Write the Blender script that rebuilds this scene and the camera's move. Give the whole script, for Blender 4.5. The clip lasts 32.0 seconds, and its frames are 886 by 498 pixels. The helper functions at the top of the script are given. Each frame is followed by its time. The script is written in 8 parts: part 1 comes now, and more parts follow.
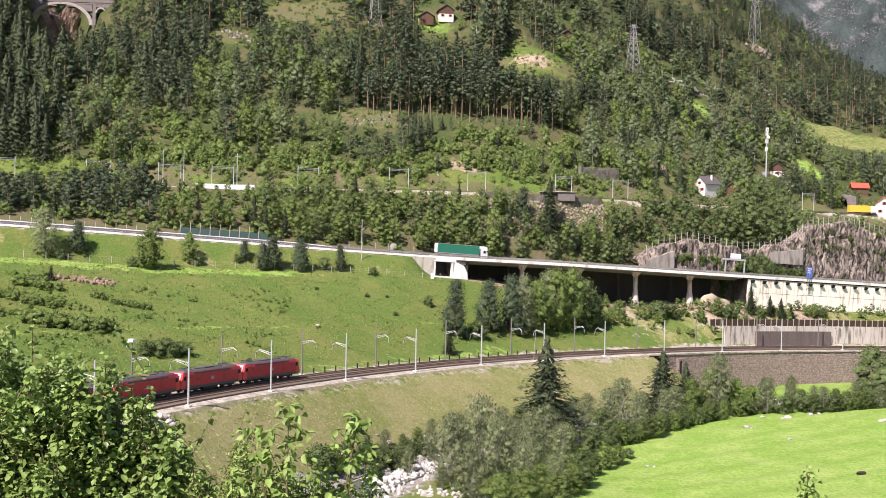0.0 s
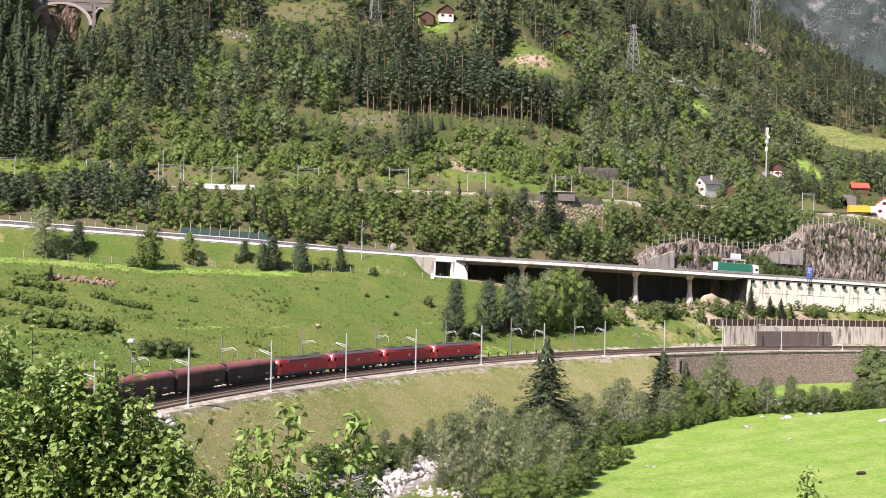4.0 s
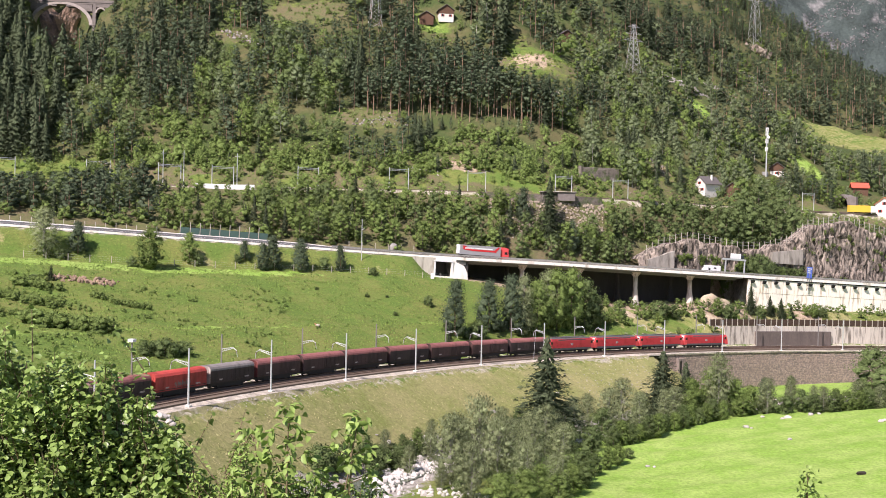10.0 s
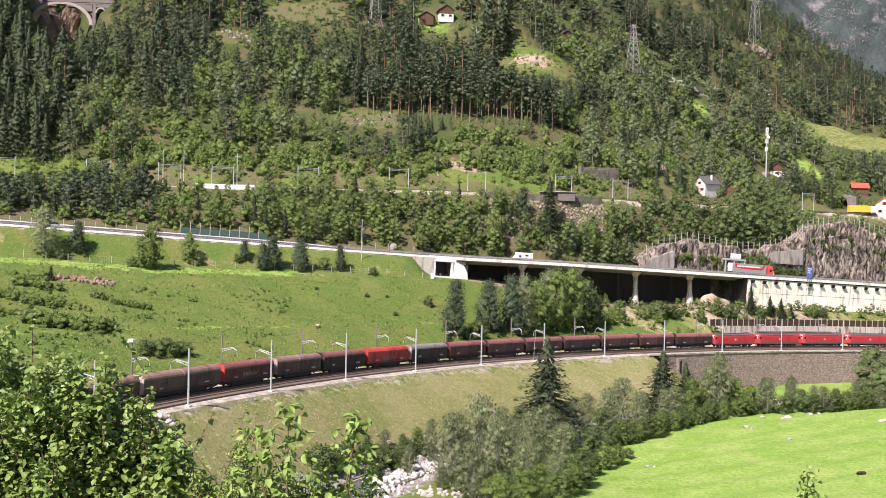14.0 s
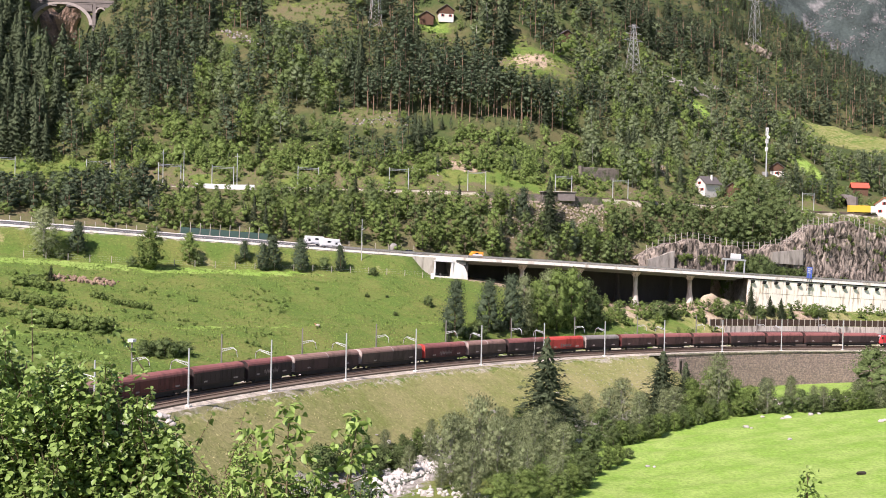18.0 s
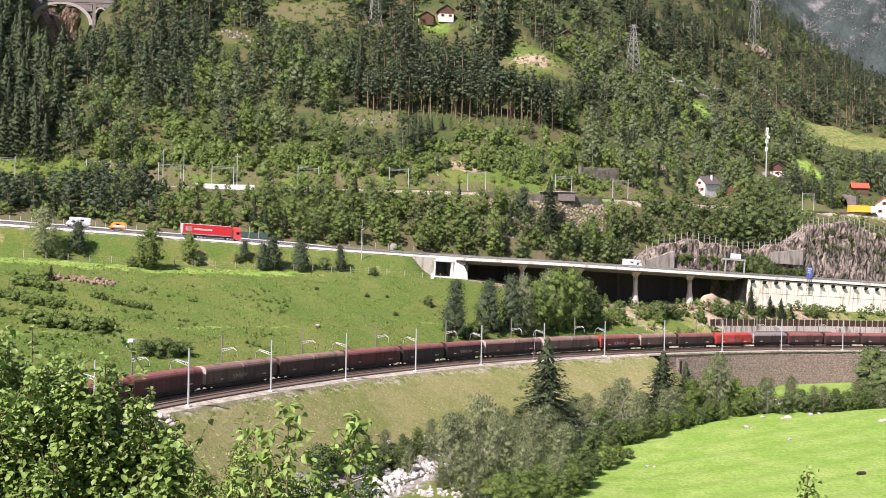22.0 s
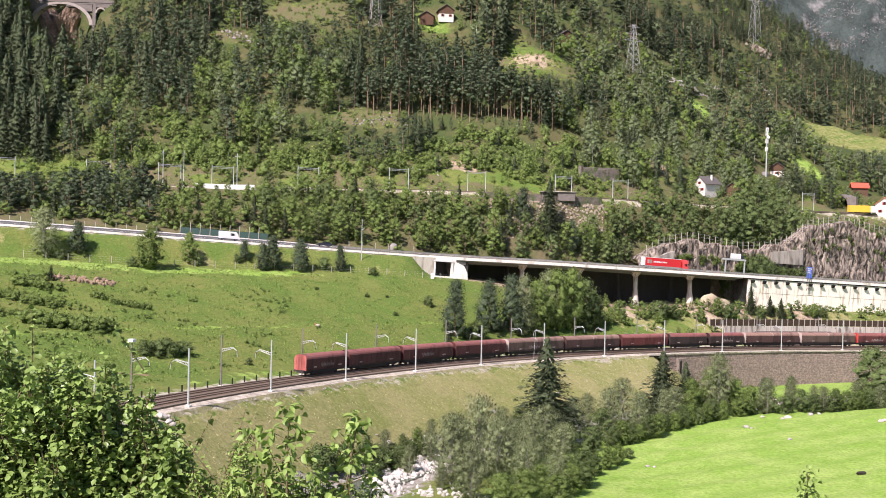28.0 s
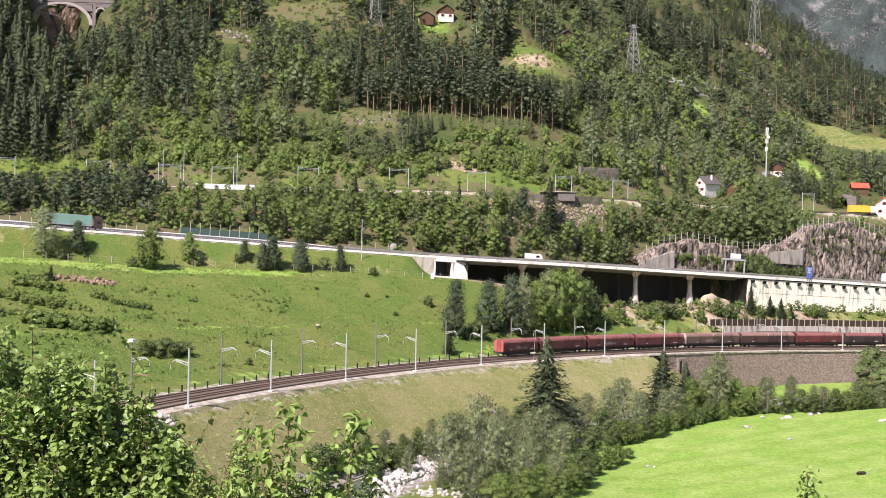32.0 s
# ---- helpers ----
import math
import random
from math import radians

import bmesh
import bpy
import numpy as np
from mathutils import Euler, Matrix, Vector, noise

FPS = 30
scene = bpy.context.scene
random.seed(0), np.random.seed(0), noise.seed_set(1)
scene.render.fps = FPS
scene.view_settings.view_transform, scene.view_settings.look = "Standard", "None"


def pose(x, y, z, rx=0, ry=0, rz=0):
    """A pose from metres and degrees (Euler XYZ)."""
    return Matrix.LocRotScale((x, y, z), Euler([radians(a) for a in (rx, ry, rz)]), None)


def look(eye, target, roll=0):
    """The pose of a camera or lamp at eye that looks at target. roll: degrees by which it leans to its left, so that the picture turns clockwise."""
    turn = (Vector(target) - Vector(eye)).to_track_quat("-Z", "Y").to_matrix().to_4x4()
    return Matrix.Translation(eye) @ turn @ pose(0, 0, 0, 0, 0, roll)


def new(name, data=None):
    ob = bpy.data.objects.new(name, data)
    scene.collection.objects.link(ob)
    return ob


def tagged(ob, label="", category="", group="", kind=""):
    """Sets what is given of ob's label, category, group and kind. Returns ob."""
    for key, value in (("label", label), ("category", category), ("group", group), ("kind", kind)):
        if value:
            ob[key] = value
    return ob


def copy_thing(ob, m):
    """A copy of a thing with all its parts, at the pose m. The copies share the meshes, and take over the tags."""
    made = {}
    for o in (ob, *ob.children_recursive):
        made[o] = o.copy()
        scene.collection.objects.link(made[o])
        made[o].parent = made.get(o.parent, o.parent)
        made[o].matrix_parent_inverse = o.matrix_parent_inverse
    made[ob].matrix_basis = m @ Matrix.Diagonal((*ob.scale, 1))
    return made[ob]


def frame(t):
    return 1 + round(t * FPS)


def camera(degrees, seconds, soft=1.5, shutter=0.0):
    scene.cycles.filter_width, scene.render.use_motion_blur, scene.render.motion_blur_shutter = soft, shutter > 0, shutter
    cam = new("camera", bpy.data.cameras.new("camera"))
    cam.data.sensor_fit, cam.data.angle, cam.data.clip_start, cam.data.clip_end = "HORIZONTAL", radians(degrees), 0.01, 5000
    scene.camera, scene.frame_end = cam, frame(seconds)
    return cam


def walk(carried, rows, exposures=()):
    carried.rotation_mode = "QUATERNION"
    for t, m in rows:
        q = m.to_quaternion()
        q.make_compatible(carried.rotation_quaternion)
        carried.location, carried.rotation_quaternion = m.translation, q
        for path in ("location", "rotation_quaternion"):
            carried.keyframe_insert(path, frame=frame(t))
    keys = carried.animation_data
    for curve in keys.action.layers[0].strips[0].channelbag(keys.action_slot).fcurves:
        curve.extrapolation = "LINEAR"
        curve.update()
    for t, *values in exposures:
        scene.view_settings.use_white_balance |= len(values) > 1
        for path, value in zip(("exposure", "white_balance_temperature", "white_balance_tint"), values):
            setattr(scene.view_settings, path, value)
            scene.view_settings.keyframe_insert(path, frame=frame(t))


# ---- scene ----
# ---- camera ----
EYE = Vector((0.0, 0.0, 50.0))
TILT = -0.01835
cam = camera(40.93, 32.0, soft=0.9, shutter=0.5)
VIEW = look(EYE, EYE + Vector((0, math.cos(TILT), math.sin(TILT))), 1.2)
walk(cam, [(0, VIEW), (32, VIEW)], [(0, 0.69, 6450, 24), (32, 0.69, 6450, 24)])

# ---- light ----
SUN_AZ, SUN_EL = radians(214.8), radians(48)
to_sun = Vector((math.sin(SUN_AZ) * math.cos(SUN_EL), math.cos(SUN_AZ) * math.cos(SUN_EL), math.sin(SUN_EL)))
world = bpy.data.worlds.new("sky")
scene.world = world
world.use_nodes = True
wn = world.node_tree.nodes
sky = wn.new("ShaderNodeTexSky")
sky.sky_type, sky.sun_disc = "NISHITA", False
sky.sun_elevation, sky.sun_rotation, sky.altitude = SUN_EL, SUN_AZ, 900
wn["Background"].inputs["Strength"].default_value = 0.078
world.node_tree.links.new(sky.outputs["Color"], wn["Background"].inputs["Color"])
sun = new("sun", bpy.data.lights.new("sun", "SUN"))
sun.data.energy, sun.data.angle, sun.data.color = 4.8, radians(0.55), (1.0, 0.95, 0.87)
sun.matrix_world = look(to_sun * 300, (0, 0, 0))


# ---- materials ----
def mat(name, colour, rough=0.8, metal=0.0, var=0.18, scale=0.5, fine=6.0, bump=0.3, dirt=None, dirt_scale=0.15,
        dirt_amount=0.5, island=0.0, single=0.0, leafy=0.0, stretch=(1, 1, 1), shift=False, leaf_shade=0.0):
    """A surface in metres: broad and fine variation, stains of a second colour, painted shade between leaves, relief.
    """
    m = bpy.data.materials.new(name)
    m.use_nodes = True
    nt = m.node_tree
    n, ln = nt.nodes, nt.links
    p = n["Principled BSDF"]
    p.inputs["Roughness"].default_value, p.inputs["Metallic"].default_value = rough, metal
    p.inputs["Specular IOR Level"].default_value = 0.12 if leaf_shade else 0.35
    tc = n.new("ShaderNodeTexCoord")
    mp = n.new("ShaderNodeMapping")
    mp.inputs["Scale"].default_value = stretch
    ln.new(tc.outputs["Object"], mp.inputs["Vector"])
    if shift:
        ob_ = n.new("ShaderNodeObjectInfo")
        by = n.new("ShaderNodeMath")
        by.operation = "MULTIPLY"
        by.inputs[1].default_value = 90.0
        ln.new(ob_.outputs["Random"], by.inputs[0])
        ln.new(by.outputs[0], mp.inputs["Location"])

    def tex(s, detail=4.0):
        t = n.new("ShaderNodeTexNoise")
        t.inputs["Scale"].default_value, t.inputs["Detail"].default_value = s, detail
        t.inputs["Roughness"].default_value = 0.6
        ln.new(mp.outputs["Vector"], t.inputs["Vector"])
        return t.outputs["Fac"]

    def maths(op, a, b):
        q = n.new("ShaderNodeMath")
        q.operation = op
        for i, v in enumerate((a, b)):
            if isinstance(v, (int, float)):
                q.inputs[i].default_value = v
            else:
                ln.new(v, q.inputs[i])
        return q.outputs[0]

    big, small = tex(scale), tex(fine, 6.0)
    val = maths("ADD", maths("MULTIPLY", maths("SUBTRACT", big, 0.5), var * 2.4), maths("MULTIPLY", maths("SUBTRACT", small, 0.5), var * 2.0))
    # noise in the colour stands in for self-shade between the leaves
    if leaf_shade:
        gap_shade_tex = tex(2.3, 3.0)
        val = maths("ADD", val, maths("MULTIPLY", maths("SUBTRACT", gap_shade_tex, 0.5), leaf_shade))
    if island:
        g = n.new("ShaderNodeNewGeometry")
        val = maths("ADD", val, maths("MULTIPLY", maths("SUBTRACT", g.outputs["Random Per Island"], 0.5), island))
    if single:
        oi = n.new("ShaderNodeObjectInfo")
        val = maths("ADD", val, maths("MULTIPLY", maths("SUBTRACT", oi.outputs["Random"], 0.5), single))
    val = maths("ADD", val, 1.0)
    base = n.new("ShaderNodeRGB")
    base.outputs[0].default_value = (*colour, 1)
    col = base.outputs[0]
    if dirt:
        mx = n.new("ShaderNodeMix")
        mx.data_type = "RGBA"
        d = tex(dirt_scale, 5.0)
        r = n.new("ShaderNodeMapRange")
        r.inputs["From Min"].default_value, r.inputs["From Max"].default_value = 0.62 - dirt_amount * 0.3, 0.72 - dirt_amount * 0.2
        ln.new(d, r.inputs["Value"])
        ln.new(r.outputs["Result"], mx.inputs["Factor"])
        ln.new(col, mx.inputs["A"])
        mx.inputs["B"].default_value = (*dirt, 1)
        col = mx.outputs["Result"]
    mul = n.new("ShaderNodeVectorMath")
    mul.operation = "SCALE"
    ln.new(col, mul.inputs[0])
    ln.new(val, mul.inputs["Scale"])
    ln.new(mul.outputs[0], p.inputs["Base Color"])
    if bump:
        b = n.new("ShaderNodeBump")
        b.inputs["Strength"].default_value, b.inputs["Distance"].default_value = bump, 0.3 if leaf_shade else 0.6 / fine
        ln.new(gap_shade_tex if leaf_shade else small, b.inputs["Height"])
        ln.new(b.outputs["Normal"], p.inputs["Normal"])
    if leafy:
        tr = n.new("ShaderNodeBsdfTranslucent")
        ln.new(mul.outputs[0], tr.inputs["Color"])
        mixs = n.new("ShaderNodeMixShader")
        mixs.inputs[0].default_value = leafy
        ln.new(p.outputs[0], mixs.inputs[1])
        ln.new(tr.outputs[0], mixs.inputs[2])
        ln.new(mixs.outputs[0], n["Material Output"].inputs["Surface"])
    return m


GROUND = dict(meadow=((0.106, 0.168, 0.034), (0.172, 0.19, 0.053), 0.06), lush=((0.208, 0.34, 0.057), (0.29, 0.392, 0.10), 0.12), bank=((0.29, 0.268, 0.118), (0.20, 0.222, 0.068), 0.07), floor=((0.062, 0.088, 0.028), (0.12, 0.11, 0.05), 0.05),
              clear=((0.155, 0.128, 0.072), (0.105, 0.13, 0.042), 0.12), gravel=((0.48, 0.43, 0.355), (0.28, 0.26, 0.17), 0.5), riverbed=((0.40, 0.37, 0.33), (0.22, 0.20, 0.17), 0.5), earth=((0.44, 0.34, 0.24), (0.22, 0.165, 0.11), 0.3))


def ground_material():
    """One material for the valley: kinds of cover mixed by their masks, with ragged borders."""
    m = bpy.data.materials.new("valley_ground")
    m.use_nodes = True
    n, ln = m.node_tree.nodes, m.node_tree.links
    p = n["Principled BSDF"]
    p.inputs["Roughness"].default_value = 0.95
    p.inputs["Specular IOR Level"].default_value = 0.15
    tc = n.new("ShaderNodeTexCoord")

    def tex(s, detail, rough=0.65):
        t = n.new("ShaderNodeTexNoise")
        t.inputs["Scale"].default_value, t.inputs["Detail"].default_value, t.inputs["Roughness"].default_value = s, detail, rough
        ln.new(tc.outputs["Object"], t.inputs["Vector"])
        return t.outputs["Fac"]

    def ranged(v, a, b, c=0.0, d=1.0):
        r = n.new("ShaderNodeMapRange")
        for k, q in zip(("From Min", "From Max", "To Min", "To Max"), (a, b, c, d)):
            r.inputs[k].default_value = q
        ln.new(v, r.inputs["Value"])
        return r.outputs["Result"]

    def mix(f, a, b):
        x = n.new("ShaderNodeMix")
        x.data_type = "RGBA"
        ln.new(f, x.inputs["Factor"])
        for k, q in (("A", a), ("B", b)):
            if isinstance(q, tuple):
                x.inputs[k].default_value = (*q, 1)
            else:
                ln.new(q, x.inputs[k])
        return x.outputs["Result"]

    edge, fine = tex(0.45, 5.0), tex(1.7, 6.0, 0.7)
    col = None
    for key, (a, b, s) in GROUND.items():
        c = mix(ranged(tex(s, 8.0, 0.8), 0.43, 0.60), a, b)
        if col is None:
            col = c
            continue
        at = n.new("ShaderNodeAttribute")
        at.attribute_name = key
        add = n.new("ShaderNodeMath")
        add.operation = "ADD"
        ln.new(at.outputs["Fac"], add.inputs[0])
        ln.new(ranged(edge, 0.3, 0.7, -0.3, 0.3), add.inputs[1])
        col = mix(ranged(add.outputs[0], 0.4, 0.6), col, c)
    sc = n.new("ShaderNodeVectorMath")
    sc.operation = "SCALE"
    ln.new(col, sc.inputs[0])
    ln.new(ranged(fine, 0.25, 0.75, 0.62, 1.38), sc.inputs["Scale"])
    ln.new(sc.outputs[0], p.inputs["Base Color"])
    bp = n.new("ShaderNodeBump")
    bp.inputs["Strength"].default_value, bp.inputs["Distance"].default_value = 0.8, 0.35
    ln.new(fine, bp.inputs["Height"])
    ln.new(bp.outputs["Normal"], p.inputs["Normal"])
    return m


M = {}
M["ground"] = ground_material()
M["gravel"] = mat("gravel", (0.44, 0.385, 0.315), 0.95, var=0.8, scale=0.5, fine=3.0, bump=1.0, dirt=(0.34, 0.30, 0.24), dirt_scale=0.3, dirt_amount=0.2)
M["verge"] = mat("dry_verge", (0.27, 0.25, 0.12), 0.95, var=0.5, scale=0.4, fine=2.5, bump=0.8, dirt=(0.40, 0.36, 0.28), dirt_scale=0.5, dirt_amount=0.3)
M["ballast"] = mat("track_ballast", (0.18, 0.14, 0.105), 0.95, var=0.2, scale=0.6, fine=5.0, bump=0.9)
M["rail"] = mat("rail_steel", (0.19, 0.13, 0.10), 0.5, 0.6, var=0.2)
M["sleeper"] = mat("sleeper", (0.15, 0.11, 0.085), 0.9, single=0.4)
M["asphalt"] = mat("asphalt", (0.11, 0.107, 0.104), 0.9, var=0.1, scale=0.3, fine=8, bump=0.2)
M["paint"] = mat("road_paint", (0.75, 0.75, 0.72), 0.7, var=0.08)
M["concrete"] = mat("pale_concrete", (0.90, 0.85, 0.765), 0.85, var=0.1, scale=0.35, fine=5, bump=0.2, dirt=(0.55, 0.50, 0.42), dirt_scale=0.3, dirt_amount=0.3, stretch=(1, 1, 0.25))
M["concrete_wall"] = mat("streaked_concrete", (0.91, 0.84, 0.72), 0.85, var=0.2, scale=0.5, fine=4, bump=0.25, dirt=(0.50, 0.40, 0.29), dirt_scale=0.9, dirt_amount=0.3, stretch=(1, 1, 0.14), shift=True, single=0.12)
M["concrete_old"] = mat("weathered_concrete", (0.52, 0.465, 0.395), 0.9, var=0.2, scale=0.3, fine=4, bump=0.3, dirt=(0.17, 0.155, 0.13), dirt_scale=0.4, dirt_amount=0.5, stretch=(1, 1, 0.2))
M["concrete_pale"] = mat("stained_concrete", (0.56, 0.51, 0.43), 0.85, var=0.14, scale=0.35, fine=5, bump=0.2, dirt=(0.34, 0.30, 0.24), dirt_scale=0.4, dirt_amount=0.45, stretch=(1, 1, 0.25))
M["pier"] = mat("pier_concrete", (0.60, 0.55, 0.48), 0.9, var=0.15, scale=0.4, fine=4, bump=0.2, dirt=(0.24, 0.21, 0.17), dirt_scale=0.5, dirt_amount=0.4, stretch=(1, 1, 0.25))
M["trough"] = mat("dark_panel_concrete", (0.15, 0.12, 0.105), 0.9, var=0.25, scale=0.5, fine=4, bump=0.3, stretch=(1, 1, 0.3))
# darker copy of the concrete: the underside's shade is in the colour
M["soffit"] = mat("shaded_deck_concrete", (0.22, 0.21, 0.19), 0.9, var=0.15)
M["stone"] = mat("wall_stone", (0.29, 0.23, 0.195), 0.9, var=0.25, scale=0.8, fine=4, bump=0.6, single=0.5)
M["mortar"] = mat("wall_backing", (0.235, 0.19, 0.165), 0.95, var=0.2)
M["scree"] = mat("scree_stone", (0.29, 0.24, 0.185), 0.9, var=0.3, scale=0.8, fine=3, bump=0.6, single=0.5, island=0.5)
M["rock"] = mat("cliff_rock", (0.29, 0.238, 0.195), 0.9, var=0.95, scale=0.2, fine=1.3, bump=1.2, dirt=(0.05, 0.042, 0.034), dirt_scale=0.75, dirt_amount=0.6, stretch=(1.2, 1.2, 0.33))
M["facing"] = mat("sprayed_concrete", (0.36, 0.325, 0.28), 0.95, var=0.35, scale=0.3, fine=2, bump=0.5, dirt=(0.17, 0.15, 0.125), dirt_scale=0.5, dirt_amount=0.5, stretch=(1, 1, 0.3))
M["arch_ring"] = mat("arch_ring_stone", (0.40, 0.345, 0.31), 0.9, var=0.25, scale=0.5, fine=2, bump=0.5)
M["bare_soil"] = mat("bare_pale_soil", (0.42, 0.335, 0.235), 0.95, var=0.4, scale=0.5, fine=2.5, bump=0.8)
M["terrace"] = mat("terrace_stone", (0.19, 0.16, 0.135), 0.95, var=0.7, scale=0.6, fine=2.5, bump=1.0, dirt=(0.10, 0.13, 0.05), dirt_scale=0.4, dirt_amount=0.45)
M["wall_stained"] = mat("streaked_concrete", (0.60, 0.54, 0.46), 0.9, var=0.25, scale=0.25, fine=3, bump=0.3, dirt=(0.20, 0.17, 0.14), dirt_scale=0.9, dirt_amount=0.42, stretch=(1, 1, 0.14))
M["gorge"] = mat("gorge_rock", (0.33, 0.215, 0.155), 0.9, var=0.6, scale=0.15, fine=0.8, bump=0.9, dirt=(0.16, 0.12, 0.09), dirt_scale=0.3, dirt_amount=0.5)
M["boulder"] = mat("pale_boulder", (0.37, 0.34, 0.31), 0.9, var=0.22, scale=0.8, fine=4, bump=0.6, single=0.3, island=0.4)
M["rubble"] = mat("pinkish_rubble", (0.27, 0.19, 0.13), 0.9, var=0.25, single=0.4)
M["dung"] = mat("dark_heap", (0.035, 0.028, 0.022), 0.95, var=0.3)
# near-black concrete: the shade under the viaduct is put into its colour
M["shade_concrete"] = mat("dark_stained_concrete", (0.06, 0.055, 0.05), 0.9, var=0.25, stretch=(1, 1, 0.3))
M["galv"] = mat("galvanised_steel", (0.55, 0.56, 0.55), 0.5, 0.4, var=0.1)
M["pylon"] = mat("pylon_steel", (0.42, 0.42, 0.41), 0.6, 0.2, var=0.15)
M["rail_grey"] = mat("dull_guard_rail", (0.30, 0.29, 0.27), 0.6, 0.3, var=0.2, scale=0.3)
M["galv_dark"] = mat("weathered_mast", (0.24, 0.22, 0.20), 0.6, 0.3, var=0.15)
M["wood_dark"] = mat("dark_timber", (0.07, 0.045, 0.03), 0.85, var=0.3, fine=8)
M["fence_wood"] = mat("grey_post", (0.42, 0.38, 0.32), 0.9, var=0.2)
M["black"] = mat("black_post", (0.012, 0.012, 0.012), 0.7, var=0.2)
M["loco_red"] = mat("loco_red", (0.52, 0.042, 0.05), 0.45, var=0.1, scale=0.4, bump=0, dirt=(0.36, 0.025, 0.025), dirt_scale=0.5, dirt_amount=0.4)
M["loco_cab"] = mat("loco_bright_red", (0.74, 0.085, 0.085), 0.4, var=0.06, bump=0)
M["loco_roof"] = mat("loco_roof_grey", (0.10, 0.095, 0.095), 0.7, var=0.2)
M["loco_frame"] = mat("running_gear", (0.045, 0.04, 0.038), 0.8, var=0.3)
M["white"] = mat("white_paint", (0.78, 0.77, 0.75), 0.45, var=0.05, bump=0)
M["grey_paint"] = mat("grey_paint", (0.33, 0.32, 0.32), 0.5, var=0.06, bump=0)
# sun glare on the red cab fronts, put into a pale colour
M["pale_front"] = mat("sun_glare_pink", (0.80, 0.58, 0.56), 0.4, var=0.06, bump=0)
M["glass"] = mat("dark_glass", (0.02, 0.024, 0.028), 0.08, var=0.1, bump=0)
M["blue"] = mat("blue_sign", (0.10, 0.16, 0.55), 0.5, var=0.05, bump=0)
M["yellow"] = mat("yellow_paint", (0.80, 0.50, 0.06), 0.5, var=0.06, bump=0)
M["orange"] = mat("orange_paint", (0.85, 0.32, 0.04), 0.5, var=0.05, bump=0)
M["green_tarp"] = mat("green_tarpaulin", (0.025, 0.19, 0.115), 0.6, var=0.15, scale=0.8)
M["pale_green"] = mat("pale_green_tarpaulin", (0.20, 0.34, 0.28), 0.6, var=0.1)
M["red_tarp"] = mat("red_tarpaulin", (0.62, 0.03, 0.035), 0.55, var=0.1)
M["calf_white"] = mat("pale_hide", (0.46, 0.40, 0.32), 0.85, var=0.12, fine=9)
M["calf_brown"] = mat("fawn_hide", (0.36, 0.19, 0.09), 0.85, var=0.15, fine=9)
M["tyre"] = mat("tyre_rubber", (0.02, 0.02, 0.02), 0.9, var=0.1)
M["dark_car"] = mat("dark_car_paint", (0.03, 0.035, 0.045), 0.3, var=0.05, bump=0)
M["silver"] = mat("silver_car_paint", (0.50, 0.51, 0.52), 0.3, 0.3, var=0.05, bump=0)
M["plaster"] = mat("white_plaster", (0.74, 0.71, 0.64), 0.9, var=0.08, scale=0.4)
M["tiles_grey"] = mat("grey_roof_tiles", (0.13, 0.115, 0.11), 0.85, var=0.2, fine=5)
M["tiles_red"] = mat("red_roof_tiles", (0.62, 0.10, 0.06), 0.8, var=0.15, fine=5)
M["tiles_orange"] = mat("orange_roof_tiles", (0.50, 0.20, 0.10), 0.8, var=0.15, fine=5)
M["shutter"] = mat("red_shutter", (0.45, 0.07, 0.05), 0.7)
M["chalet"] = mat("brown_chalet_wood", (0.12, 0.065, 0.04), 0.85, var=0.25, fine=6)
M["arch"] = mat("viaduct_stone", (0.20, 0.172, 0.155), 0.9, var=0.25, scale=0.4, fine=2, bump=0.5)
M["screen"] = mat("green_screen", (0.06, 0.11, 0.09), 0.7, var=0.15)
M["bark"] = mat("grey_bark", (0.16, 0.12, 0.09), 0.95, var=0.3, fine=8)
M["bark_pine"] = mat("orange_pine_bark", (0.27, 0.18, 0.125), 0.95, var=0.3, fine=6)
M["bark_birch"] = mat("pale_birch_bark", (0.34, 0.32, 0.28), 0.9, var=0.35, fine=3)
# foliage colours carry painted shade in the gaps between leaves
M["spruce"] = mat("spruce_needles", (0.086, 0.110, 0.058), 0.85, var=0.34, scale=0.1, fine=0.6, bump=1.0, leaf_shade=2.4, island=0.2, single=0.35, leafy=0.2)
M["pine"] = mat("pine_needles", (0.092, 0.124, 0.070), 0.85, var=0.34, scale=0.1, fine=0.6, bump=1.0, leaf_shade=2.4, island=0.2, single=0.35, leafy=0.2)
M["leaf"] = mat("broad_leaves", (0.168, 0.232, 0.066), 0.8, var=0.34, scale=0.1, fine=0.6, bump=1.0, leaf_shade=2.4, island=0.28, single=0.45, leafy=0.3)
M["leaf_dark"] = mat("dark_leaves", (0.132, 0.178, 0.066), 0.8, var=0.34, scale=0.1, fine=0.6, bump=1.0, leaf_shade=2.4, island=0.28, single=0.35, leafy=0.3)
M["leaf_birch"] = mat("birch_leaves", (0.164, 0.204, 0.102), 0.8, var=0.34, scale=0.1, fine=0.6, bump=1.0, leaf_shade=2.4, island=0.28, single=0.35, leafy=0.3)
M["leaf_willow"] = mat("grey_green_leaves", (0.235, 0.272, 0.135), 0.75, var=0.34, scale=0.3, fine=0.6, bump=1.0, leaf_shade=2.4, island=0.28, single=0.25, leafy=0.3)
M["leaf_near"] = mat("hazel_leaves", (0.225, 0.32, 0.085), 0.34, var=0.2, scale=1.0, fine=9, bump=0.15, island=0.55, leafy=0.2)
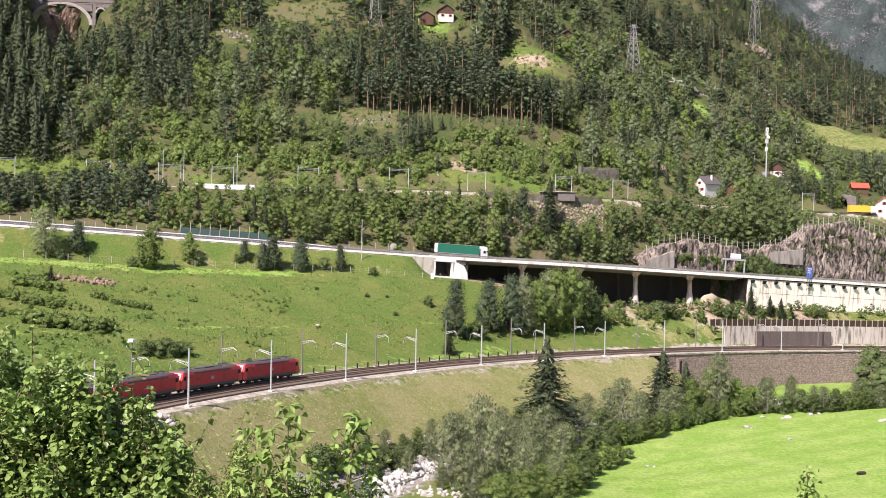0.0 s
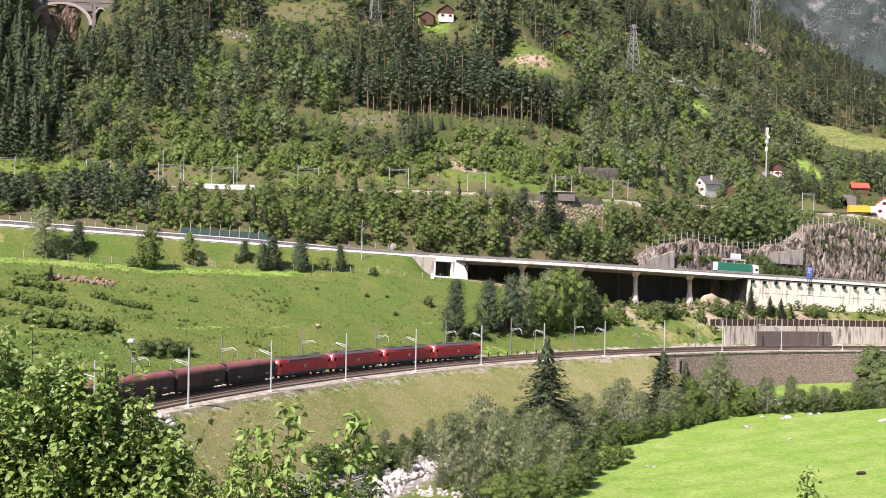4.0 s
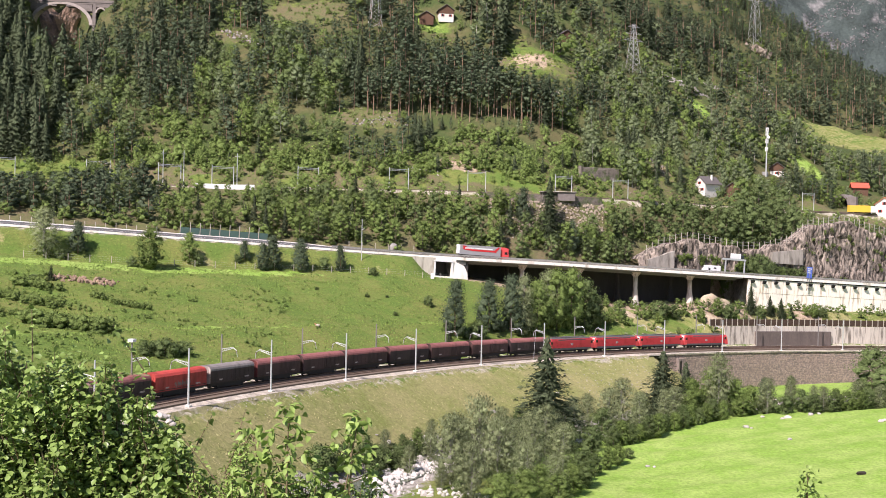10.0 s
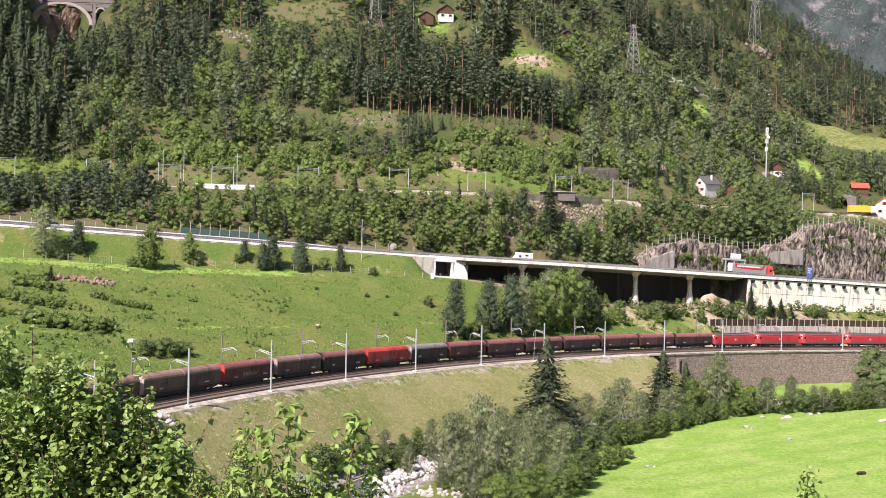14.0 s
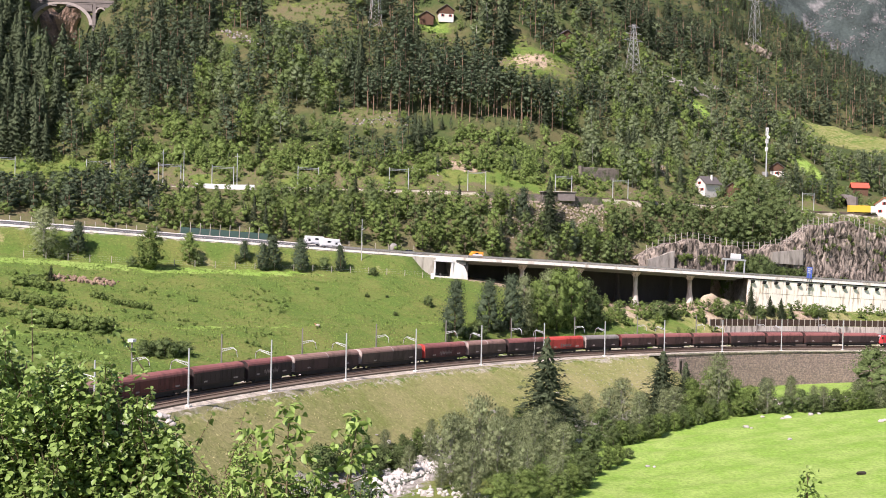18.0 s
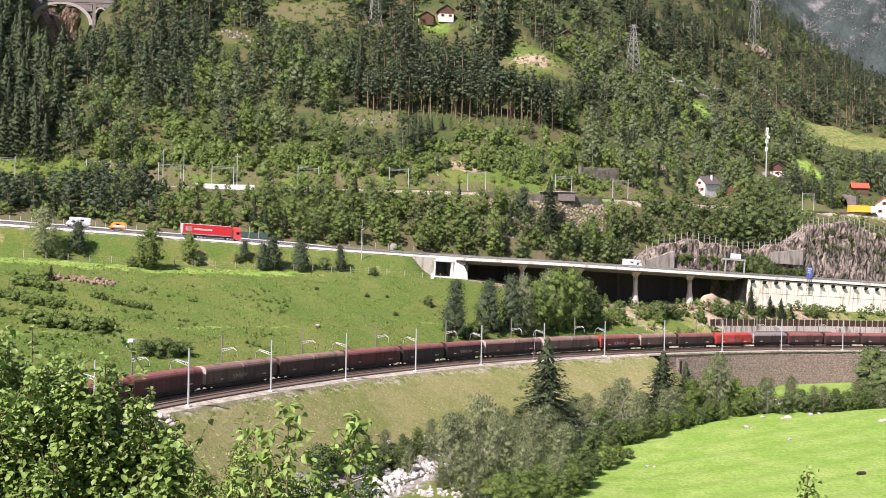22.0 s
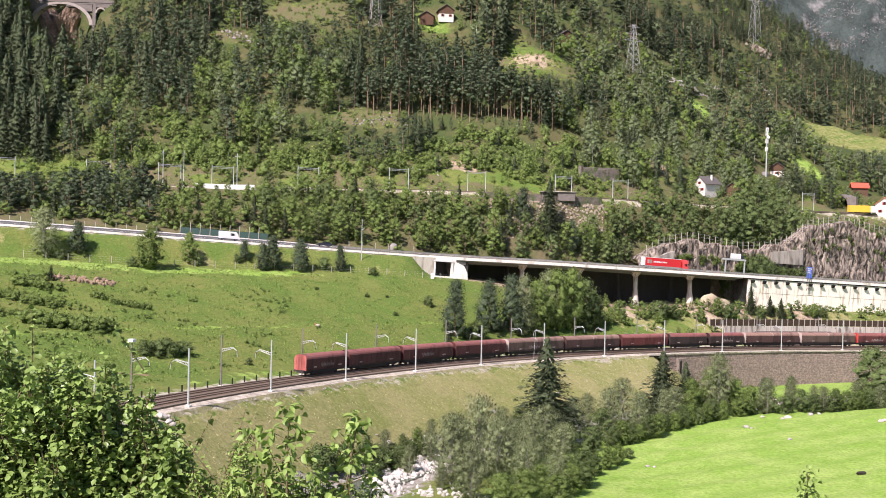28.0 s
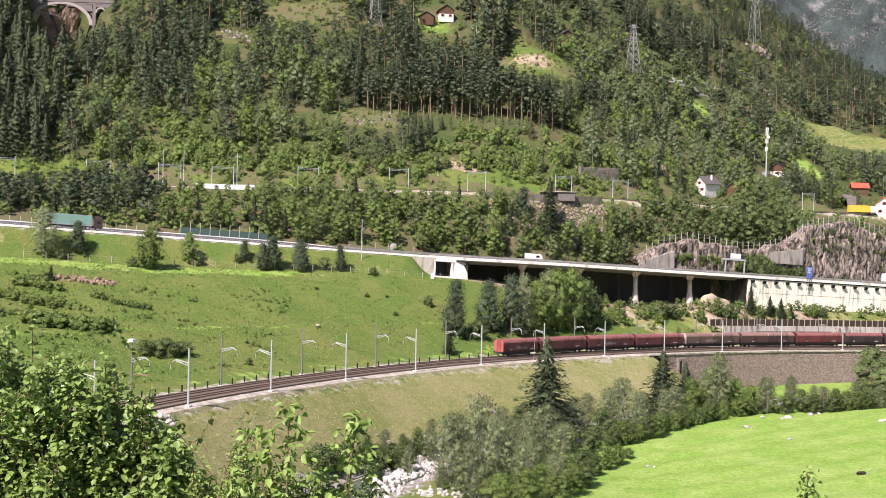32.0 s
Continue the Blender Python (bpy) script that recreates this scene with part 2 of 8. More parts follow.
M["leaf_maple"] = mat("sycamore_leaves", (0.25, 0.355, 0.085), 0.5, var=0.18, scale=1.0, fine=9, bump=0.15, island=0.45, leafy=0.2)
M["twig"] = mat("twig", (0.17, 0.13, 0.07), 0.9)
M["far_wood"] = mat("far_woods", (0.050, 0.066, 0.060), 0.95, var=0.6, scale=0.02, fine=0.16, bump=1.0, dirt=(0.21, 0.20, 0.195), dirt_scale=0.017, dirt_amount=0.22)
M["river_stone"] = mat("bleached_stone", (0.54, 0.50, 0.46), 0.9, var=0.2, scale=0.8, fine=4, bump=0.5, island=0.45)
M["river"] = mat("river_water", (0.10, 0.12, 0.09), 0.12, var=0.2, scale=0.4, fine=3.0, bump=0.4)

# wagon paints, faded and dusty; walls darkened for shade, roofs lightened for sun
for key, c in dict(brown=(0.086, 0.047, 0.042), tan=(0.115, 0.078, 0.062), rust=(0.115, 0.038, 0.036), red=(0.15, 0.042, 0.039),
                   bright=(0.50, 0.07, 0.055), tail=(0.46, 0.13, 0.11), dark=(0.054, 0.036, 0.034), pale=(0.48, 0.40, 0.36), scrawl=(0.26, 0.20, 0.18), roof_grey=(0.25, 0.22, 0.205), roof_red=(0.285, 0.11, 0.098), roof_brown=(0.29, 0.175, 0.14)).items():
    M["w_" + key] = mat("wagon_" + key, c, 0.6, var=0.16, scale=0.35, fine=4, bump=0.1, dirt=tuple(v * 0.55 for v in c), dirt_scale=0.4, dirt_amount=0.4, stretch=(1, 1, 0.4), single=0.15)


# ---- mesh helpers ----
def link_mesh(name, me, parent=None, label=""):
    ob = new(name, me)
    if parent is not None:
        ob.parent = parent
    if label:
        tagged(ob, label)
    return ob


def big_mesh(name, verts, faces, mats, index=None, smooth=False, normals=None):
    """A mesh from arrays: verts (n, 3), faces (m, 3 or 4)."""
    me = bpy.data.meshes.new(name)
    verts, faces = np.asarray(verts, np.float32), np.asarray(faces, np.int32)
    k = faces.shape[1]
    me.vertices.add(len(verts))
    me.vertices.foreach_set("co", verts.ravel())
    me.loops.add(faces.size)
    me.loops.foreach_set("vertex_index", faces.ravel())
    me.polygons.add(len(faces))
    me.polygons.foreach_set("loop_start", np.arange(0, faces.size, k, dtype=np.int32))
    me.polygons.foreach_set("loop_total", np.full(len(faces), k, np.int32))
    if index is not None:
        me.polygons.foreach_set("material_index", np.asarray(index, np.int32))
    me.polygons.foreach_set("use_smooth", np.full(len(faces), smooth, bool))
    for m in mats:
        me.materials.append(m)
    if normals is not None:
        normals = np.asarray(normals, np.float32)
        normals = normals / np.maximum(np.linalg.norm(normals, axis=1)[:, None], 1e-6)
        me.attributes.new("custom_normal", "FLOAT_VECTOR", "POINT").data.foreach_set("vector", normals.ravel())
    me.update(calc_edges=True)
    return me


def part(name, bm, material, parent=None, label="", smooth=False):
    me = bpy.data.meshes.new(name)
    bm.to_mesh(me)
    bm.free()
    me.materials.append(material)
    if smooth:
        for p in me.polygons:
            p.use_smooth = True
    return link_mesh(name, me, parent, label)


def empty(name, m=None):
    ob = new(name)
    if m is not None:
        ob.matrix_basis = m
    return ob


def box(bm, x0, x1, y0, y1, z0, z1, bevel=0.0):
    r = bmesh.ops.create_cube(bm, size=1.0)
    vs = r["verts"]
    for v in vs:
        v.co = Vector(((x0 + x1) / 2 + v.co.x * (x1 - x0), (y0 + y1) / 2 + v.co.y * (y1 - y0), (z0 + z1) / 2 + v.co.z * (z1 - z0)))
    if bevel:
        es = list({e for v in vs for e in v.link_edges})
        bmesh.ops.bevel(bm, geom=es, offset=bevel, segments=1, affect="EDGES")
    return bm


def boxes(*specs, bevel=0.0):
    bm = bmesh.new()
    for s in specs:
        box(bm, *s, bevel=bevel)
    return bm


def rod(bm, a, b, r0, r1=None, n=6):
    """A tapered rod from a to b."""
    a, b = Vector(a), Vector(b)
    r1 = r0 if r1 is None else r1
    d = (b - a).normalized()
    u = d.orthogonal().normalized()
    w = d.cross(u)
    ra = [bm.verts.new(a + (u * math.cos(t) + w * math.sin(t)) * r0) for t in [2 * math.pi * i / n for i in range(n)]]
    rb = [bm.verts.new(b + (u * math.cos(t) + w * math.sin(t)) * r1) for t in [2 * math.pi * i / n for i in range(n)]]
    for i in range(n):
        bm.faces.new((ra[i], ra[(i + 1) % n], rb[(i + 1) % n], rb[i]))
    bm.faces.new(ra[::-1])
    bm.faces.new(rb)
    return bm


def rods(*specs):
    bm = bmesh.new()
    for s in specs:
        rod(bm, *s)
    return bm


def extrude(bm, profile, x0, x1):
    """A closed profile of (y, z) drawn out along x."""
    a = [bm.verts.new((x0, y, z)) for y, z in profile]
    b = [bm.verts.new((x1, y, z)) for y, z in profile]
    n = len(profile)
    for i in range(n):
        bm.faces.new((a[i], a[(i + 1) % n], b[(i + 1) % n], b[i]))
    bm.faces.new(a[::-1])
    bm.faces.new(b)
    bmesh.ops.recalc_face_normals(bm, faces=bm.faces[:])
    return bm


def strip(name, left, right, material, kind="structure", thick=0.0):
    """A ribbon between two rows of points, with a side wall of some thickness."""
    n = len(left)
    v = [*left, *right]
    f = [(i, i + 1, n + i + 1, n + i) for i in range(n - 1)]
    if thick:
        v += [(x, y, z - thick) for x, y, z in left] + [(x, y, z - thick) for x, y, z in right]
        f += [(2 * n + i, 2 * n + i + 1, i + 1, i) for i in range(n - 1)] + [(n + i, n + i + 1, 3 * n + i + 1, 3 * n + i) for i in range(n - 1)]
        f += [(3 * n + i, 3 * n + i + 1, 2 * n + i + 1, 2 * n + i) for i in range(n - 1)] + [(0, n, 3 * n, 2 * n), (n - 1, 3 * n - 1, 4 * n - 1, 2 * n - 1)]
    me = bpy.data.meshes.new(name)
    me.from_pydata([tuple(map(float, p)) for p in v], [], f)
    me.materials.append(material)
    ob = new(name, me)
    if kind:
        tagged(ob, kind=kind)
    return ob


# ---- the plan: railway, road and ground ----
RAD, H0, P0X, P0Y, Z0, GRADE = 327.26, 1.186, -43.0, 194.99, 21.61, -0.02445
CX, CY = P0X + RAD * math.sin(H0), P0Y - RAD * math.cos(H0)
SA, SB = -60.0, 340.0


def rail_at(s, off=0.0):
    """Place and heading on the running track at s metres; off to its left."""
    s = np.asarray(s, float)
    sc = np.clip(s, SA, SB)
    h = H0 - sc / RAD
    x = CX - RAD * np.sin(h) + (s - sc) * np.cos(h) - off * np.sin(h)
    y = CY + RAD * np.cos(h) + (s - sc) * np.sin(h) + off * np.cos(h)
    return x, y, Z0 + GRADE * s, h


def rail_coords(x, y):
    """Station and left offset of a place beside the railway."""
    h = np.arctan2(CX - x, y - CY)
    s = (H0 - h) * RAD
    e = np.hypot(x - CX, y - CY) - RAD
    for lim, sign in ((SA, -1), (SB, 1)):
        px, py, _, ph = rail_at(lim)
        along = (x - px) * np.cos(ph) + (y - py) * np.sin(ph)
        side = -(x - px) * np.sin(ph) + (y - py) * np.cos(ph)
        out = (along * sign > 0) & ((s - lim) * sign > 0) if sign > 0 else (along < 0)
        s, e = np.where(out, lim + along, s), np.where(out, side, e)
    return s, e


def smooth(t, a, b):
    t = np.clip((t - a) / (b - a), 0, 1)
    return t * t * (3 - 2 * t)


def road_r(x, y):
    return (y - 358.9 - 0.388 * x) / 1.0726


def road_z(x):
    return 42.4 - 0.061 * np.clip(x, -400, 400) + np.interp(x, [-110, -60, -15, 5, 30, 60, 100, 130, 160], [-1.2, -1.35, -1.5, -1.4, -0.95, -0.72, -0.45, -0.15, 0.0])


def road_at(x, r=0.0):
    """A place on the motorway: x of its axis, r metres beyond it."""
    return x - r * 0.3617, 358.9 + 0.388 * x + r * 0.9323, road_z(x) + 0.05 * (r + 5.6) * smooth(-x, 8, 45)


def upper_y(x):
    return np.interp(x, [-400, -20, 40, 75, 110, 180, 400], [392, 410, 421, 440, 463, 502, 560])


def upper_z(x):
    return 62.5 - 0.02 * np.clip(x, -300, 300) + np.interp(x, [-120, -72, -30, 0], [-2.2, -2.2, -0.8, 0.0])


def lerp(a, b, t):
    return a + (b - a) * t


def wobble(x, y):
    return (np.sin(x * 0.11 + 1.3) * np.sin(y * 0.13 + 0.4) + 0.6 * np.sin(x * 0.23 + y * 0.19) + 0.4 * np.sin(x * 0.41 - y * 0.37 + 2)) * 0.5


def river_q(s):
    return np.interp(s, [-300, 40, 130, 400], [34, 30, 37, 44])


def river_z(s):
    return np.interp(s, [-300, 40, 150, 400], [12, 7.2, 5.6, 3])


def gully(x):
    """Depth of the ground below the motorway where it stands on piers or on its wall."""
    return np.interp(x, [-110, -80, -35, -14, -6, 8, 20, 45, 62, 81, 98, 160, 300], [7.3, 7.3, 5.9, 5.3, 5.7, 6.1, 7.2, 10.8, 12.4, 10, 10.4, 9.5, 9])


def cliff_h(x):
    return np.interp(x, [67, 76, 84, 92, 101, 111, 120, 130, 139, 152, 175, 260], [0.4, 5.6, 9.6, 11.4, 10.3, 9.2, 9.6, 12.6, 19.5, 21.5, 18, 14])


def ground_z(x, y):
    x, y = np.asarray(x, float), np.asarray(y, float)
    s, e = rail_coords(x, y)
    zr = Z0 + GRADE * np.clip(s, -600, 700) - 0.75
    # below the railway: bank or wall, river, far side of the valley
    q = -e
    qr, zv = river_q(s), river_z(s)
    bank = np.clip((q - 8.2) / (qr - 14.5), 0, 1)
    bank = lerp(bank, smooth(q, 3.0, 5.0), smooth(s, 163, 167))
    low = lerp(zr - 0.25, zv + 0.9, bank)
    low = np.where(q > qr - 6.3, lerp(zv + 0.9, zv, smooth(q, qr - 6.3, qr - 4)), low)
    yy = np.clip(y, 0, 400)
    near = 8.3 + 40.2 * np.exp(-(yy / 60) ** 1.3) + 0.085 * np.clip(x - 36, -10, 120) * smooth(y, 60, 150) * smooth(-y, -300, -240)
    near = near + 0.26 * np.sin(0.6 * (y - 0.45 * x) + 1.3 * np.sin(x * 0.07 + y * 0.02)) * smooth(x, 15, 30) * smooth(y, 120, 150)
    near = lerp(near, 48.4, smooth(-np.hypot(x, np.clip(y, 0, 400)), -5, -2.5))
    low = np.where(q > qr + 5, lerp(zv, np.maximum(near, zv + 1.2), smooth(q, qr + 5, qr + 17)), low)
    # above the railway: meadow up to the road
    r = road_r(x, y)
    zroad = road_z(x)
    foot = zroad - gully(x)
    d1, d2 = np.clip(e - 6, 0, None), np.clip(-r - 17, 0, None)
    w = d1 / np.maximum(d1 + d2, 0.01)
    w2 = np.interp(w, [0, 0.1, 0.2, 0.33, 0.40, 0.6, 0.82, 0.9, 1], [0, 0.088, 0.202, 0.385, 0.408, 0.61, 0.865, 0.925, 1])
    up = lerp(zr, foot, w2) + (wobble(x, y) * 0.55 + wobble(x * 3.1, y * 3.3) * 0.22) * np.clip(w * (1 - w) * 4, 0, 1)
    onfill = 1 - smooth(x, -8.0, -3.0) * (1 - smooth(x, 96, 98))
    up = np.where(r > -17, lerp(foot, zroad - 0.35, smooth(r, -16.5, -6.5) * (1 - smooth(x, -9, -4)) + np.where((r > -1.5) & (x > 100), 1, 0)), up)
    # above the motorway: cutting, old line, mountainside
    zu, yu = upper_z(x), upper_y(x)
    back = lerp(zroad - 2.6, zroad - 0.35, onfill)
    ch = cliff_h(x)
    r_u = (yu - 6 - 358.9 - 0.388 * x) / 1.0726
    t = np.clip((r - 19.5) / np.maximum(r_u - 19.5, 4), 0, 1)
    rise = np.maximum(lerp(back, zu, t), back + (ch - 0.5) * smooth(r, 19.0, 21.5) * (1 - 0.3 * t))
    rise = np.where(t >= 1, zu, rise)
    up = np.where(r > 14.5, rise, up)
    ya = y - yu - 6
    slope = np.interp(x, [-400, -120, 60, 150, 215, 300, 420], [0.62, 0.60, 0.58, 0.43, 0.31, 0.27, 0.23])
    hill = zu + slope * np.clip(ya, 0, 520) + wobble(x * 0.35, y * 0.35) * 6 * smooth(ya, 10, 120) + wobble(x, y) * 1.2 * smooth(ya, 5, 40)
    hill = hill + np.interp(x, [120, 200, 280, 340, 400], [0, 0.24, 0.17, 0.05, 0]) * np.clip(ya - 225, 0, 400)
    hill = hill - 33 * np.exp(-((x + 183 - 0.3 * np.clip(567 - y, -40, 90)) / 15) ** 4) * smooth(y, 488, 545) * smooth(-y, -640, -585)
    hill = hill - 16 * np.exp(-((x + 181.5 - 0.18 * (y - 590)) / 7.5) ** 2) * smooth(y, 552, 572) * smooth(-y, -660, -625)
    hill = hill - 8 * np.exp(-((x + 160) / 9) ** 2 - ((y - 556) / 18) ** 2)
    hill = hill - 0.2 * np.clip(ya - 560, 0, 600)
    up = np.where(ya > 0, hill, up)
    return np.where(e > 0, np.where(e < 6, zr, up), low)


# ---- end of the plan ----
# ---- ground ----
xs = np.concatenate([-np.geomspace(3000, 300, 14), np.arange(-270, 391, 3.0), np.geomspace(420, 3000, 14)])
ys = np.concatenate([-np.geomspace(1500, 60, 10), np.arange(-40, 470, 2.0), np.arange(472, 1100, 6.0), np.geomspace(1120, 4000, 12)])
GX, GY = np.meshgrid(xs, ys)
GZ = ground_z(GX, GY)
nx, ny = len(xs), len(ys)
ids = np.arange(nx * ny).reshape(ny, nx)
gf = np.stack([ids[:-1, :-1], ids[:-1, 1:], ids[1:, 1:], ids[1:, :-1]], -1).reshape(-1, 4)
fx, fy = GX.ravel(), GY.ravel()
fs, fe = rail_coords(fx, fy)
fq, fr, fa = -fe, road_r(fx, fy), fy - upper_y(fx) - 6
fn = wobble(fx * 1.7, fy * 1.7) + 0.6 * wobble(fx * 4.1 + 9, fy * 4.3)
SLOTS = ["meadow", "lush", "bank", "floor", "clear", "gravel", "riverbed", "earth"]
gi = np.zeros(len(fx), int)


def spot(x, y, rx, ry, ragged=0.25):
    return ((fx - x) / rx) ** 2 + ((fy - y) / ry) ** 2 + fn * ragged < 1


gi[(fe <= 0) & (fq > 8) & (fq < river_q(fs) - 5)] = 2
gi[(fe <= 0) & (fq > 5) & (fq <= 8.7 + fn * 1.0)] = 5
gi[(fe <= 0) & (np.abs(fq - river_q(fs)) < 7.5 + fn * 1.5)] = 6
gi[(fe <= 0) & (fq > river_q(fs) + 7.5)] = 0
gi[(fe <= 0) & (fq > river_q(fs) + 14) & (fx > 12) & (fy > 90)] = 1
gi[(fe <= 0) & (fs > 172) & (fq > 9) & (fq < river_q(fs) - 9)] = 1
gi[(fe > 0) & (fe < 7)] = 5
gi[(fe > 6) & (fe < 10 + fn * 3) & (fs < 125)] = 1
fw = np.clip(fe - 6, 0, None) / np.maximum(np.clip(fe - 6, 0, None) + np.clip(-fr - 17, 0, None), 0.01)
gi[(fe > 6) & (fr < -18) & (fw > 0.89 + fn * 0.03) & (fx < -30)] = 1
gi[(fe > 6) & (fr < -18) & (fw > 0.345 + fn * 0.012) & (fw < 0.385 + fn * 0.012) & (fs < 128)] = 1
gi[(fr > -16) & (fr < -7) & (fx < 0) & (fn > 0.4)] = 2
gi[(fr > -17) & (fx > 6)] = 2
gi[(fe > 9) & (fr < -6) & (fx > 50 - fn * 4) & (fr > -36)] = np.where(fn > -0.1, 2, 0)[(fe > 9) & (fr < -6) & (fx > 50 - fn * 4) & (fr > -36)]
gi[(fe > 12) & (fr < -8) & (fx > 72) & (fn > 0.35)] = 7
gi[spot(80, 371, 6, 4, 0.5) | spot(83, 365.5, 4, 3, 0.5) | spot(118, 383, 7, 3, 0.5)] = 7
gi[(fe > 12.2) & (fe < 14.0) & (fs > 166) & (fs < 206)] = 5
gi[(fr > 14.5)] = 4
gi[(fr > -6.5) & (fr < 15)] = 5
gi[(fr > -17) & (fr < 16) & (fx > 6) & (fx < 97)] = 7
gi[(fr > 14.5) & (fa > -2)] = 3
gi[(fa > -13) & (fa < -1)] = 5
gi[(fa >= -1) & (fa < 14 + fn * 9)] = 4
gi[(fa >= -1) & (fa < 6 + fn * 6) & (fn > 0.25)] = 0
gi[spot(-30, 466, 15, 8, 0.6) | spot(-93, 526, 14, 10, 0.5) | spot(-66, 566, 26, 12, 0.6) | spot(198, 752, 28, 15, 0.4) | spot(114, 587, 16, 6, 0.4) | spot(38, 534, 24, 9, 0.4) | spot(-165, 512, 12, 20, 0.4)] = 4
gi[spot(38, 541, 21, 3.5, 0.4) | spot(12, 434, 24, 5, 0.6)] = 0
gi[spot(6, 438, 12, 3.5, 0.6) | spot(88, 480, 10, 5, 0.5) | spot(82, 485, 6, 4, 0.4)] = 7
gi[spot(-7, 558, 10, 6, 0.5) | spot(-16, 566, 4, 7, 0.4) | spot(33, 556, 7, 4, 0.5) | spot(126, 590, 5, 17, 0.4) | spot(171, 557, 8, 15, 0.4)] = 1
gi[spot(-145, 417, 34, 7, 0.3)] = 0
gi[spot(38, 535, 11, 6, 0.4)] = 7
gi[spot(-184, 575, 18, 50, 0.3)] = 3
pasture = spot(248, 692, 42, 30, 0.05) | spot(222, 660, 24, 28, 0.05)
gi[pasture] = 0
gi[spot(150, 655, 30, 14, 0.6) | spot(190, 745, 28, 22, 0.5)] = 4
ground = link_mesh("ground", big_mesh("ground", np.stack([GX.ravel(), GY.ravel(), GZ.ravel()], 1), gf, [M["ground"]], None, True))
for k_, key_ in enumerate(SLOTS):
    w_ = (gi == k_).astype(float).reshape(ny, nx)
    for _ in range(2):
        w_[1:-1, 1:-1] = (w_[1:-1, 1:-1] * 2 + w_[:-2, 1:-1] + w_[2:, 1:-1] + w_[1:-1, :-2] + w_[1:-1, 2:]) / 6
    if key_ == "lush":
        w_ = w_ * np.where(fe > 0, 0.7, 1.0).reshape(ny, nx)
    if key_ == "bank":
        w_ = np.maximum(w_, 0.5 * pasture.reshape(ny, nx))
    if k_:
        ground.data.attributes.new(key_, "FLOAT", "POINT").data.foreach_set("value", w_.ravel().astype(np.float32))
tagged(ground, "grassy alpine valley floor rising to a wooded mountainside", "ground", kind="structure")


def zg(x, y):
    return float(ground_z(np.array([x]), np.array([y]))[0])


# river water in its bed
ss = np.arange(-120, 340, 6.0)
wl = [(*[float(v) for v in rail_at(s, -(river_q(s) - 4.0))[:2]], float(river_z(s)) + 0.16) for s in ss]
wr = [(*[float(v) for v in rail_at(s, -(river_q(s) + 4.0))[:2]], float(river_z(s)) + 0.16) for s in ss]
tagged(strip("water", wl, wr, M["river"]), "shallow clear mountain stream between boulders", "stream", kind="structure")


# ---- far mountain ----
def far_mountain():
    xs_, t_ = np.linspace(500, 1900, 200), np.linspace(0, 0.75, 90)
    X, T = np.meshgrid(xs_, t_)
    Y = 2300 + T * 900 + 0.12 * (X - 900)
    rid = 1250 + 160 * np.sin(X * 0.004) + 60 * np.sin(X * 0.013 + 1)
    Z = -60 + rid * T ** 0.9 + wobble(X * 0.06, T * 60) * 34 + wobble(X * 0.2, T * 160) * 14 + wobble(X * 0.7, T * 500) * 7 + wobble(X * 1.9, T * 1300) * 3
    idn = np.arange(X.size).reshape(X.shape)
    f = np.stack([idn[:-1, :-1], idn[:-1, 1:], idn[1:, 1:], idn[1:, :-1]], -1).reshape(-1, 4)
    me = big_mesh("far_mountain", np.stack([X.ravel(), Y.ravel(), Z.ravel()], 1), f, [M["far_wood"]], None, True)
    tagged(link_mesh("far_mountain", me), "distant wooded mountain flank with pale rock faces", "mountain", kind="structure")


far_mountain()


def far_point(x, t):
    """A point on the far mountain: x and the height's share t."""
    x, t = np.array([x]), np.array([t])
    y = 2300 + t * 900 + 0.12 * (x - 900)
    rid = 1250 + 160 * np.sin(x * 0.004) + 60 * np.sin(x * 0.013 + 1)
    return float(x[0]), float(y[0]), float((-60 + rid * t ** 0.9 + wobble(x * 0.06, t * 60) * 34 + wobble(x * 0.2, t * 160) * 14 + wobble(x * 0.7, t * 500) * 7)[0])


# ---- railway ----
S_ALL = np.arange(-420, 700, 5.0)


def rail_strip(name, o0, o1, dz, material, thick=0.0, s=S_ALL):
    a, b = rail_at(s, o0), rail_at(s, o1)
    return strip(name, list(zip(a[0], a[1], a[2] + dz)), list(zip(b[0], b[1], b[2] + dz)), material, thick=thick)


tagged(rail_strip("track_bed", 2.4, -6.0, -0.22, M["ballast"], 0.55), "brown ballast bed of a double railway track", "track bed")
S_OPEN = np.arange(-420, 163, 5.0)
wa_, wb_, wc_ = rail_at(S_OPEN, -6.0), rail_at(S_OPEN, -8.0), rail_at(S_OPEN, -9.8)
tagged(strip("walkway", list(zip(wa_[0], wa_[1], wa_[2] - 0.5)), list(zip(wb_[0], wb_[1], wb_[2] - 0.82)), M["gravel"]), "pale gravel walkway beside the railway", "path")
tagged(strip("verge", list(zip(wb_[0], wb_[1], wb_[2] - 0.82)), list(zip(wc_[0], wc_[1], wc_[2] - 2.7)), M["verge"]), "dry grassy verge below the gravel walkway", "verge", kind="structure")
for o in (0.75, -0.75, -3.05, -4.55):
    tagged(rail_strip("rail", o + 0.06, o - 0.06, 0.0, M["rail"], 0.17), "rust-brown steel rail on sleepers", "rail", "rails of the two tracks")


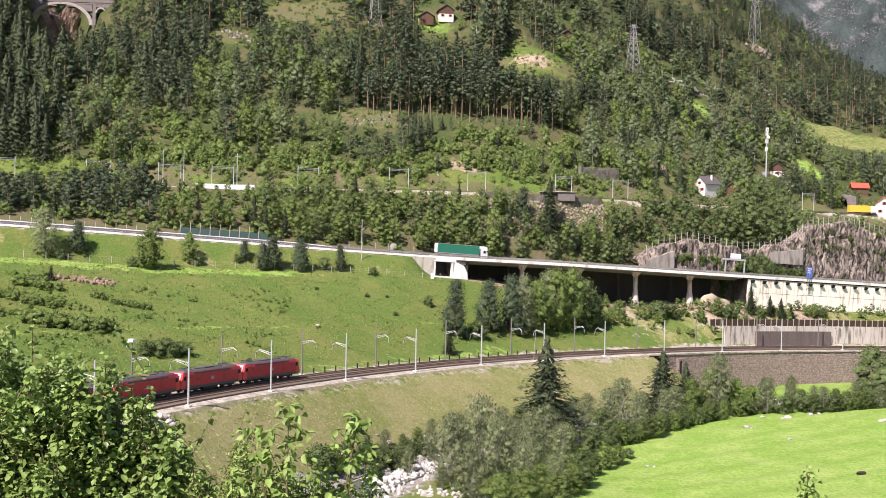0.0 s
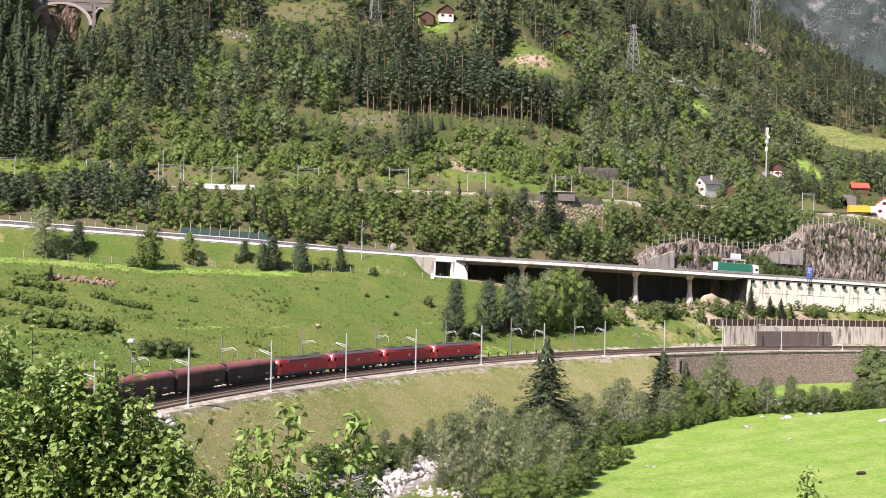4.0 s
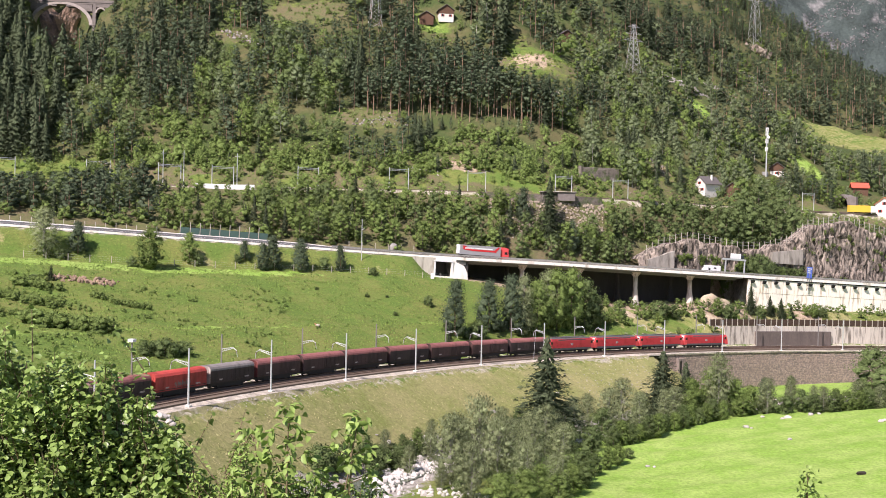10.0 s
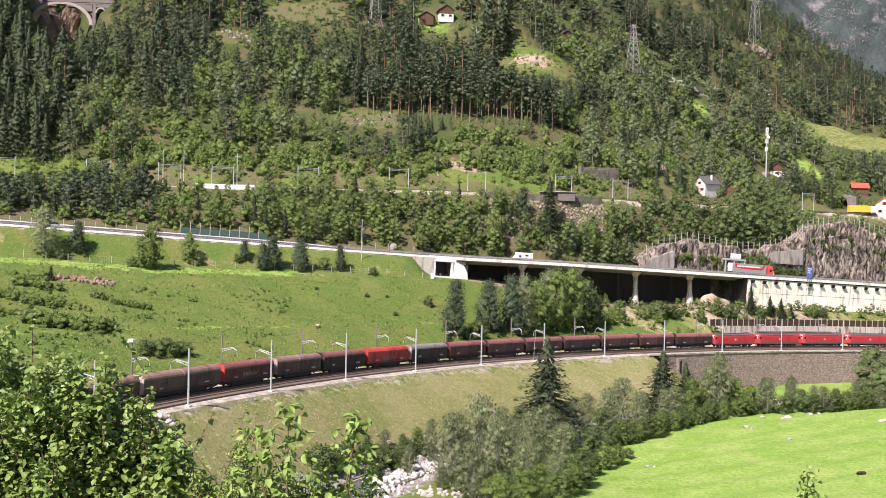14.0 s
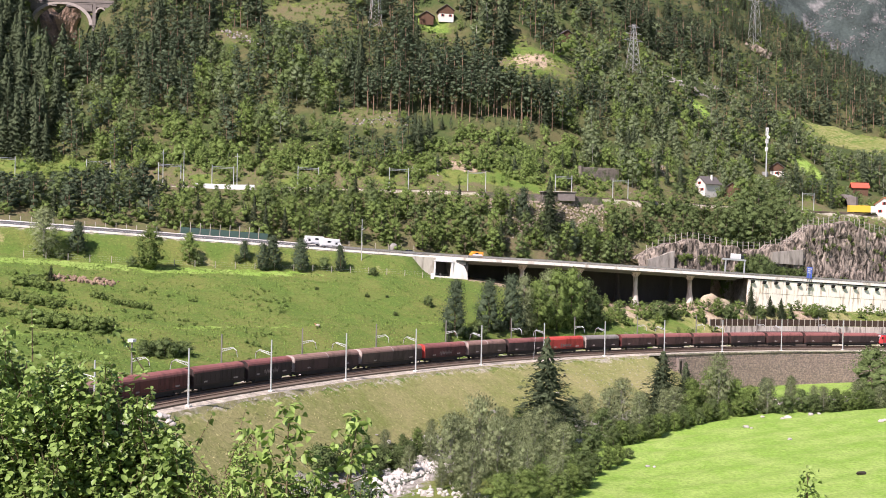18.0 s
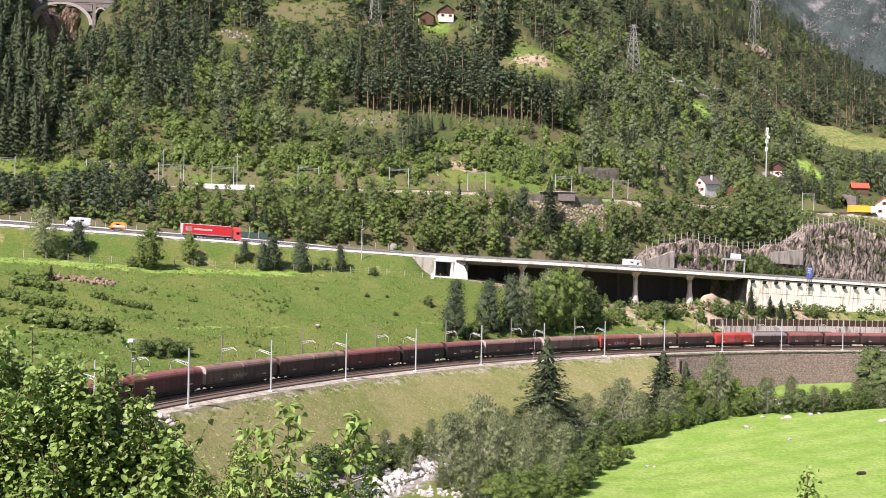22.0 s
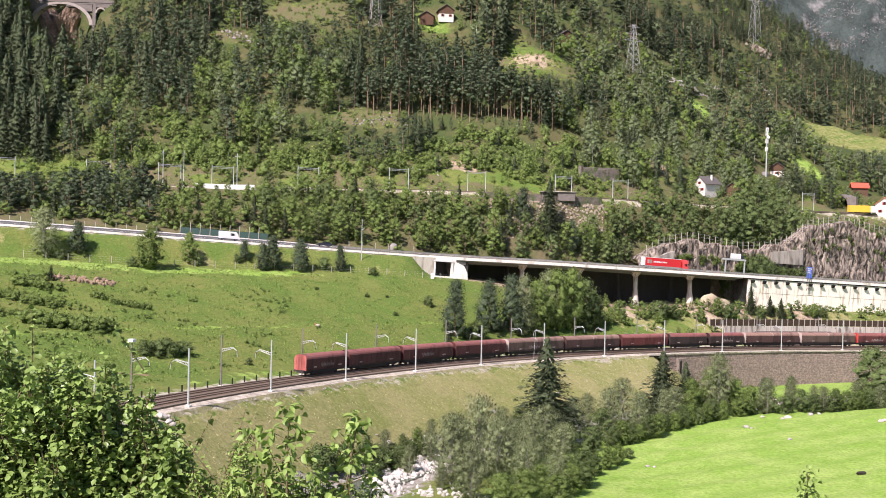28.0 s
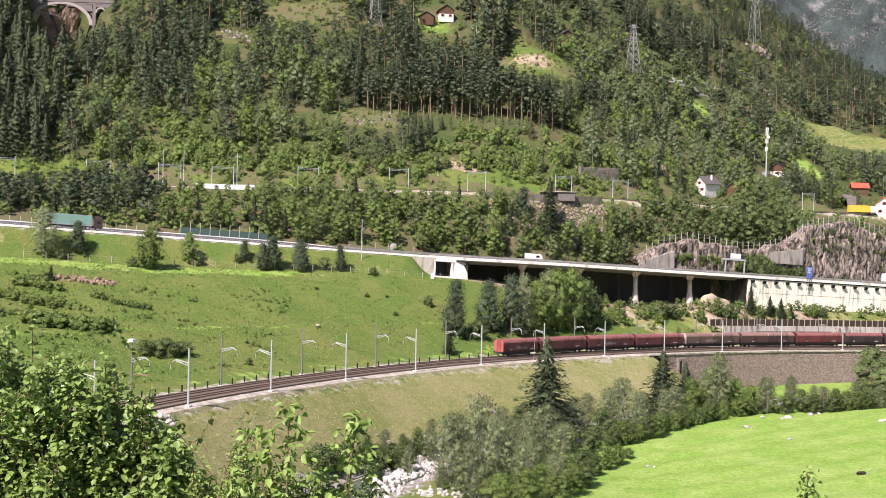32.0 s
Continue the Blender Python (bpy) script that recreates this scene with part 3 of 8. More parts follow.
def sleepers():
    v, f = [], []
    base = np.array([(x, y, z) for x in (-0.12, 0.12) for y in (-1.25, 1.25) for z in (-0.26, -0.15)])
    quads = np.array([(0, 1, 3, 2), (4, 6, 7, 5), (0, 4, 5, 1), (2, 3, 7, 6), (1, 5, 7, 3)])
    for s in np.arange(-40, 300, 0.65):
        for o in (0.0, -3.8):
            x, y, z, h = (float(a) for a in rail_at(s, o))
            c, n = math.cos(h), math.sin(h)
            f.append(quads + len(v) * 8)
            v.append(np.stack([x + base[:, 0] * c - base[:, 1] * n, y + base[:, 0] * n + base[:, 1] * c, z + base[:, 2]], 1))
    me = big_mesh("sleepers", np.concatenate(v), np.concatenate(f), [M["sleeper"]])
    tagged(link_mesh("sleepers", me), "weathered dark sleepers of both tracks", "sleepers", kind="stuff")


sleepers()


def rail_pose(s, off=0.0, dz=0.0):
    x, y, z, h = (float(v) for v in rail_at(s, off))
    return Matrix.Translation((x, y, z + dz)) @ Matrix.Rotation(h, 4, "Z") @ Matrix.Rotation(-math.atan(GRADE), 4, "Y")


def upright(s, off, dz=0.0):
    x, y, z, h = (float(v) for v in rail_at(s, off))
    return Matrix.Translation((x, y, z + dz)) @ Matrix.Rotation(h, 4, "Z")


def mast(side, height, material, label, box_on_top=False):
    """A catenary mast with its bracket; side: +1 reaches to the track's left, -1 to its right."""
    t = empty("catenary_mast")
    part("pole", rods(((0, 0, 0), (0, 0, height + 0.9), 0.17, 0.13, 8)), material, t)
    part("footing", boxes((-0.4, 0.4, -0.4, 0.4, -0.6, 0.35), bevel=0.05), M["concrete"], t, "pale concrete footing")
    zb = 6.9
    bm = rods(((0, 0, zb), (0, side * 2.5, zb + 0.45), 0.06), ((0, 0, zb - 0.45), (0, side * 2.5, zb + 0.25), 0.05), ((0, side * 2.5, zb + 0.4), (0, side * 3.25, zb - 0.1), 0.06),
              ((0, side * 3.25, zb - 0.1), (0, side * 3.4, zb - 1.2), 0.05), *[((0, side * 2.4 * i / 5, zb - 0.4 + 0.6 * i / 5), (0, side * 2.4 * (i + 0.5) / 5, zb + 0.4 * i / 5), 0.03) for i in range(5)])
    part("bracket", bm, M["galv"], t, "galvanised lattice bracket arm")
    part("insulator", rods(((0, side * 3.25, zb - 0.1), (0, side * 3.1, zb - 0.5), 0.09, 0.09, 8)), M["w_tan"], t, "brown insulator")
    if box_on_top:
        part("cabinet", boxes((-0.5, 0.5, -0.5, 0.5, height + 0.9, height + 1.4), bevel=0.04), M["white"], t, "white box on the mast top")
    tagged(t, label, "mast", "catenary masts along the railway")
    return t


near_mast = mast(1, 8.3, M["galv"], "galvanised catenary mast with bracket beside the track")
NEAR_S = [-7.9, 17.4, 42.7, 68.1, 93.3, 118.3, 143.2, 168.0, 192.3, 217.0, 242.4, 267.5, -33.2]
near_mast.matrix_basis = upright(NEAR_S[0], -7.0, -0.75)
for s_ in NEAR_S[1:]:
    copy_thing(near_mast, upright(s_, -7.0, -0.75))
far_mast = mast(-1, 8.7, M["galv_dark"], "weathered catenary mast with bracket above the fence")
FAR_S = [17.4, 42.8, 68.1, 93.5, 118.5, 143.5, 168.8, 192.7, 217.5, 242.5]
far_mast.matrix_basis = upright(FAR_S[0], 3.6, -0.75)
for s_ in FAR_S[1:]:
    copy_thing(far_mast, upright(s_, 3.6, -0.75))
mast(-1, 8.7, M["galv_dark"], "weathered catenary mast with a white box on top", True).matrix_basis = upright(-7.9, 3.6, -0.75)

# guy wire of the taller mast
tagged(part("mast_stay", rods(((0, 0, 0.4), (0.9, 0.2, 7.6), 0.04)), M["galv"]), "steel stay wire of a catenary mast", "stay").matrix_basis = upright(112.0, -8.6, -0.75)


def rail_posts():
    proto = None
    for s in np.arange(-14, 132, 3.7):
        m = upright(float(s), 5.2, -0.75)
        if proto is None:
            proto = tagged(part("fence_post", boxes((-0.09, 0.09, -0.12, 0.12, -0.3, 1.15), bevel=0.02), M["black"]), "short black post beside the railway", "post", "black posts along the track")
            proto.matrix_basis = m
        else:
            copy_thing(proto, m)


rail_posts()


# stone wall that carries the railway, and the barrier above it
def stone_wall():
    base = np.array([(-1, 0, -1), (1, 0, -1), (1, 0, 1), (-1, 0, 1), (-0.7, -1, -0.7), (0.7, -1, -0.75), (0.75, -1, 0.7), (-0.65, -1, 0.65)], float)
    quads = np.array([(4, 5, 6, 7), (0, 1, 5, 4), (1, 2, 6, 5), (2, 3, 7, 6), (3, 0, 4, 7)])
    rng = np.random.default_rng(4)
    v, f = [], []
    s0 = np.arange(166, 345, 4.0)
    x, y, z, h = rail_at(s0, -8.35)
    top = list(zip(x, y, z - 0.95))
    x2, y2, _, _ = rail_at(s0, -9.4)
    foot = list(zip(x2, y2, np.full(len(s0), 4.5)))
    wall = tagged(strip("wall_railway", top, foot, M["mortar"]), "dark stone retaining wall below the railway", "retaining wall", kind="structure")
    for s in np.arange(166, 344, 0.62):
        xx, yy, zz, hh = (float(a) for a in rail_at(s, -8.4))
        zt, zb_ = zz - 1.0, 4.8
        n = int((zt - zb_) / 0.5)
        for i in range(n):
            if rng.random() < 0.12:
                continue
            t = (i + rng.random() * 0.5 + 0.25) / n
            off = -8.4 - t * 1.0 - 0.02
            px, py, _, _ = (float(a) for a in rail_at(s + rng.uniform(-0.2, 0.2), off))
            sz = np.array([rng.uniform(0.22, 0.4), rng.uniform(0.03, 0.10), rng.uniform(0.16, 0.28)])
            a = rng.uniform(-0.25, 0.25)
            b = base * sz
            bx, bz = b[:, 0] * math.cos(a) - b[:, 2] * math.sin(a), b[:, 0] * math.sin(a) + b[:, 2] * math.cos(a)
            c, sn = math.cos(hh), math.sin(hh)
            f.append(quads + 8 * len(v))
            v.append(np.stack([px + bx * c - b[:, 1] * sn, py + bx * sn + b[:, 1] * c, zt - t * (zt - zb_) + bz], 1))
    me = big_mesh("wall_stones", np.concatenate(v), np.concatenate(f), [mat("rubble_stone", (0.34, 0.255, 0.215), 0.9, var=0.2, scale=0.8, fine=4, bump=0.4, island=0.32)])
    tagged(link_mesh("wall_stones", me, wall), "brown rubble stones of the wall", kind="stuff")
    cap = rail_strip("coping", -6.1, -8.7, -0.55, M["gravel"], 0.4, np.arange(160, 345, 4.0))
    tagged(cap, "pale gravel-strewn coping along the railway wall", "coping", kind="structure")


stone_wall()


def culvert():
    """A narrow drain mouth in the stone wall, with pale jambs and a black block inside."""
    t = empty("culvert")
    # solid black block stands in for the shade inside the opening
    part("mouth", boxes((-0.5, 0.5, 0.0, 0.6, -7.2, -2.6)), M["black"], t, "dark recess")
    for s in (-1, 1):
        part("jamb", boxes((s * 0.85 - 0.35, s * 0.85 + 0.35, -0.55, 0.6, -7.6, -2.3), bevel=0.05), M["stone"], t)
    part("lintel", boxes((-1.3, 1.3, -0.5, 0.6, -2.6, -1.9), bevel=0.05), M["stone"], t)
    t.matrix_basis = upright(172.5, -8.95)
    tagged(t, "narrow dark drain mouth in the railway wall", "culvert")


culvert()


def barrier():
    s0 = np.arange(208, 345, 4.0)
    x, y, z, _ = rail_at(s0, 7.0)
    x2, y2, _, _ = rail_at(s0, 7.6)
    tagged(strip("wall_trackside", list(zip(x, y, z + 5.5)), list(zip(x2, y2, z + 5.5)), M["wall_stained"], thick=7.0), "stained grey concrete wall behind the railway", "wall", kind="structure")
    s1 = np.arange(220, 252, 5.0)
    x, y, z, _ = rail_at(s1, 6.1)
    x2, y2, _, _ = rail_at(s1, 6.95)
    tagged(strip("trackside_trough", list(zip(x, y, z + 3.9)), list(zip(x2, y2, z + 3.9)), M["trough"], thick=5.0), "dark stained wall panel beside the railway", "wall panel")
    fence = None
    for i, s in enumerate(np.arange(202, 343, 2.25)):
        m = upright(float(s), 7.3, 5.5)
        if fence is None:
            fence = empty("barrier_bay")
            part("post", boxes((-0.11, 0.11, -0.12, 0.12, 0, 2.25), bevel=0.02), M["fence_wood"], fence, "pale concrete post")
            part("panel", boxes((0.12, 2.12, -0.05, 0.05, 0.05, 2.0), bevel=0.01), M["wood_dark"], fence, "dark timber panel")
            tagged(fence, "dark timber noise barrier bay with pale post", "noise barrier", "bays of the noise barrier")
            fence.matrix_basis = m
        else:
            copy_thing(fence, m)


barrier()

# ---- motorway ----
RX = np.arange(-420, 560, 6.0)


def road_strip(name, r0, r1, dz, material, thick=0.0, x=RX):
    return strip(name, [tuple(float(v) for v in (*road_at(a, r0)[:2], road_at(a, r0)[2] + dz)) for a in x], [tuple(float(v) for v in (*road_at(a, r1)[:2], road_at(a, r1)[2] + dz)) for a in x], material, thick=thick)


def road_frame(x, r=0.0, dz=0.0):
    px, py, pz = road_at(x, r)
    return Matrix.Translation((px, py, pz + dz)) @ Matrix.Rotation(math.atan(0.388), 4, "Z") @ Matrix.Rotation(math.atan(0.061 / 1.0726), 4, "Y")


tagged(road_strip("road", 14.2, -5.6, 0.0, M["asphalt"], 0.5), "grey asphalt motorway with two carriageways", "road", kind="structure")
for r_, w_ in ((-5.0, 0.12), (3.2, 0.12), (5.2, 0.12), (13.4, 0.12)):
    road_strip("road_line", r_ + w_, r_ - w_, 0.012, M["paint"])
tagged(road_strip("kerb", 14.7, 14.2, 0.2, M["concrete"], 0.5, np.arange(-420, -22, 6.0)), "pale concrete kerb along the motorway", "kerb", kind="structure")
tagged(road_strip("kerb", -5.6, -6.1, 0.2, M["concrete"], 0.55), "pale concrete kerb along the motorway", "kerb", kind="structure")
tagged(road_strip("median_barrier", 4.6, 4.2, 0.45, M["concrete_old"], 0.6, np.arange(-26, 560, 6.0)), "low concrete barrier between the carriageways", "barrier", kind="structure")
tagged(road_strip("far_parapet", 14.7, 14.2, 0.75, M["concrete_old"], 1.2, np.arange(-26, 560, 6.0)), "weathered low wall behind the motorway", "wall", kind="structure")

# viaduct: deck, fascia, piers, abutment
VX = np.arange(1, 101, 4.0)
tagged(road_strip("viaduct_deck", 14.4, -5.4, -0.12, M["soffit"], 0.9, VX), "concrete motorway viaduct deck, its shade put into the colour", "viaduct", kind="structure")
VF = np.arange(-6, 560, 6.0)
tagged(road_strip("fascia", -5.45, -6.5, 0.3, M["concrete"], 0.85, VF), "bright concrete edge beam of the motorway", "edge beam", kind="structure")
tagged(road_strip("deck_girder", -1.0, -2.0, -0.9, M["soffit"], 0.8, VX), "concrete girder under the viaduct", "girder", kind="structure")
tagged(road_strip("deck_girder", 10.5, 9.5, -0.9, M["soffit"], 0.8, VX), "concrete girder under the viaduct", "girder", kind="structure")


# added wall closing the space under the deck, coloured as deep shade
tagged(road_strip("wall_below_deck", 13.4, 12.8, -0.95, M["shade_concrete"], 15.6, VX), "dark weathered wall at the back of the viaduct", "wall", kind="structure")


def pier(x):
    z_top = float(road_z(x)) - 1.0
    t = empty("viaduct_pier")
    for r_, nm in ((-1.5, "column"), (9.8, "column")):
        px, py, _ = road_at(x, r_)
        zb_ = zg(px, py) - 0.8
        d = z_top - zb_
        bm = bmesh.new()
        rod(bm, (0, 0, -d), (0, 0, -d * 0.45), 1.5, 0.72, 8)
        rod(bm, (0, 0, -d * 0.45), (0, 0, -1.6), 0.72, 0.72, 8)
        rod(bm, (0, 0, -1.6), (0, 0, 0), 0.72, 1.9, 8)
        # rear columns get the dark shade colour, front ones the plain concrete
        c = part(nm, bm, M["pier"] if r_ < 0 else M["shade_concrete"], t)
        c.matrix_basis = Matrix.Translation((0, r_, 0))
    t.matrix_basis = Matrix.Translation((road_at(x)[0], road_at(x)[1], z_top)) @ Matrix.Rotation(math.atan(0.388), 4, "Z")
    tagged(t, "pale concrete viaduct pier with flared foot", "pier", "piers of the motorway viaduct")


for x_ in (24.0, 42.5, 61.5, 80.5):
    pier(x_)


def abutment():
    t = empty("viaduct_abutment")
    part("wall", boxes((-14, -5.4, -0.3, 20, -6.4, -0.3)), M["concrete_pale"], t, "stained beige concrete abutment wall")
    part("wall", boxes((-0.2, 1.2, -0.3, 0.6, -6.4, -0.3)), M["concrete"], t, "pale concrete abutment wall")
    part("lintel", boxes((-5.4, -0.2, -0.3, 1.2, -1.3, -0.3)), M["concrete"], t)
    # shade inside the passage is put into the colour of these blocks
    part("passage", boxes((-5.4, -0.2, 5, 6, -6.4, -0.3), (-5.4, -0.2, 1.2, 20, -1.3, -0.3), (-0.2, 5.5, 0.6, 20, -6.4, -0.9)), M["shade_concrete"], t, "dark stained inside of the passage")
    part("frame", boxes((-6.0, 0.3, -0.62, -0.32, -1.35, -0.95), (-5.8, -5.3, -0.5, -0.32, -6.2, -1.35), (-0.3, 0.25, -0.5, -0.32, -6.2, -1.35)), M["white"], t, "white opening surround")
    bm = bmesh.new()
    lay = ((1.2, -6.6), (5.4, -7.0), (5.0, -4.2), (3.8, -2.2), (1.2, -1.2))
    fr = [bm.verts.new((x, -0.34, z)) for x, z in lay]
    bk = [bm.verts.new((x, 0.5, z)) for x, z in lay]
    bm.faces.new(fr[::-1])
    bm.faces.new(bk)
    for q in range(5):
        bm.faces.new((fr[q], fr[(q + 1) % 5], bk[(q + 1) % 5], bk[q]))
    bmesh.ops.recalc_face_normals(bm, faces=bm.faces[:])
    part("wing", bm, M["concrete"], t, "sloping pale concrete wing wall")
    part("bearing_block", boxes((1.2, 4.6, 0.4, 6.0, -1.9, -0.9), bevel=0.04), M["soffit"], t)
    part("slab", boxes((-6.5, 1.5, -2.2, -0.35, -6.1, -5.6)), M["concrete"], t)
    t.matrix_basis = road_frame(0.6, -6.3)
    tagged(t, "pale concrete viaduct abutment with a dark passage", "abutment")


abutment()


def edge_wall():
    """The panelled wall that carries the motorway beyond the viaduct."""
    wall = tagged(empty("wall_motorway"), "tall sunlit concrete wall below the motorway", "retaining wall", kind="structure")
    brackets = None
    for i in range(38):
        x0 = 99.0 + i * 4.35
        x1 = x0 + 4.27
        a, b = road_at(x0, -5.75), road_at(x1, -5.75)
        hgt = 12.5
        bm = bmesh.new()
        box(bm, 0.06, 4.58, -0.35, 0.5, -hgt * 0.42, -0.9, bevel=0.04)
        box(bm, 0.06, 4.58, -0.28, 0.5, -hgt, -hgt * 0.42 - 0.06, bevel=0.04)
        p = part("panel", bm, M["concrete_wall"], wall)
        p.matrix_basis = road_frame(x0, -5.75)
        m = road_frame(x0 + 1.0, -6.3, -1.1)
        if brackets is None:
            brackets = tagged(part("bracket", extrude(bmesh.new(), [(-0.1, 0), (-0.9, -0.1), (-0.9, -0.4), (-0.1, -1.1)], -0.55, 0.55), M["black"]), "dark drain bracket under the motorway edge", "bracket", "brackets under the edge beam")
            brackets.matrix_basis = m
        else:
            copy_thing(brackets, m)


edge_wall()


def guard_rail():
    bar = road_strip("guard_rail", -5.9, -6.05, 1.1, M["rail_grey"], 0.38, np.arange(-34, 560, 6.0))
    tagged(bar, "galvanised guard rail along the motorway", "guard rail", kind="structure")
    road_strip("guard_rail", -5.9, -6.05, 0.62, M["galv_dark"], 0.26, np.arange(-34, 560, 6.0))
    proto = None
    for x in np.arange(-33, 175, 1.9):
        m = road_frame(float(x), -5.95)
        if proto is None:
            proto = tagged(part("rail_post", boxes((-0.07, 0.07, -0.07, 0.07, 0.2, 1.1)), M["galv_dark"]), "grey steel guard rail post", "post", "guard rail posts")
            proto.matrix_basis = m
        else:
            copy_thing(proto, m)


guard_rail()


def cliff():
    """Blasted rock face behind the motorway: cracked blocks and ledges."""
    xs_, ts = np.arange(72.5, 240, 0.42), np.linspace(0, 1, 40)
    X, T = np.meshgrid(xs_, ts)
    hgt = cliff_h(X) + wobble(X * 3, X * 0.7) * 1.3 * smooth(X, 74, 84)
    Z = (hgt + 0.6) * np.minimum(T / 0.9, 1)
    N = np.empty(X.size)
    for k, (x, z) in enumerate(zip(X.ravel(), Z.ravel())):
        # jointed blocks: large ones lean forward or back, small ones break their faces, cracks run between them
        lean = 0.22 * x + 0.05 * z
        d, p = noise.voronoi(Vector((0.26 * x + 0.08 * math.sin(z * 0.5), z * 0.075 + 0.05 * x, 3.0)))
        d2, p2 = noise.voronoi(Vector((0.95 * x + 0.05 * z, z * 0.2 + 0.12 * x, 8.0)))
        block, chip = noise.noise(p[0] * 5.3), noise.noise(p2[0] * 4.7)
        crack = max(0.0, 1 - (d[1] - d[0]) / 0.10)
        split = max(0.0, 1 - (d2[1] - d2[0]) / 0.12)
        N[k] = 0.75 + 1.15 * block + 0.45 * chip - 0.8 * crack - 0.2 * split + 0.75 * noise.fractal(Vector((x * 0.13, z * 0.15, 1.0)), 1.0, 2.0, 5) + 0.35 * math.sin(lean * 3.1) * noise.noise(Vector((x * 0.1, z * 0.3, 5.0)))
    N = N.reshape(X.shape)
    r = 15.9 + T * 1.6 - (N - 0.2) * 1.0 * np.minimum(hgt / 6, 1) + 4.5 * smooth(T, 0.88, 1.0)
    px, py = X - r * 0.3617, 358.9 + 0.388 * X + r * 0.9323
    Z = road_z(X) - 0.6 + Z + (N - 0.5) * 0.3
    idn = np.arange(X.size).reshape(X.shape)
    f = np.stack([idn[:-1, :-1], idn[:-1, 1:], idn[1:, 1:], idn[1:, :-1]], -1).reshape(-1, 4)
    tagged(link_mesh("rock_face", big_mesh("rock_face", np.stack([px.ravel(), py.ravel(), Z.ravel()], 1), f, [M["rock"]])), "rugged brown-grey blasted rock face beside the motorway", "rock face", kind="structure")
    proto = None
    for i, x in enumerate(np.arange(76, 235, 2.15)):
        h = float(cliff_h(x))
        a = road_at(x, 18.2)
        m = Matrix.Translation((a[0], a[1], float(road_z(x)) + h + 0.1))
        if proto is None:
            proto = empty("safety_fence_bay")
            part("post", boxes((-0.1, 0.1, -0.1, 0.1, -1.5, 2.6), bevel=0.02), M["fence_wood"], proto, "pale post")
            part("mesh_rail", rods(((0, 0, 2.2), (2.1, 0.8, 2.2), 0.025, 0.025, 4), ((0, 0, 1.2), (2.1, 0.8, 1.2), 0.025, 0.025, 4)), M["galv"], proto)
            tagged(proto, "pale rockfall fence post on the cliff edge", "fence", "rockfall fence bays")
            proto.matrix_basis = m
        else:
            copy_thing(proto, m)


cliff()
# grey concrete facings in the rock cutting
for x0, x1, h0, h1 in ((75, 84.6, 3.2, 6.8), (122, 134.5, 8.8, 10.6)):
    bm = bmesh.new()
    n_ = 8
    for k in range(n_):
        xa, xb = lerp(x0, x1, k / n_), lerp(x0, x1, (k + 1) / n_)
        pa, pb, pc, pd = road_at(xa, 15.0), road_at(xb, 15.0), road_at(xb, 18.0), road_at(xa, 18.0)
        zb_, zt0, zt1 = (5.0 if h0 > 8 else -0.5), lerp(h0, h1, k / n_), lerp(h0, h1, (k + 1) / n_)
        vs = [bm.verts.new(q) for q in ((*pa[:2], pa[2] + zb_), (*pb[:2], pb[2] + zb_), (*pb[:2], pb[2] + zt1), (*pa[:2], pa[2] + zt0), (*pd[:2], pd[2] + zb_), (*pc[:2], pc[2] + zb_), (*pc[:2], pc[2] + zt1), (*pd[:2], pd[2] + zt0))]
        for q in ((0, 1, 2, 3), (3, 2, 6, 7), (4, 7, 6, 5), (0, 3, 7, 4), (1, 5, 6, 2), (0, 4, 5, 1)):
            bm.faces.new([vs[i] for i in q])
    tagged(part("wall_facing", bm, M["facing"]), "grey sprayed concrete facing on the rock", "wall", kind="structure")


# ---- trees ----
def tube(pts, radii, n=5):
    """Rings along a line; returns verts and tri faces."""
    v, f = [], []
    for k, (p, r) in enumerate(zip(pts, radii)):
        for i in range(n):
            a = 2 * math.pi * i / n
            v.append((p[0] + r * math.cos(a), p[1] + r * math.sin(a), p[2]))
        if k:
            for i in range(n):
                a, b = (k - 1) * n + i, (k - 1) * n + (i + 1) % n
                f += [(a, b, b + n), (a, b + n, a + n)]
    return np.array(v, float), np.array(f, int)


ICO = [(math.cos(k * 1.2566) * 0.894, math.sin(k * 1.2566) * 0.894, 0.447) for k in range(5)] + [(math.cos(k * 1.2566 + 0.628) * 0.894, math.sin(k * 1.2566 + 0.628) * 0.894, -0.447) for k in range(5)] + [(0, 0, 1), (0, 0, -1)]
ICO_F = np.array([t for k in range(5) for t in ((k, (k + 1) % 5, 10), (k + 5, 11, (k + 1) % 5 + 5), (k, k + 5, (k + 1) % 5), ((k + 1) % 5, k + 5, (k + 1) % 5 + 5))])
ICO = np.array(ICO)


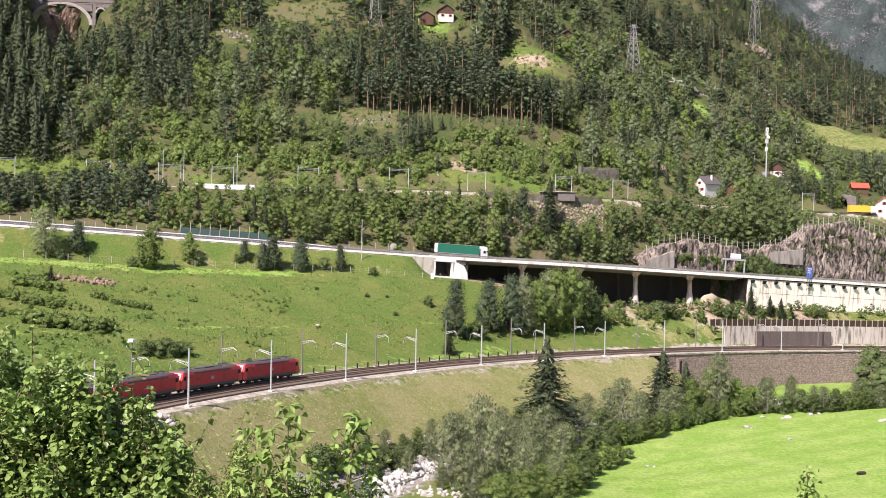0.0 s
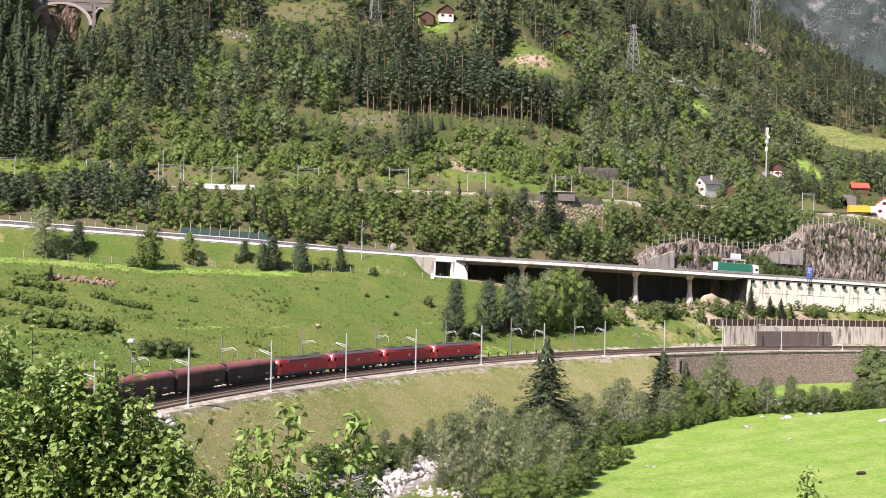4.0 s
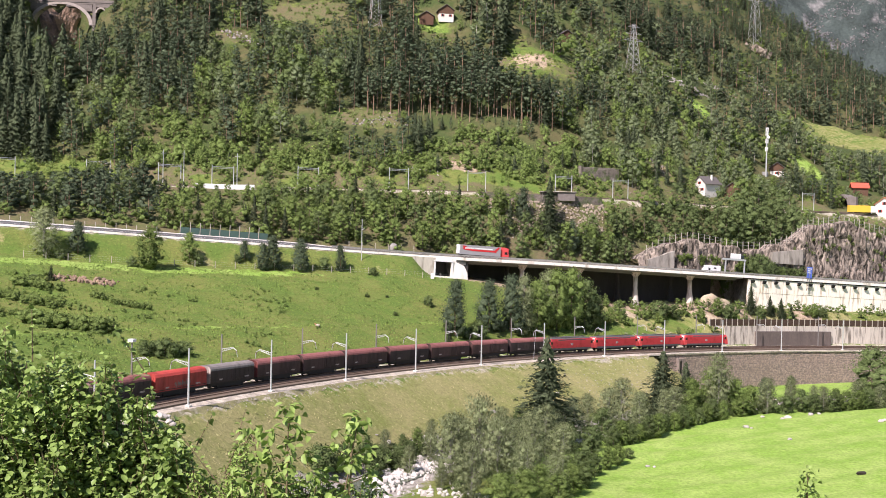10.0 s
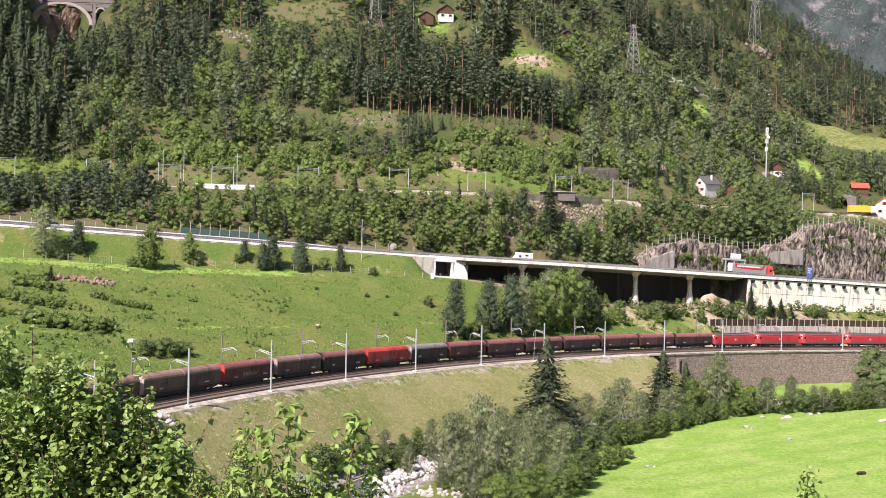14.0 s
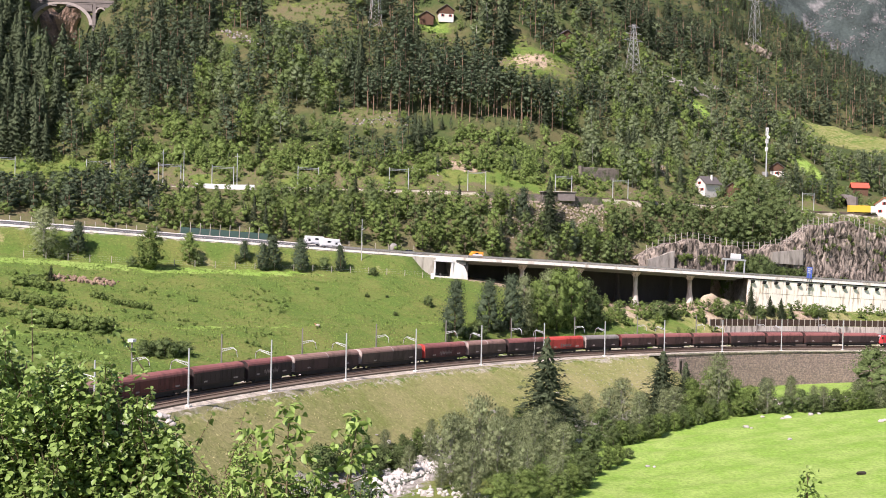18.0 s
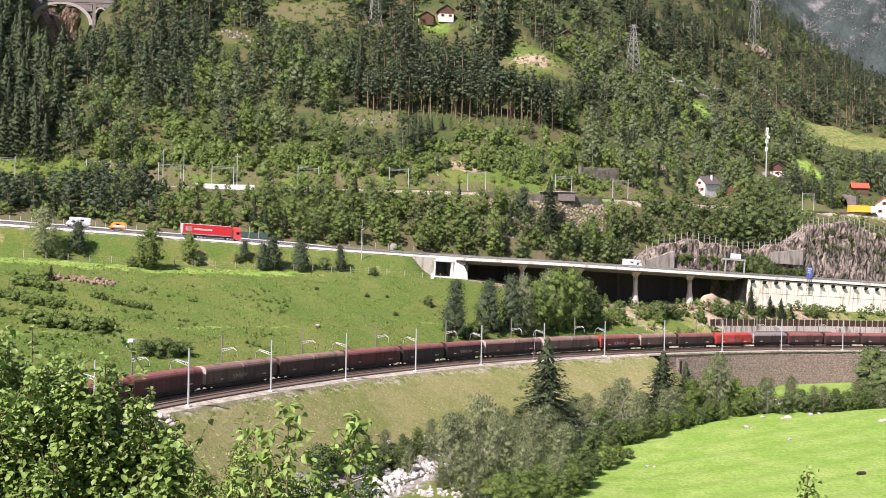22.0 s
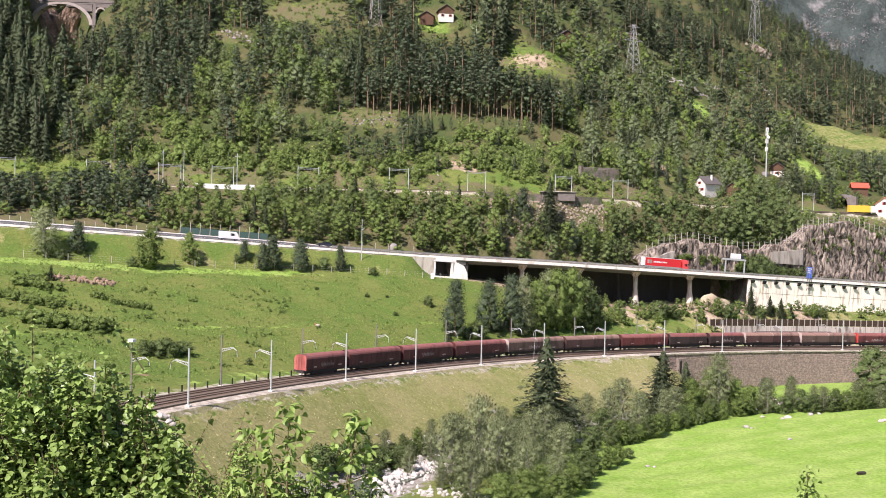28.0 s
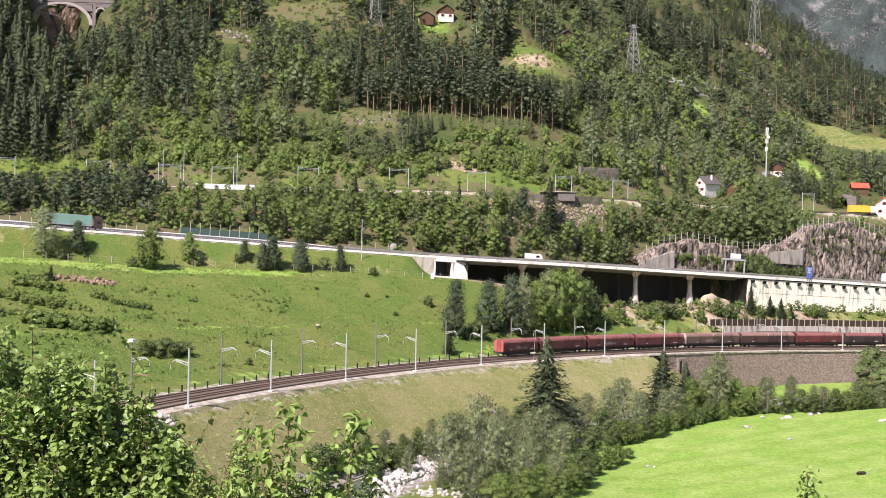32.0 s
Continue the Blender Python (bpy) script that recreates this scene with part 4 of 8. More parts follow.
def conifer(seed, h, r, bare, layers, sprays, size, droop=0.3, ragged=0.3, slim=0.42, core=(8, 6), full=0.66):
    """Trunk, dense inner boughs and needle sprays in whorls: (trunk verts, tris), (crown verts, tris)."""
    g = np.random.default_rng(seed)
    lean = g.uniform(-0.015, 0.015, 2) * h
    tv, tf = tube([(0, 0, -0.8), (lean[0] * 0.5, lean[1] * 0.5, h * 0.5), (lean[0], lean[1], h * 0.9)], [h * 0.014, h * 0.008, 0.03], 4)
    n = sprays
    t = 1 - np.sqrt(1 - g.random(n) * 0.995)
    k = np.floor(t * layers)
    t = np.clip((k + g.normal(0, 0.22, n)) / layers, 0, 0.995)
    arms = 7 + (k % 3)
    arm = np.floor(g.random(n) * arms)
    a = arm / arms * 6.283 + k * 1.9 + g.normal(0, 0.16, n)
    vary = 1 + ragged * np.sin(arm * 2.7 + k * 4.1 + seed)

    def girth(t):
        return r * ((1 - t) ** 0.72 * (1.0 if bare < 0.25 else np.minimum(1, 0.5 + t * 2.2)) + 0.06)

    rad = girth(t) * vary
    u = np.sqrt(g.uniform(0.22, 1.05, n))
    p = np.stack([lean[0] * t + rad * u * np.cos(a), lean[1] * t + rad * u * np.sin(a), h * (bare + (1 - bare) * t) - droop * rad * u ** 1.6], 1)
    dr = np.stack([np.cos(a), np.sin(a), -0.15 - droop * u], 1) + g.normal(0, 0.28, (n, 3))
    dr /= np.linalg.norm(dr, axis=1)[:, None]
    side = np.cross(dr, np.array([0, 0, 1.0]) + g.normal(0, 0.55, (n, 3)))
    side /= np.linalg.norm(side, axis=1)[:, None]
    s = size * g.uniform(0.6, 1.25, (n, 1)) * (0.6 + 0.55 * (1 - t[:, None]))
    v = np.stack([p - dr * s * 0.7 - side * s * slim, p - dr * s * 0.7 + side * s * slim, p + dr * s], 1).reshape(-1, 3)
    nv = np.repeat(np.stack([np.cos(a), np.sin(a), np.full(n, 0.55)], 1) + g.normal(0, 0.25, (n, 3)), 3, axis=0)
    # inner boughs: narrow wedges reaching out at uneven heights
    cv, cf, cn = [], [], []
    for q in range(core[0]):
        for w in range(core[1]):
            t0 = min(0.97, (q + g.uniform(-0.3, 0.7)) / core[0] + 0.02)
            aa = 6.283 * (w + 0.5 * (q % 2) + g.uniform(-0.25, 0.25)) / core[1]
            rr = float(girth(t0)) * full * g.uniform(0.75, 1.3)
            z0, sp = h * (bare + (1 - bare) * t0), 3.4 / core[1]
            b = len(cv)
            tip = z0 - droop * rr
            cv += [(rr * math.cos(aa), rr * math.sin(aa), tip), (rr * 0.75 * math.cos(aa - sp), rr * 0.75 * math.sin(aa - sp), tip - 0.02 * h), (rr * 0.75 * math.cos(aa + sp), rr * 0.75 * math.sin(aa + sp), tip - 0.02 * h), (lean[0] * t0, lean[1] * t0, min(z0 + (1 - bare) * h * 0.8 / core[0], h * 0.99))]
            cf += [(b, b + 3, b + 1), (b, b + 2, b + 3)]
            cn += [(math.cos(aa), math.sin(aa), 0.5)] * 4
    cv = np.array(cv)
    return (tv, tf), (np.concatenate([v, cv]), np.concatenate([np.arange(3 * n).reshape(n, 3), np.array(cf) + 3 * n]), np.concatenate([nv, np.array(cn)]))


def broadleaf(seed, h, r, clumps, leaves, size, bare=0.18, slim=1.0, tri=False, flat=0.85, girth=0.017, core=0.8, rough=0.35, hang=0.0, cone=0.0):
    """Trunk with limbs, and a crown of leaf tufts over dense inner clumps."""
    g = np.random.default_rng(seed)
    tv, tf = tube([(0, 0, -0.8), (g.uniform(-.2, .2), g.uniform(-.2, .2), h * 0.4), (g.uniform(-.4, .4), g.uniform(-.4, .4), h * 0.8)], [h * girth, h * girth * 0.7, 0.04], 4)
    V, Fc, off = [tv], [tf], len(tv)
    v, f, nv = [], [], []
    mid = np.array([0, 0, h * (bare * 0.6 + 0.25)])
    for k in range(clumps):
        t = (k + 0.5) / clumps
        zc = h * (bare + (0.94 - bare) * t)
        span = lerp(math.sin(math.pi * min(1, 0.12 + t * 0.86)) ** 0.6, 1.15 * (1.04 - t) ** 0.75, cone)
        a = k * 2.4 + g.uniform(-0.6, 0.6)
        rr = r * span * g.uniform(0.25, 0.72) * slim
        cx_, cy_ = rr * math.cos(a), rr * math.sin(a)
        cr = r * g.uniform(0.34, 0.52) * (0.65 + 0.35 * span)
        if not tri or hang:
            lv, lf = tube([(0, 0, zc * 0.72), (cx_ * 0.9, cy_ * 0.9, zc)], [h * 0.006, 0.02], 3)
            V.append(lv)
            Fc.append(lf + off)
            off += len(lv)
        if core:
            b = len(v)
            v.extend(np.array([cx_, cy_, zc]) + ICO * g.uniform(0.45, 1.3, (12, 1)) * cr * core * np.array([1, 1, flat]))
            f.append(ICO_F + b)
            out = np.array([cx_, cy_, zc]) - mid
            nv.extend(ICO * 0.8 + out / np.linalg.norm(out) * 0.6)
        n = int(leaves / clumps)
        d = g.normal(size=(n, 3))
        d /= np.linalg.norm(d, axis=1)[:, None]
        d[:, 2] = np.where(d[:, 2] < -0.3, -d[:, 2], d[:, 2])
        p = np.array([cx_, cy_, zc]) + d * (cr * g.uniform(0.55, 1.36, (n, 1))) * np.array([1, 1, flat])
        nrm = d + g.normal(size=(n, 3)) * 0.55
        nrm /= np.linalg.norm(nrm, axis=1)[:, None]
        u = np.cross(nrm, g.normal(size=(n, 3)))
        u /= np.linalg.norm(u, axis=1)[:, None]
        u[:, 2] -= hang
        u /= np.linalg.norm(u, axis=1)[:, None]
        w = np.cross(u, nrm) * (0.62 if hang else 1.0)
        out = p - mid
        out = d * 0.75 + out / np.linalg.norm(out, axis=1)[:, None] * 0.6 + nrm * rough
        nv.extend(np.repeat(out, 3 if tri else 4, axis=0))
        sz = size * g.uniform(0.6, 1.35, (n, 1))
        b = len(v)
        if tri:
            v.extend(np.stack([p - u * sz, p + w * sz * 0.8, p + u * sz * 0.8 - w * sz * 0.45], 1).reshape(-1, 3))
            f.append(np.arange(3 * n).reshape(n, 3) + b)
            continue
        q = np.stack([p - u * sz, p + w * sz * 0.7 + nrm * sz * 0.15, p + u * sz, p - w * sz * 0.7 + nrm * sz * 0.15], 1)
        v.extend(q.reshape(-1, 3))
        i0 = b + np.arange(n) * 4
        f.append(np.stack([i0, i0 + 1, i0 + 2], 1))
        f.append(np.stack([i0, i0 + 2, i0 + 3], 1))
    return (np.concatenate(V), np.concatenate(Fc)), (np.array(v), np.concatenate(f), np.array(nv))


def pine_crown(seed, h, r, bare, pads, needles, size, girth=0.011, core=0.62):
    """A Scots pine: a stem with flat pads of needles on level boughs, open between them."""
    g = np.random.default_rng(seed)
    lean = g.uniform(-0.02, 0.02, 2) * h
    tv, tf = tube([(0, 0, -0.8), (lean[0] * 0.4, lean[1] * 0.4, h * 0.5), (lean[0], lean[1], h * 0.97)], [h * girth, h * girth * 0.7, 0.04], 5)
    V, Fc, off = [tv], [tf], len(tv)
    v, f, nv = [], [], []
    for k in range(pads):
        t = ((k + g.uniform(0.1, 0.9)) / pads) ** 0.9
        z = h * (bare + (0.98 - bare) * t)
        span = (1.03 - t) ** 0.5 * min(1.0, 0.62 + 1.4 * t)
        a = k * 2.4 + g.uniform(-0.5, 0.5)
        rr = r * span * g.uniform(0.3, 0.9)
        cr = r * (0.2 + 0.24 * span) * g.uniform(0.65, 1.25)
        mid = np.array([lean[0] * t + rr * math.cos(a), lean[1] * t + rr * math.sin(a), z])
        if rr > r * 0.3 and k % 2 == 0:
            lv, lf = tube([(lean[0] * t, lean[1] * t, z - 0.10 * rr - 0.2), tuple(mid)], [h * girth * 0.3, 0.03], 3)
            V.append(lv)
            Fc.append(lf + off)
            off += len(lv)
        b = len(v)
        v.extend(mid + ICO * g.uniform(0.5, 1.0, (12, 1)) * cr * np.array([core, core, core * 0.74]))
        f.append(ICO_F + b)
        nv.extend(ICO * 0.7 + np.array([math.cos(a) * 0.5, math.sin(a) * 0.5, 0.35]))
        n = needles // pads
        d = g.normal(size=(n, 3))
        d /= np.linalg.norm(d, axis=1)[:, None]
        p = mid + d * (cr * g.uniform(0.45, 1.25, (n, 1))) * np.array([1, 1, 0.8])
        u = d * np.array([1, 1, 0.3]) + g.normal(size=(n, 3)) * 0.45 + np.array([0, 0, 0.25])
        u /= np.linalg.norm(u, axis=1)[:, None]
        w = np.cross(u, g.normal(size=(n, 3)))
        w /= np.linalg.norm(w, axis=1)[:, None]
        sz = size * g.uniform(0.6, 1.3, (n, 1))
        b = len(v)
        v.extend(np.stack([p - u * sz * 0.6 - w * sz * 0.42, p - u * sz * 0.6 + w * sz * 0.42, p + u * sz], 1).reshape(-1, 3))
        f.append(np.arange(3 * n).reshape(n, 3) + b)
        out = d * 0.6 + np.array([math.cos(a) * 0.55, math.sin(a) * 0.55, 0.25 + 0.4 * t]) + g.normal(size=(n, 3)) * 0.25
        nv.extend(np.repeat(out, 3, axis=0))
    return (np.concatenate(V), np.concatenate(Fc)), (np.array(v), np.concatenate(f), np.array(nv))


FAR = dict(
    spruce=[(conifer(10 + i, 17, 4.4, 0.03, 13, 760, 0.40, 0.35, 0.35, 0.5, core=(15, 8), full=0.55), "bark", "spruce") for i in range(4)],
    pine=[(pine_crown(30 + i, 14, 4.5 - 0.3 * i, 0.02 + 0.04 * i, 18, 520, 0.34), "bark_pine", "pine") for i in range(4)],
    tall_pine=[(pine_crown(35 + i, 20, 3.9, 0.36 + 0.08 * i, 15, 420, 0.33, 0.009), "bark_pine", "pine") for i in range(3)],
    leaf=[(broadleaf(50 + i, 10, 3.9, 13, 460, 0.30, 0.02, 1.0, True, 0.85, 0.015, 0.56, 0.3), "bark", "leaf") for i in range(4)],
    dark=[(broadleaf(60 + i, 11, 4.1, 13, 460, 0.30, 0.02, 1.0, True, 0.85, 0.015, 0.56, 0.3), "bark", "leaf_dark") for i in range(3)],
    grey=[(broadleaf(80 + i, 13, 3.4, 12, 440, 0.30, 0.06, 0.85, True, 1.0, 0.010, 0.6, 0.3), "bark_birch", "leaf_birch") for i in range(3)],
    bush=[(broadleaf(70 + i, 3.0, 2.5, 5, 110, 0.25, 0.0, 1.0, True, 0.85, 0.015, 0.75, 0.3), "bark", "leaf") for i in range(4)],
    scrub=[(broadleaf(75 + i, 3.0, 2.6, 6, 150, 0.22, 0.0, 1.0, True, 0.85, 0.015, 0.75, 0.3), "bark", "leaf") for i in range(3)],
    far_spruce=[(conifer(210 + i, 17, 4.5, 0.03, 9, 230, 0.62, 0.34, 0.35, 0.5, core=(10, 6), full=0.6), "bark", "spruce") for i in range(4)],
    far_pine=[(pine_crown(230 + i, 14, 4.7 - 0.3 * i, 0.02 + 0.04 * i, 9, 170, 0.52), "bark_pine", "pine") for i in range(4)],
    far_tall_pine=[(pine_crown(235 + i, 20, 3.9, 0.36 + 0.08 * i, 8, 140, 0.5, 0.009), "bark_pine", "pine") for i in range(3)],
    far_leaf=[(broadleaf(250 + i, 10, 4.0, 7, 150, 0.45, 0.02, 1.0, True, 0.85, 0.015, 0.75, 0.3), "bark", "leaf") for i in range(3)],
    far_dark=[(broadleaf(260 + i, 11, 4.2, 7, 150, 0.45, 0.02, 1.0, True, 0.85, 0.015, 0.75, 0.3), "bark", "leaf_dark") for i in range(3)],
    far_grey=[(broadleaf(270 + i, 13, 3.4, 7, 150, 0.45, 0.06, 0.85, True, 1.0, 0.010, 0.7, 0.3), "bark_birch", "leaf_birch") for i in range(3)],
)
TREE_MATS = ["bark", "bark_pine", "bark_birch", "spruce", "pine", "leaf", "leaf_dark", "leaf_birch"]


def woods(name, label, spots):
    """Many trees joined; spots: (kind, variant, x, y, scale, turn)."""
    V, F, I, N, off = [], [], [], [], 0
    for kind, k, x, y, sc, a in spots:
        (tr, cr), bark, crown = FAR[kind][k % len(FAR[kind])]
        wide = 1.12 + 0.22 * math.sin(a * 7)
        c, s = math.cos(a) * wide, math.sin(a) * wide
        z = zg(x, y)
        for (v, f, nn), mname in (((*tr, tr[0] * np.array([1, 1, 0]) + 1e-4), bark), (cr, crown)):
            V.append(np.stack([x + sc * (v[:, 0] * c - v[:, 1] * s), y + sc * (v[:, 0] * s + v[:, 1] * c), z + sc * v[:, 2]], 1))
            N.append(np.stack([nn[:, 0] * c - nn[:, 1] * s, nn[:, 0] * s + nn[:, 1] * c, nn[:, 2]], 1))
            F.append(f + off)
            I.append(np.full(len(f), TREE_MATS.index(mname)))
            off += len(v)
    me = big_mesh(name, np.concatenate(V), np.concatenate(F), [M[m] for m in TREE_MATS], np.concatenate(I), True, np.concatenate(N))
    tagged(link_mesh(name, me), label, "woods", kind="stuff")


OPEN = [(-30, 466, 13, 6), (-93, 526, 11, 8), (-66, 566, 24, 10), (-3, 562, 12, 8), (33, 556, 7, 5), (40, 536, 18, 8), (126, 590, 4, 15), (171, 557, 6, 14), (248, 692, 41, 29), (218, 832, 7, 8), (150, 655, 20, 9), (190, 745, 24, 18), (114, 587, 10, 4),
        (58, 447, 11, 6), (104, 478, 7, 6), (190, 540, 10, 7), (184, 498, 12, 8), (140, 523, 5, 8), (153, 537, 5, 5), (-183, 562, 15, 18), (-192, 592, 15, 20), (-172, 524, 4, 10), (222, 660, 23, 27), (222, 862, 3, 5), (92, 586, 3, 5), (57, 583, 4, 4), (-33, 541, 2, 4)]


def open_ground(x, y, grow=0.0):
    return any(((x - a) / (rx + grow)) ** 2 + ((y - b) / (ry + grow)) ** 2 < 1 for a, b, rx, ry in OPEN)


def mountainside():
    g = random.Random(8)
    spots = []
    y = 425.0
    while y < 1010:
        step = 5.9 + (y - 425) * 0.005
        half = y * 0.385 + 8
        x = -half
        while x < half:
            px, py = x + g.uniform(-0.5, 0.5) * step, y + g.uniform(-0.5, 0.5) * step
            x += step
            ya = py - float(upper_y(px)) - 6
            if ya < 6 or open_ground(px, py) or (px < 95 and py > 640) or (px < 140 and py > 720) or (px < 175 and py > 800):
                continue
            nse = float(wobble(np.array(px * 0.55), np.array(py * 0.5))) + g.uniform(-0.5, 0.5)
            u = g.random()
            low = ya < 30 + 12 * math.sin(px * 0.045) + 8 * math.sin(px * 0.11 + 1)
            short = next((k for k in (8, 16, 24, 34, 44, 54, 64, 78) if open_ground(px * (1 + k / py), py + k)), 0)
            a = g.uniform(0, 6.28)
            if short and short < 20 and u < 0.6:
                kind, sc = "bush", 0.5 + short * 0.03
            elif low and -112 < px < 52:
                # scrub of the cleared slope above the old line
                kind, sc = ("bush", g.uniform(0.7, 1.5)) if u < 0.66 else (("leaf", g.uniform(0.35, 0.7)) if u < 0.88 else ("spruce", g.uniform(0.25, 0.5)))
                for k in range(4):
                    if float(wobble(np.array(px * 1.3 + k), np.array(py * 1.6))) > -0.3:
                        spots.append(("bush", g.randrange(4), px + g.uniform(-4, 4), py + g.uniform(-4, 4), g.uniform(0.4, 1.1), g.uniform(0, 6)))
            elif px < -0.322 * py:
                kind, sc = ("spruce" if u < 0.75 else ("pine" if u < 0.92 else "dark")), g.uniform(0.9, 1.4)
            elif px < -100 and py > 468:
                kind, sc = ("pine" if u < 0.74 else ("spruce" if u < 0.86 else "dark")), g.uniform(0.85, 1.4)
            elif px < -40 and py < 522:
                kind = ("leaf" if u < 0.42 else ("dark" if u < 0.78 else "grey")) if nse > -0.05 else ("pine" if u < 0.75 else "dark")
                sc = g.uniform(0.65, 1.2) if py < 478 else g.uniform(0.85, 1.35)
            elif px > 50 and py < 610 + 0.35 * (px - 50):
                kind = ("grey" if u < 0.6 else "leaf") if nse > 0.0 else (("pine" if u < 0.6 else "spruce") if nse < -0.25 else ("dark" if u < 0.5 else "grey"))
                sc = g.uniform(0.6, 1.1) if kind != "spruce" else g.uniform(0.5, 0.9)
            elif low:
                kind, sc = ("leaf" if u < 0.6 else "dark"), g.uniform(0.6, 1.2)
            else:
                kind = ("pine" if u < 0.74 else "tall_pine") if nse > -0.3 else ("spruce" if u < 0.55 else ("grey" if u < 0.8 else "leaf"))
                sc = g.uniform(0.8, 1.25)
            if px > 185 and 560 < py < 675:
                sc = min(sc, max(0.12, (50 + 0.072 * py - zg(px, py)) / (17 if kind in ('spruce', 'pine') else 12)))
            if short and not (462 < py < 490):
                sc = min(sc, (1.5 + 0.29 * short) / dict(spruce=17, pine=15, tall_pine=20, leaf=11, dark=12, grey=14, bush=4)[kind])
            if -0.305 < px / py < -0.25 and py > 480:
                # lower growth on the spur: heights capped along the camera's sightline to the stone bridge
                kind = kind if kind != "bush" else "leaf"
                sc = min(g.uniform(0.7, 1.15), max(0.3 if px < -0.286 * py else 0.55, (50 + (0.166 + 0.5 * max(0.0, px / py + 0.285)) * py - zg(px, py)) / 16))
            gap = 472 + 0.12 * px - py
            if -60 < px < 46 and gap > -1:
                sc = min(sc, (2.0 + 0.45 * max(gap, 0)) / dict(spruce=17, pine=15, tall_pine=20, leaf=11, dark=12, grey=14, bush=4)[kind])
            if py > 760:
                sc *= 0.85
            if py > 525 and kind != "bush":
                kind = "far_" + kind
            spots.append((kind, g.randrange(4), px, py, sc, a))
            if low or g.random() < 0.2:
                spots.append((g.choice(("bush", "bush", "leaf")), g.randrange(3), px + g.uniform(-3, 3), py + g.uniform(-3, 3), g.uniform(0.35, 0.8), a * 2))
        y += step
    for a, b, rx, ry in OPEN[:3] + OPEN[5:6] + [(150, 655, 20, 9), (190, 745, 24, 18), (-175, 540, 9, 14), (-168, 515, 7, 12)] + [(-20, 436, 110, 8)]:
        for k in range(int(rx * ry * 0.3)):
            spots.append(("bush", k, a + g.uniform(-rx, rx), b + g.uniform(-ry, ry), g.uniform(0.18, 0.55), g.uniform(0, 6)))
    for k in range(200):
        px = g.uniform(-150, 70)
        spots.append((g.choice(("bush", "bush", "bush", "leaf")), k, px, float(upper_y(px)) + g.uniform(9, 24), g.uniform(0.25, 0.6), k * 1.3))
    for k in range(16):
        spots.append(("bush", k, 52 + g.uniform(-5, 18), 444.5 + g.uniform(-2, 3), g.uniform(0.3, 0.7), k * 1.9))
    # tall bare-stemmed pines at the lower edge of the wood
    for k in range(44):
        px = -30 + k * 1.75 + g.uniform(-1.2, 1.2)
        py = 473 + 0.12 * px + g.uniform(-3, 5)
        spots.append(("tall_pine", k, px, py, g.uniform(0.85, 1.1), g.uniform(0, 6.28)))
    spots = [s for s in spots if not (s[3] > 560 and -0.335 < s[2] / s[3] < -0.295 and s[3] < 640) and not (((s[2] - 15) / 21) ** 2 + ((s[3] - 428) / 8) ** 2 < 1 and (s[4] > 0.4 or s[1] % 2))]
    spots += [("bush", k, 52 + g.uniform(-3, 16), 447 + g.uniform(-1, 2) + 0.4 * k, g.uniform(0.3, 0.7), k) for k in range(10)]
    near_s = [s for s in spots if s[3] < 500]
    woods("hillside_woods", "dense mixed pine, spruce and broadleaf woods on the lower mountainside", near_s)
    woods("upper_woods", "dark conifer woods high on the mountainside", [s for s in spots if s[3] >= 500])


mountainside()

TREES = {}


def tree_meshes(kind, data, bark, crown):
    (tv, tf), (cv, cf, cn) = data
    TREES[kind] = (big_mesh("trunk", tv, tf, [M[bark]]), big_mesh("crown", cv, cf, [M[crown]], None, True, cn), float(cv[:, 2].max()))


def tree(kind, x, y, height, name, label, category="tree", group="", turn=0.0, wide=1.0, sink=0.1):
    a, b, h = TREES[kind]
    t = empty(name)
    for nm, me in (("trunk", a), ("crown", b)):
        o = link_mesh(nm, me, t)
        o.matrix_basis = Matrix.Diagonal((height / h * wide, height / h * wide, height / h, 1))
    t.matrix_basis = Matrix.Translation((x, y, zg(x, y) - sink)) @ Matrix.Rotation(turn, 4, "Z")
    return tagged(t, label, category, group)


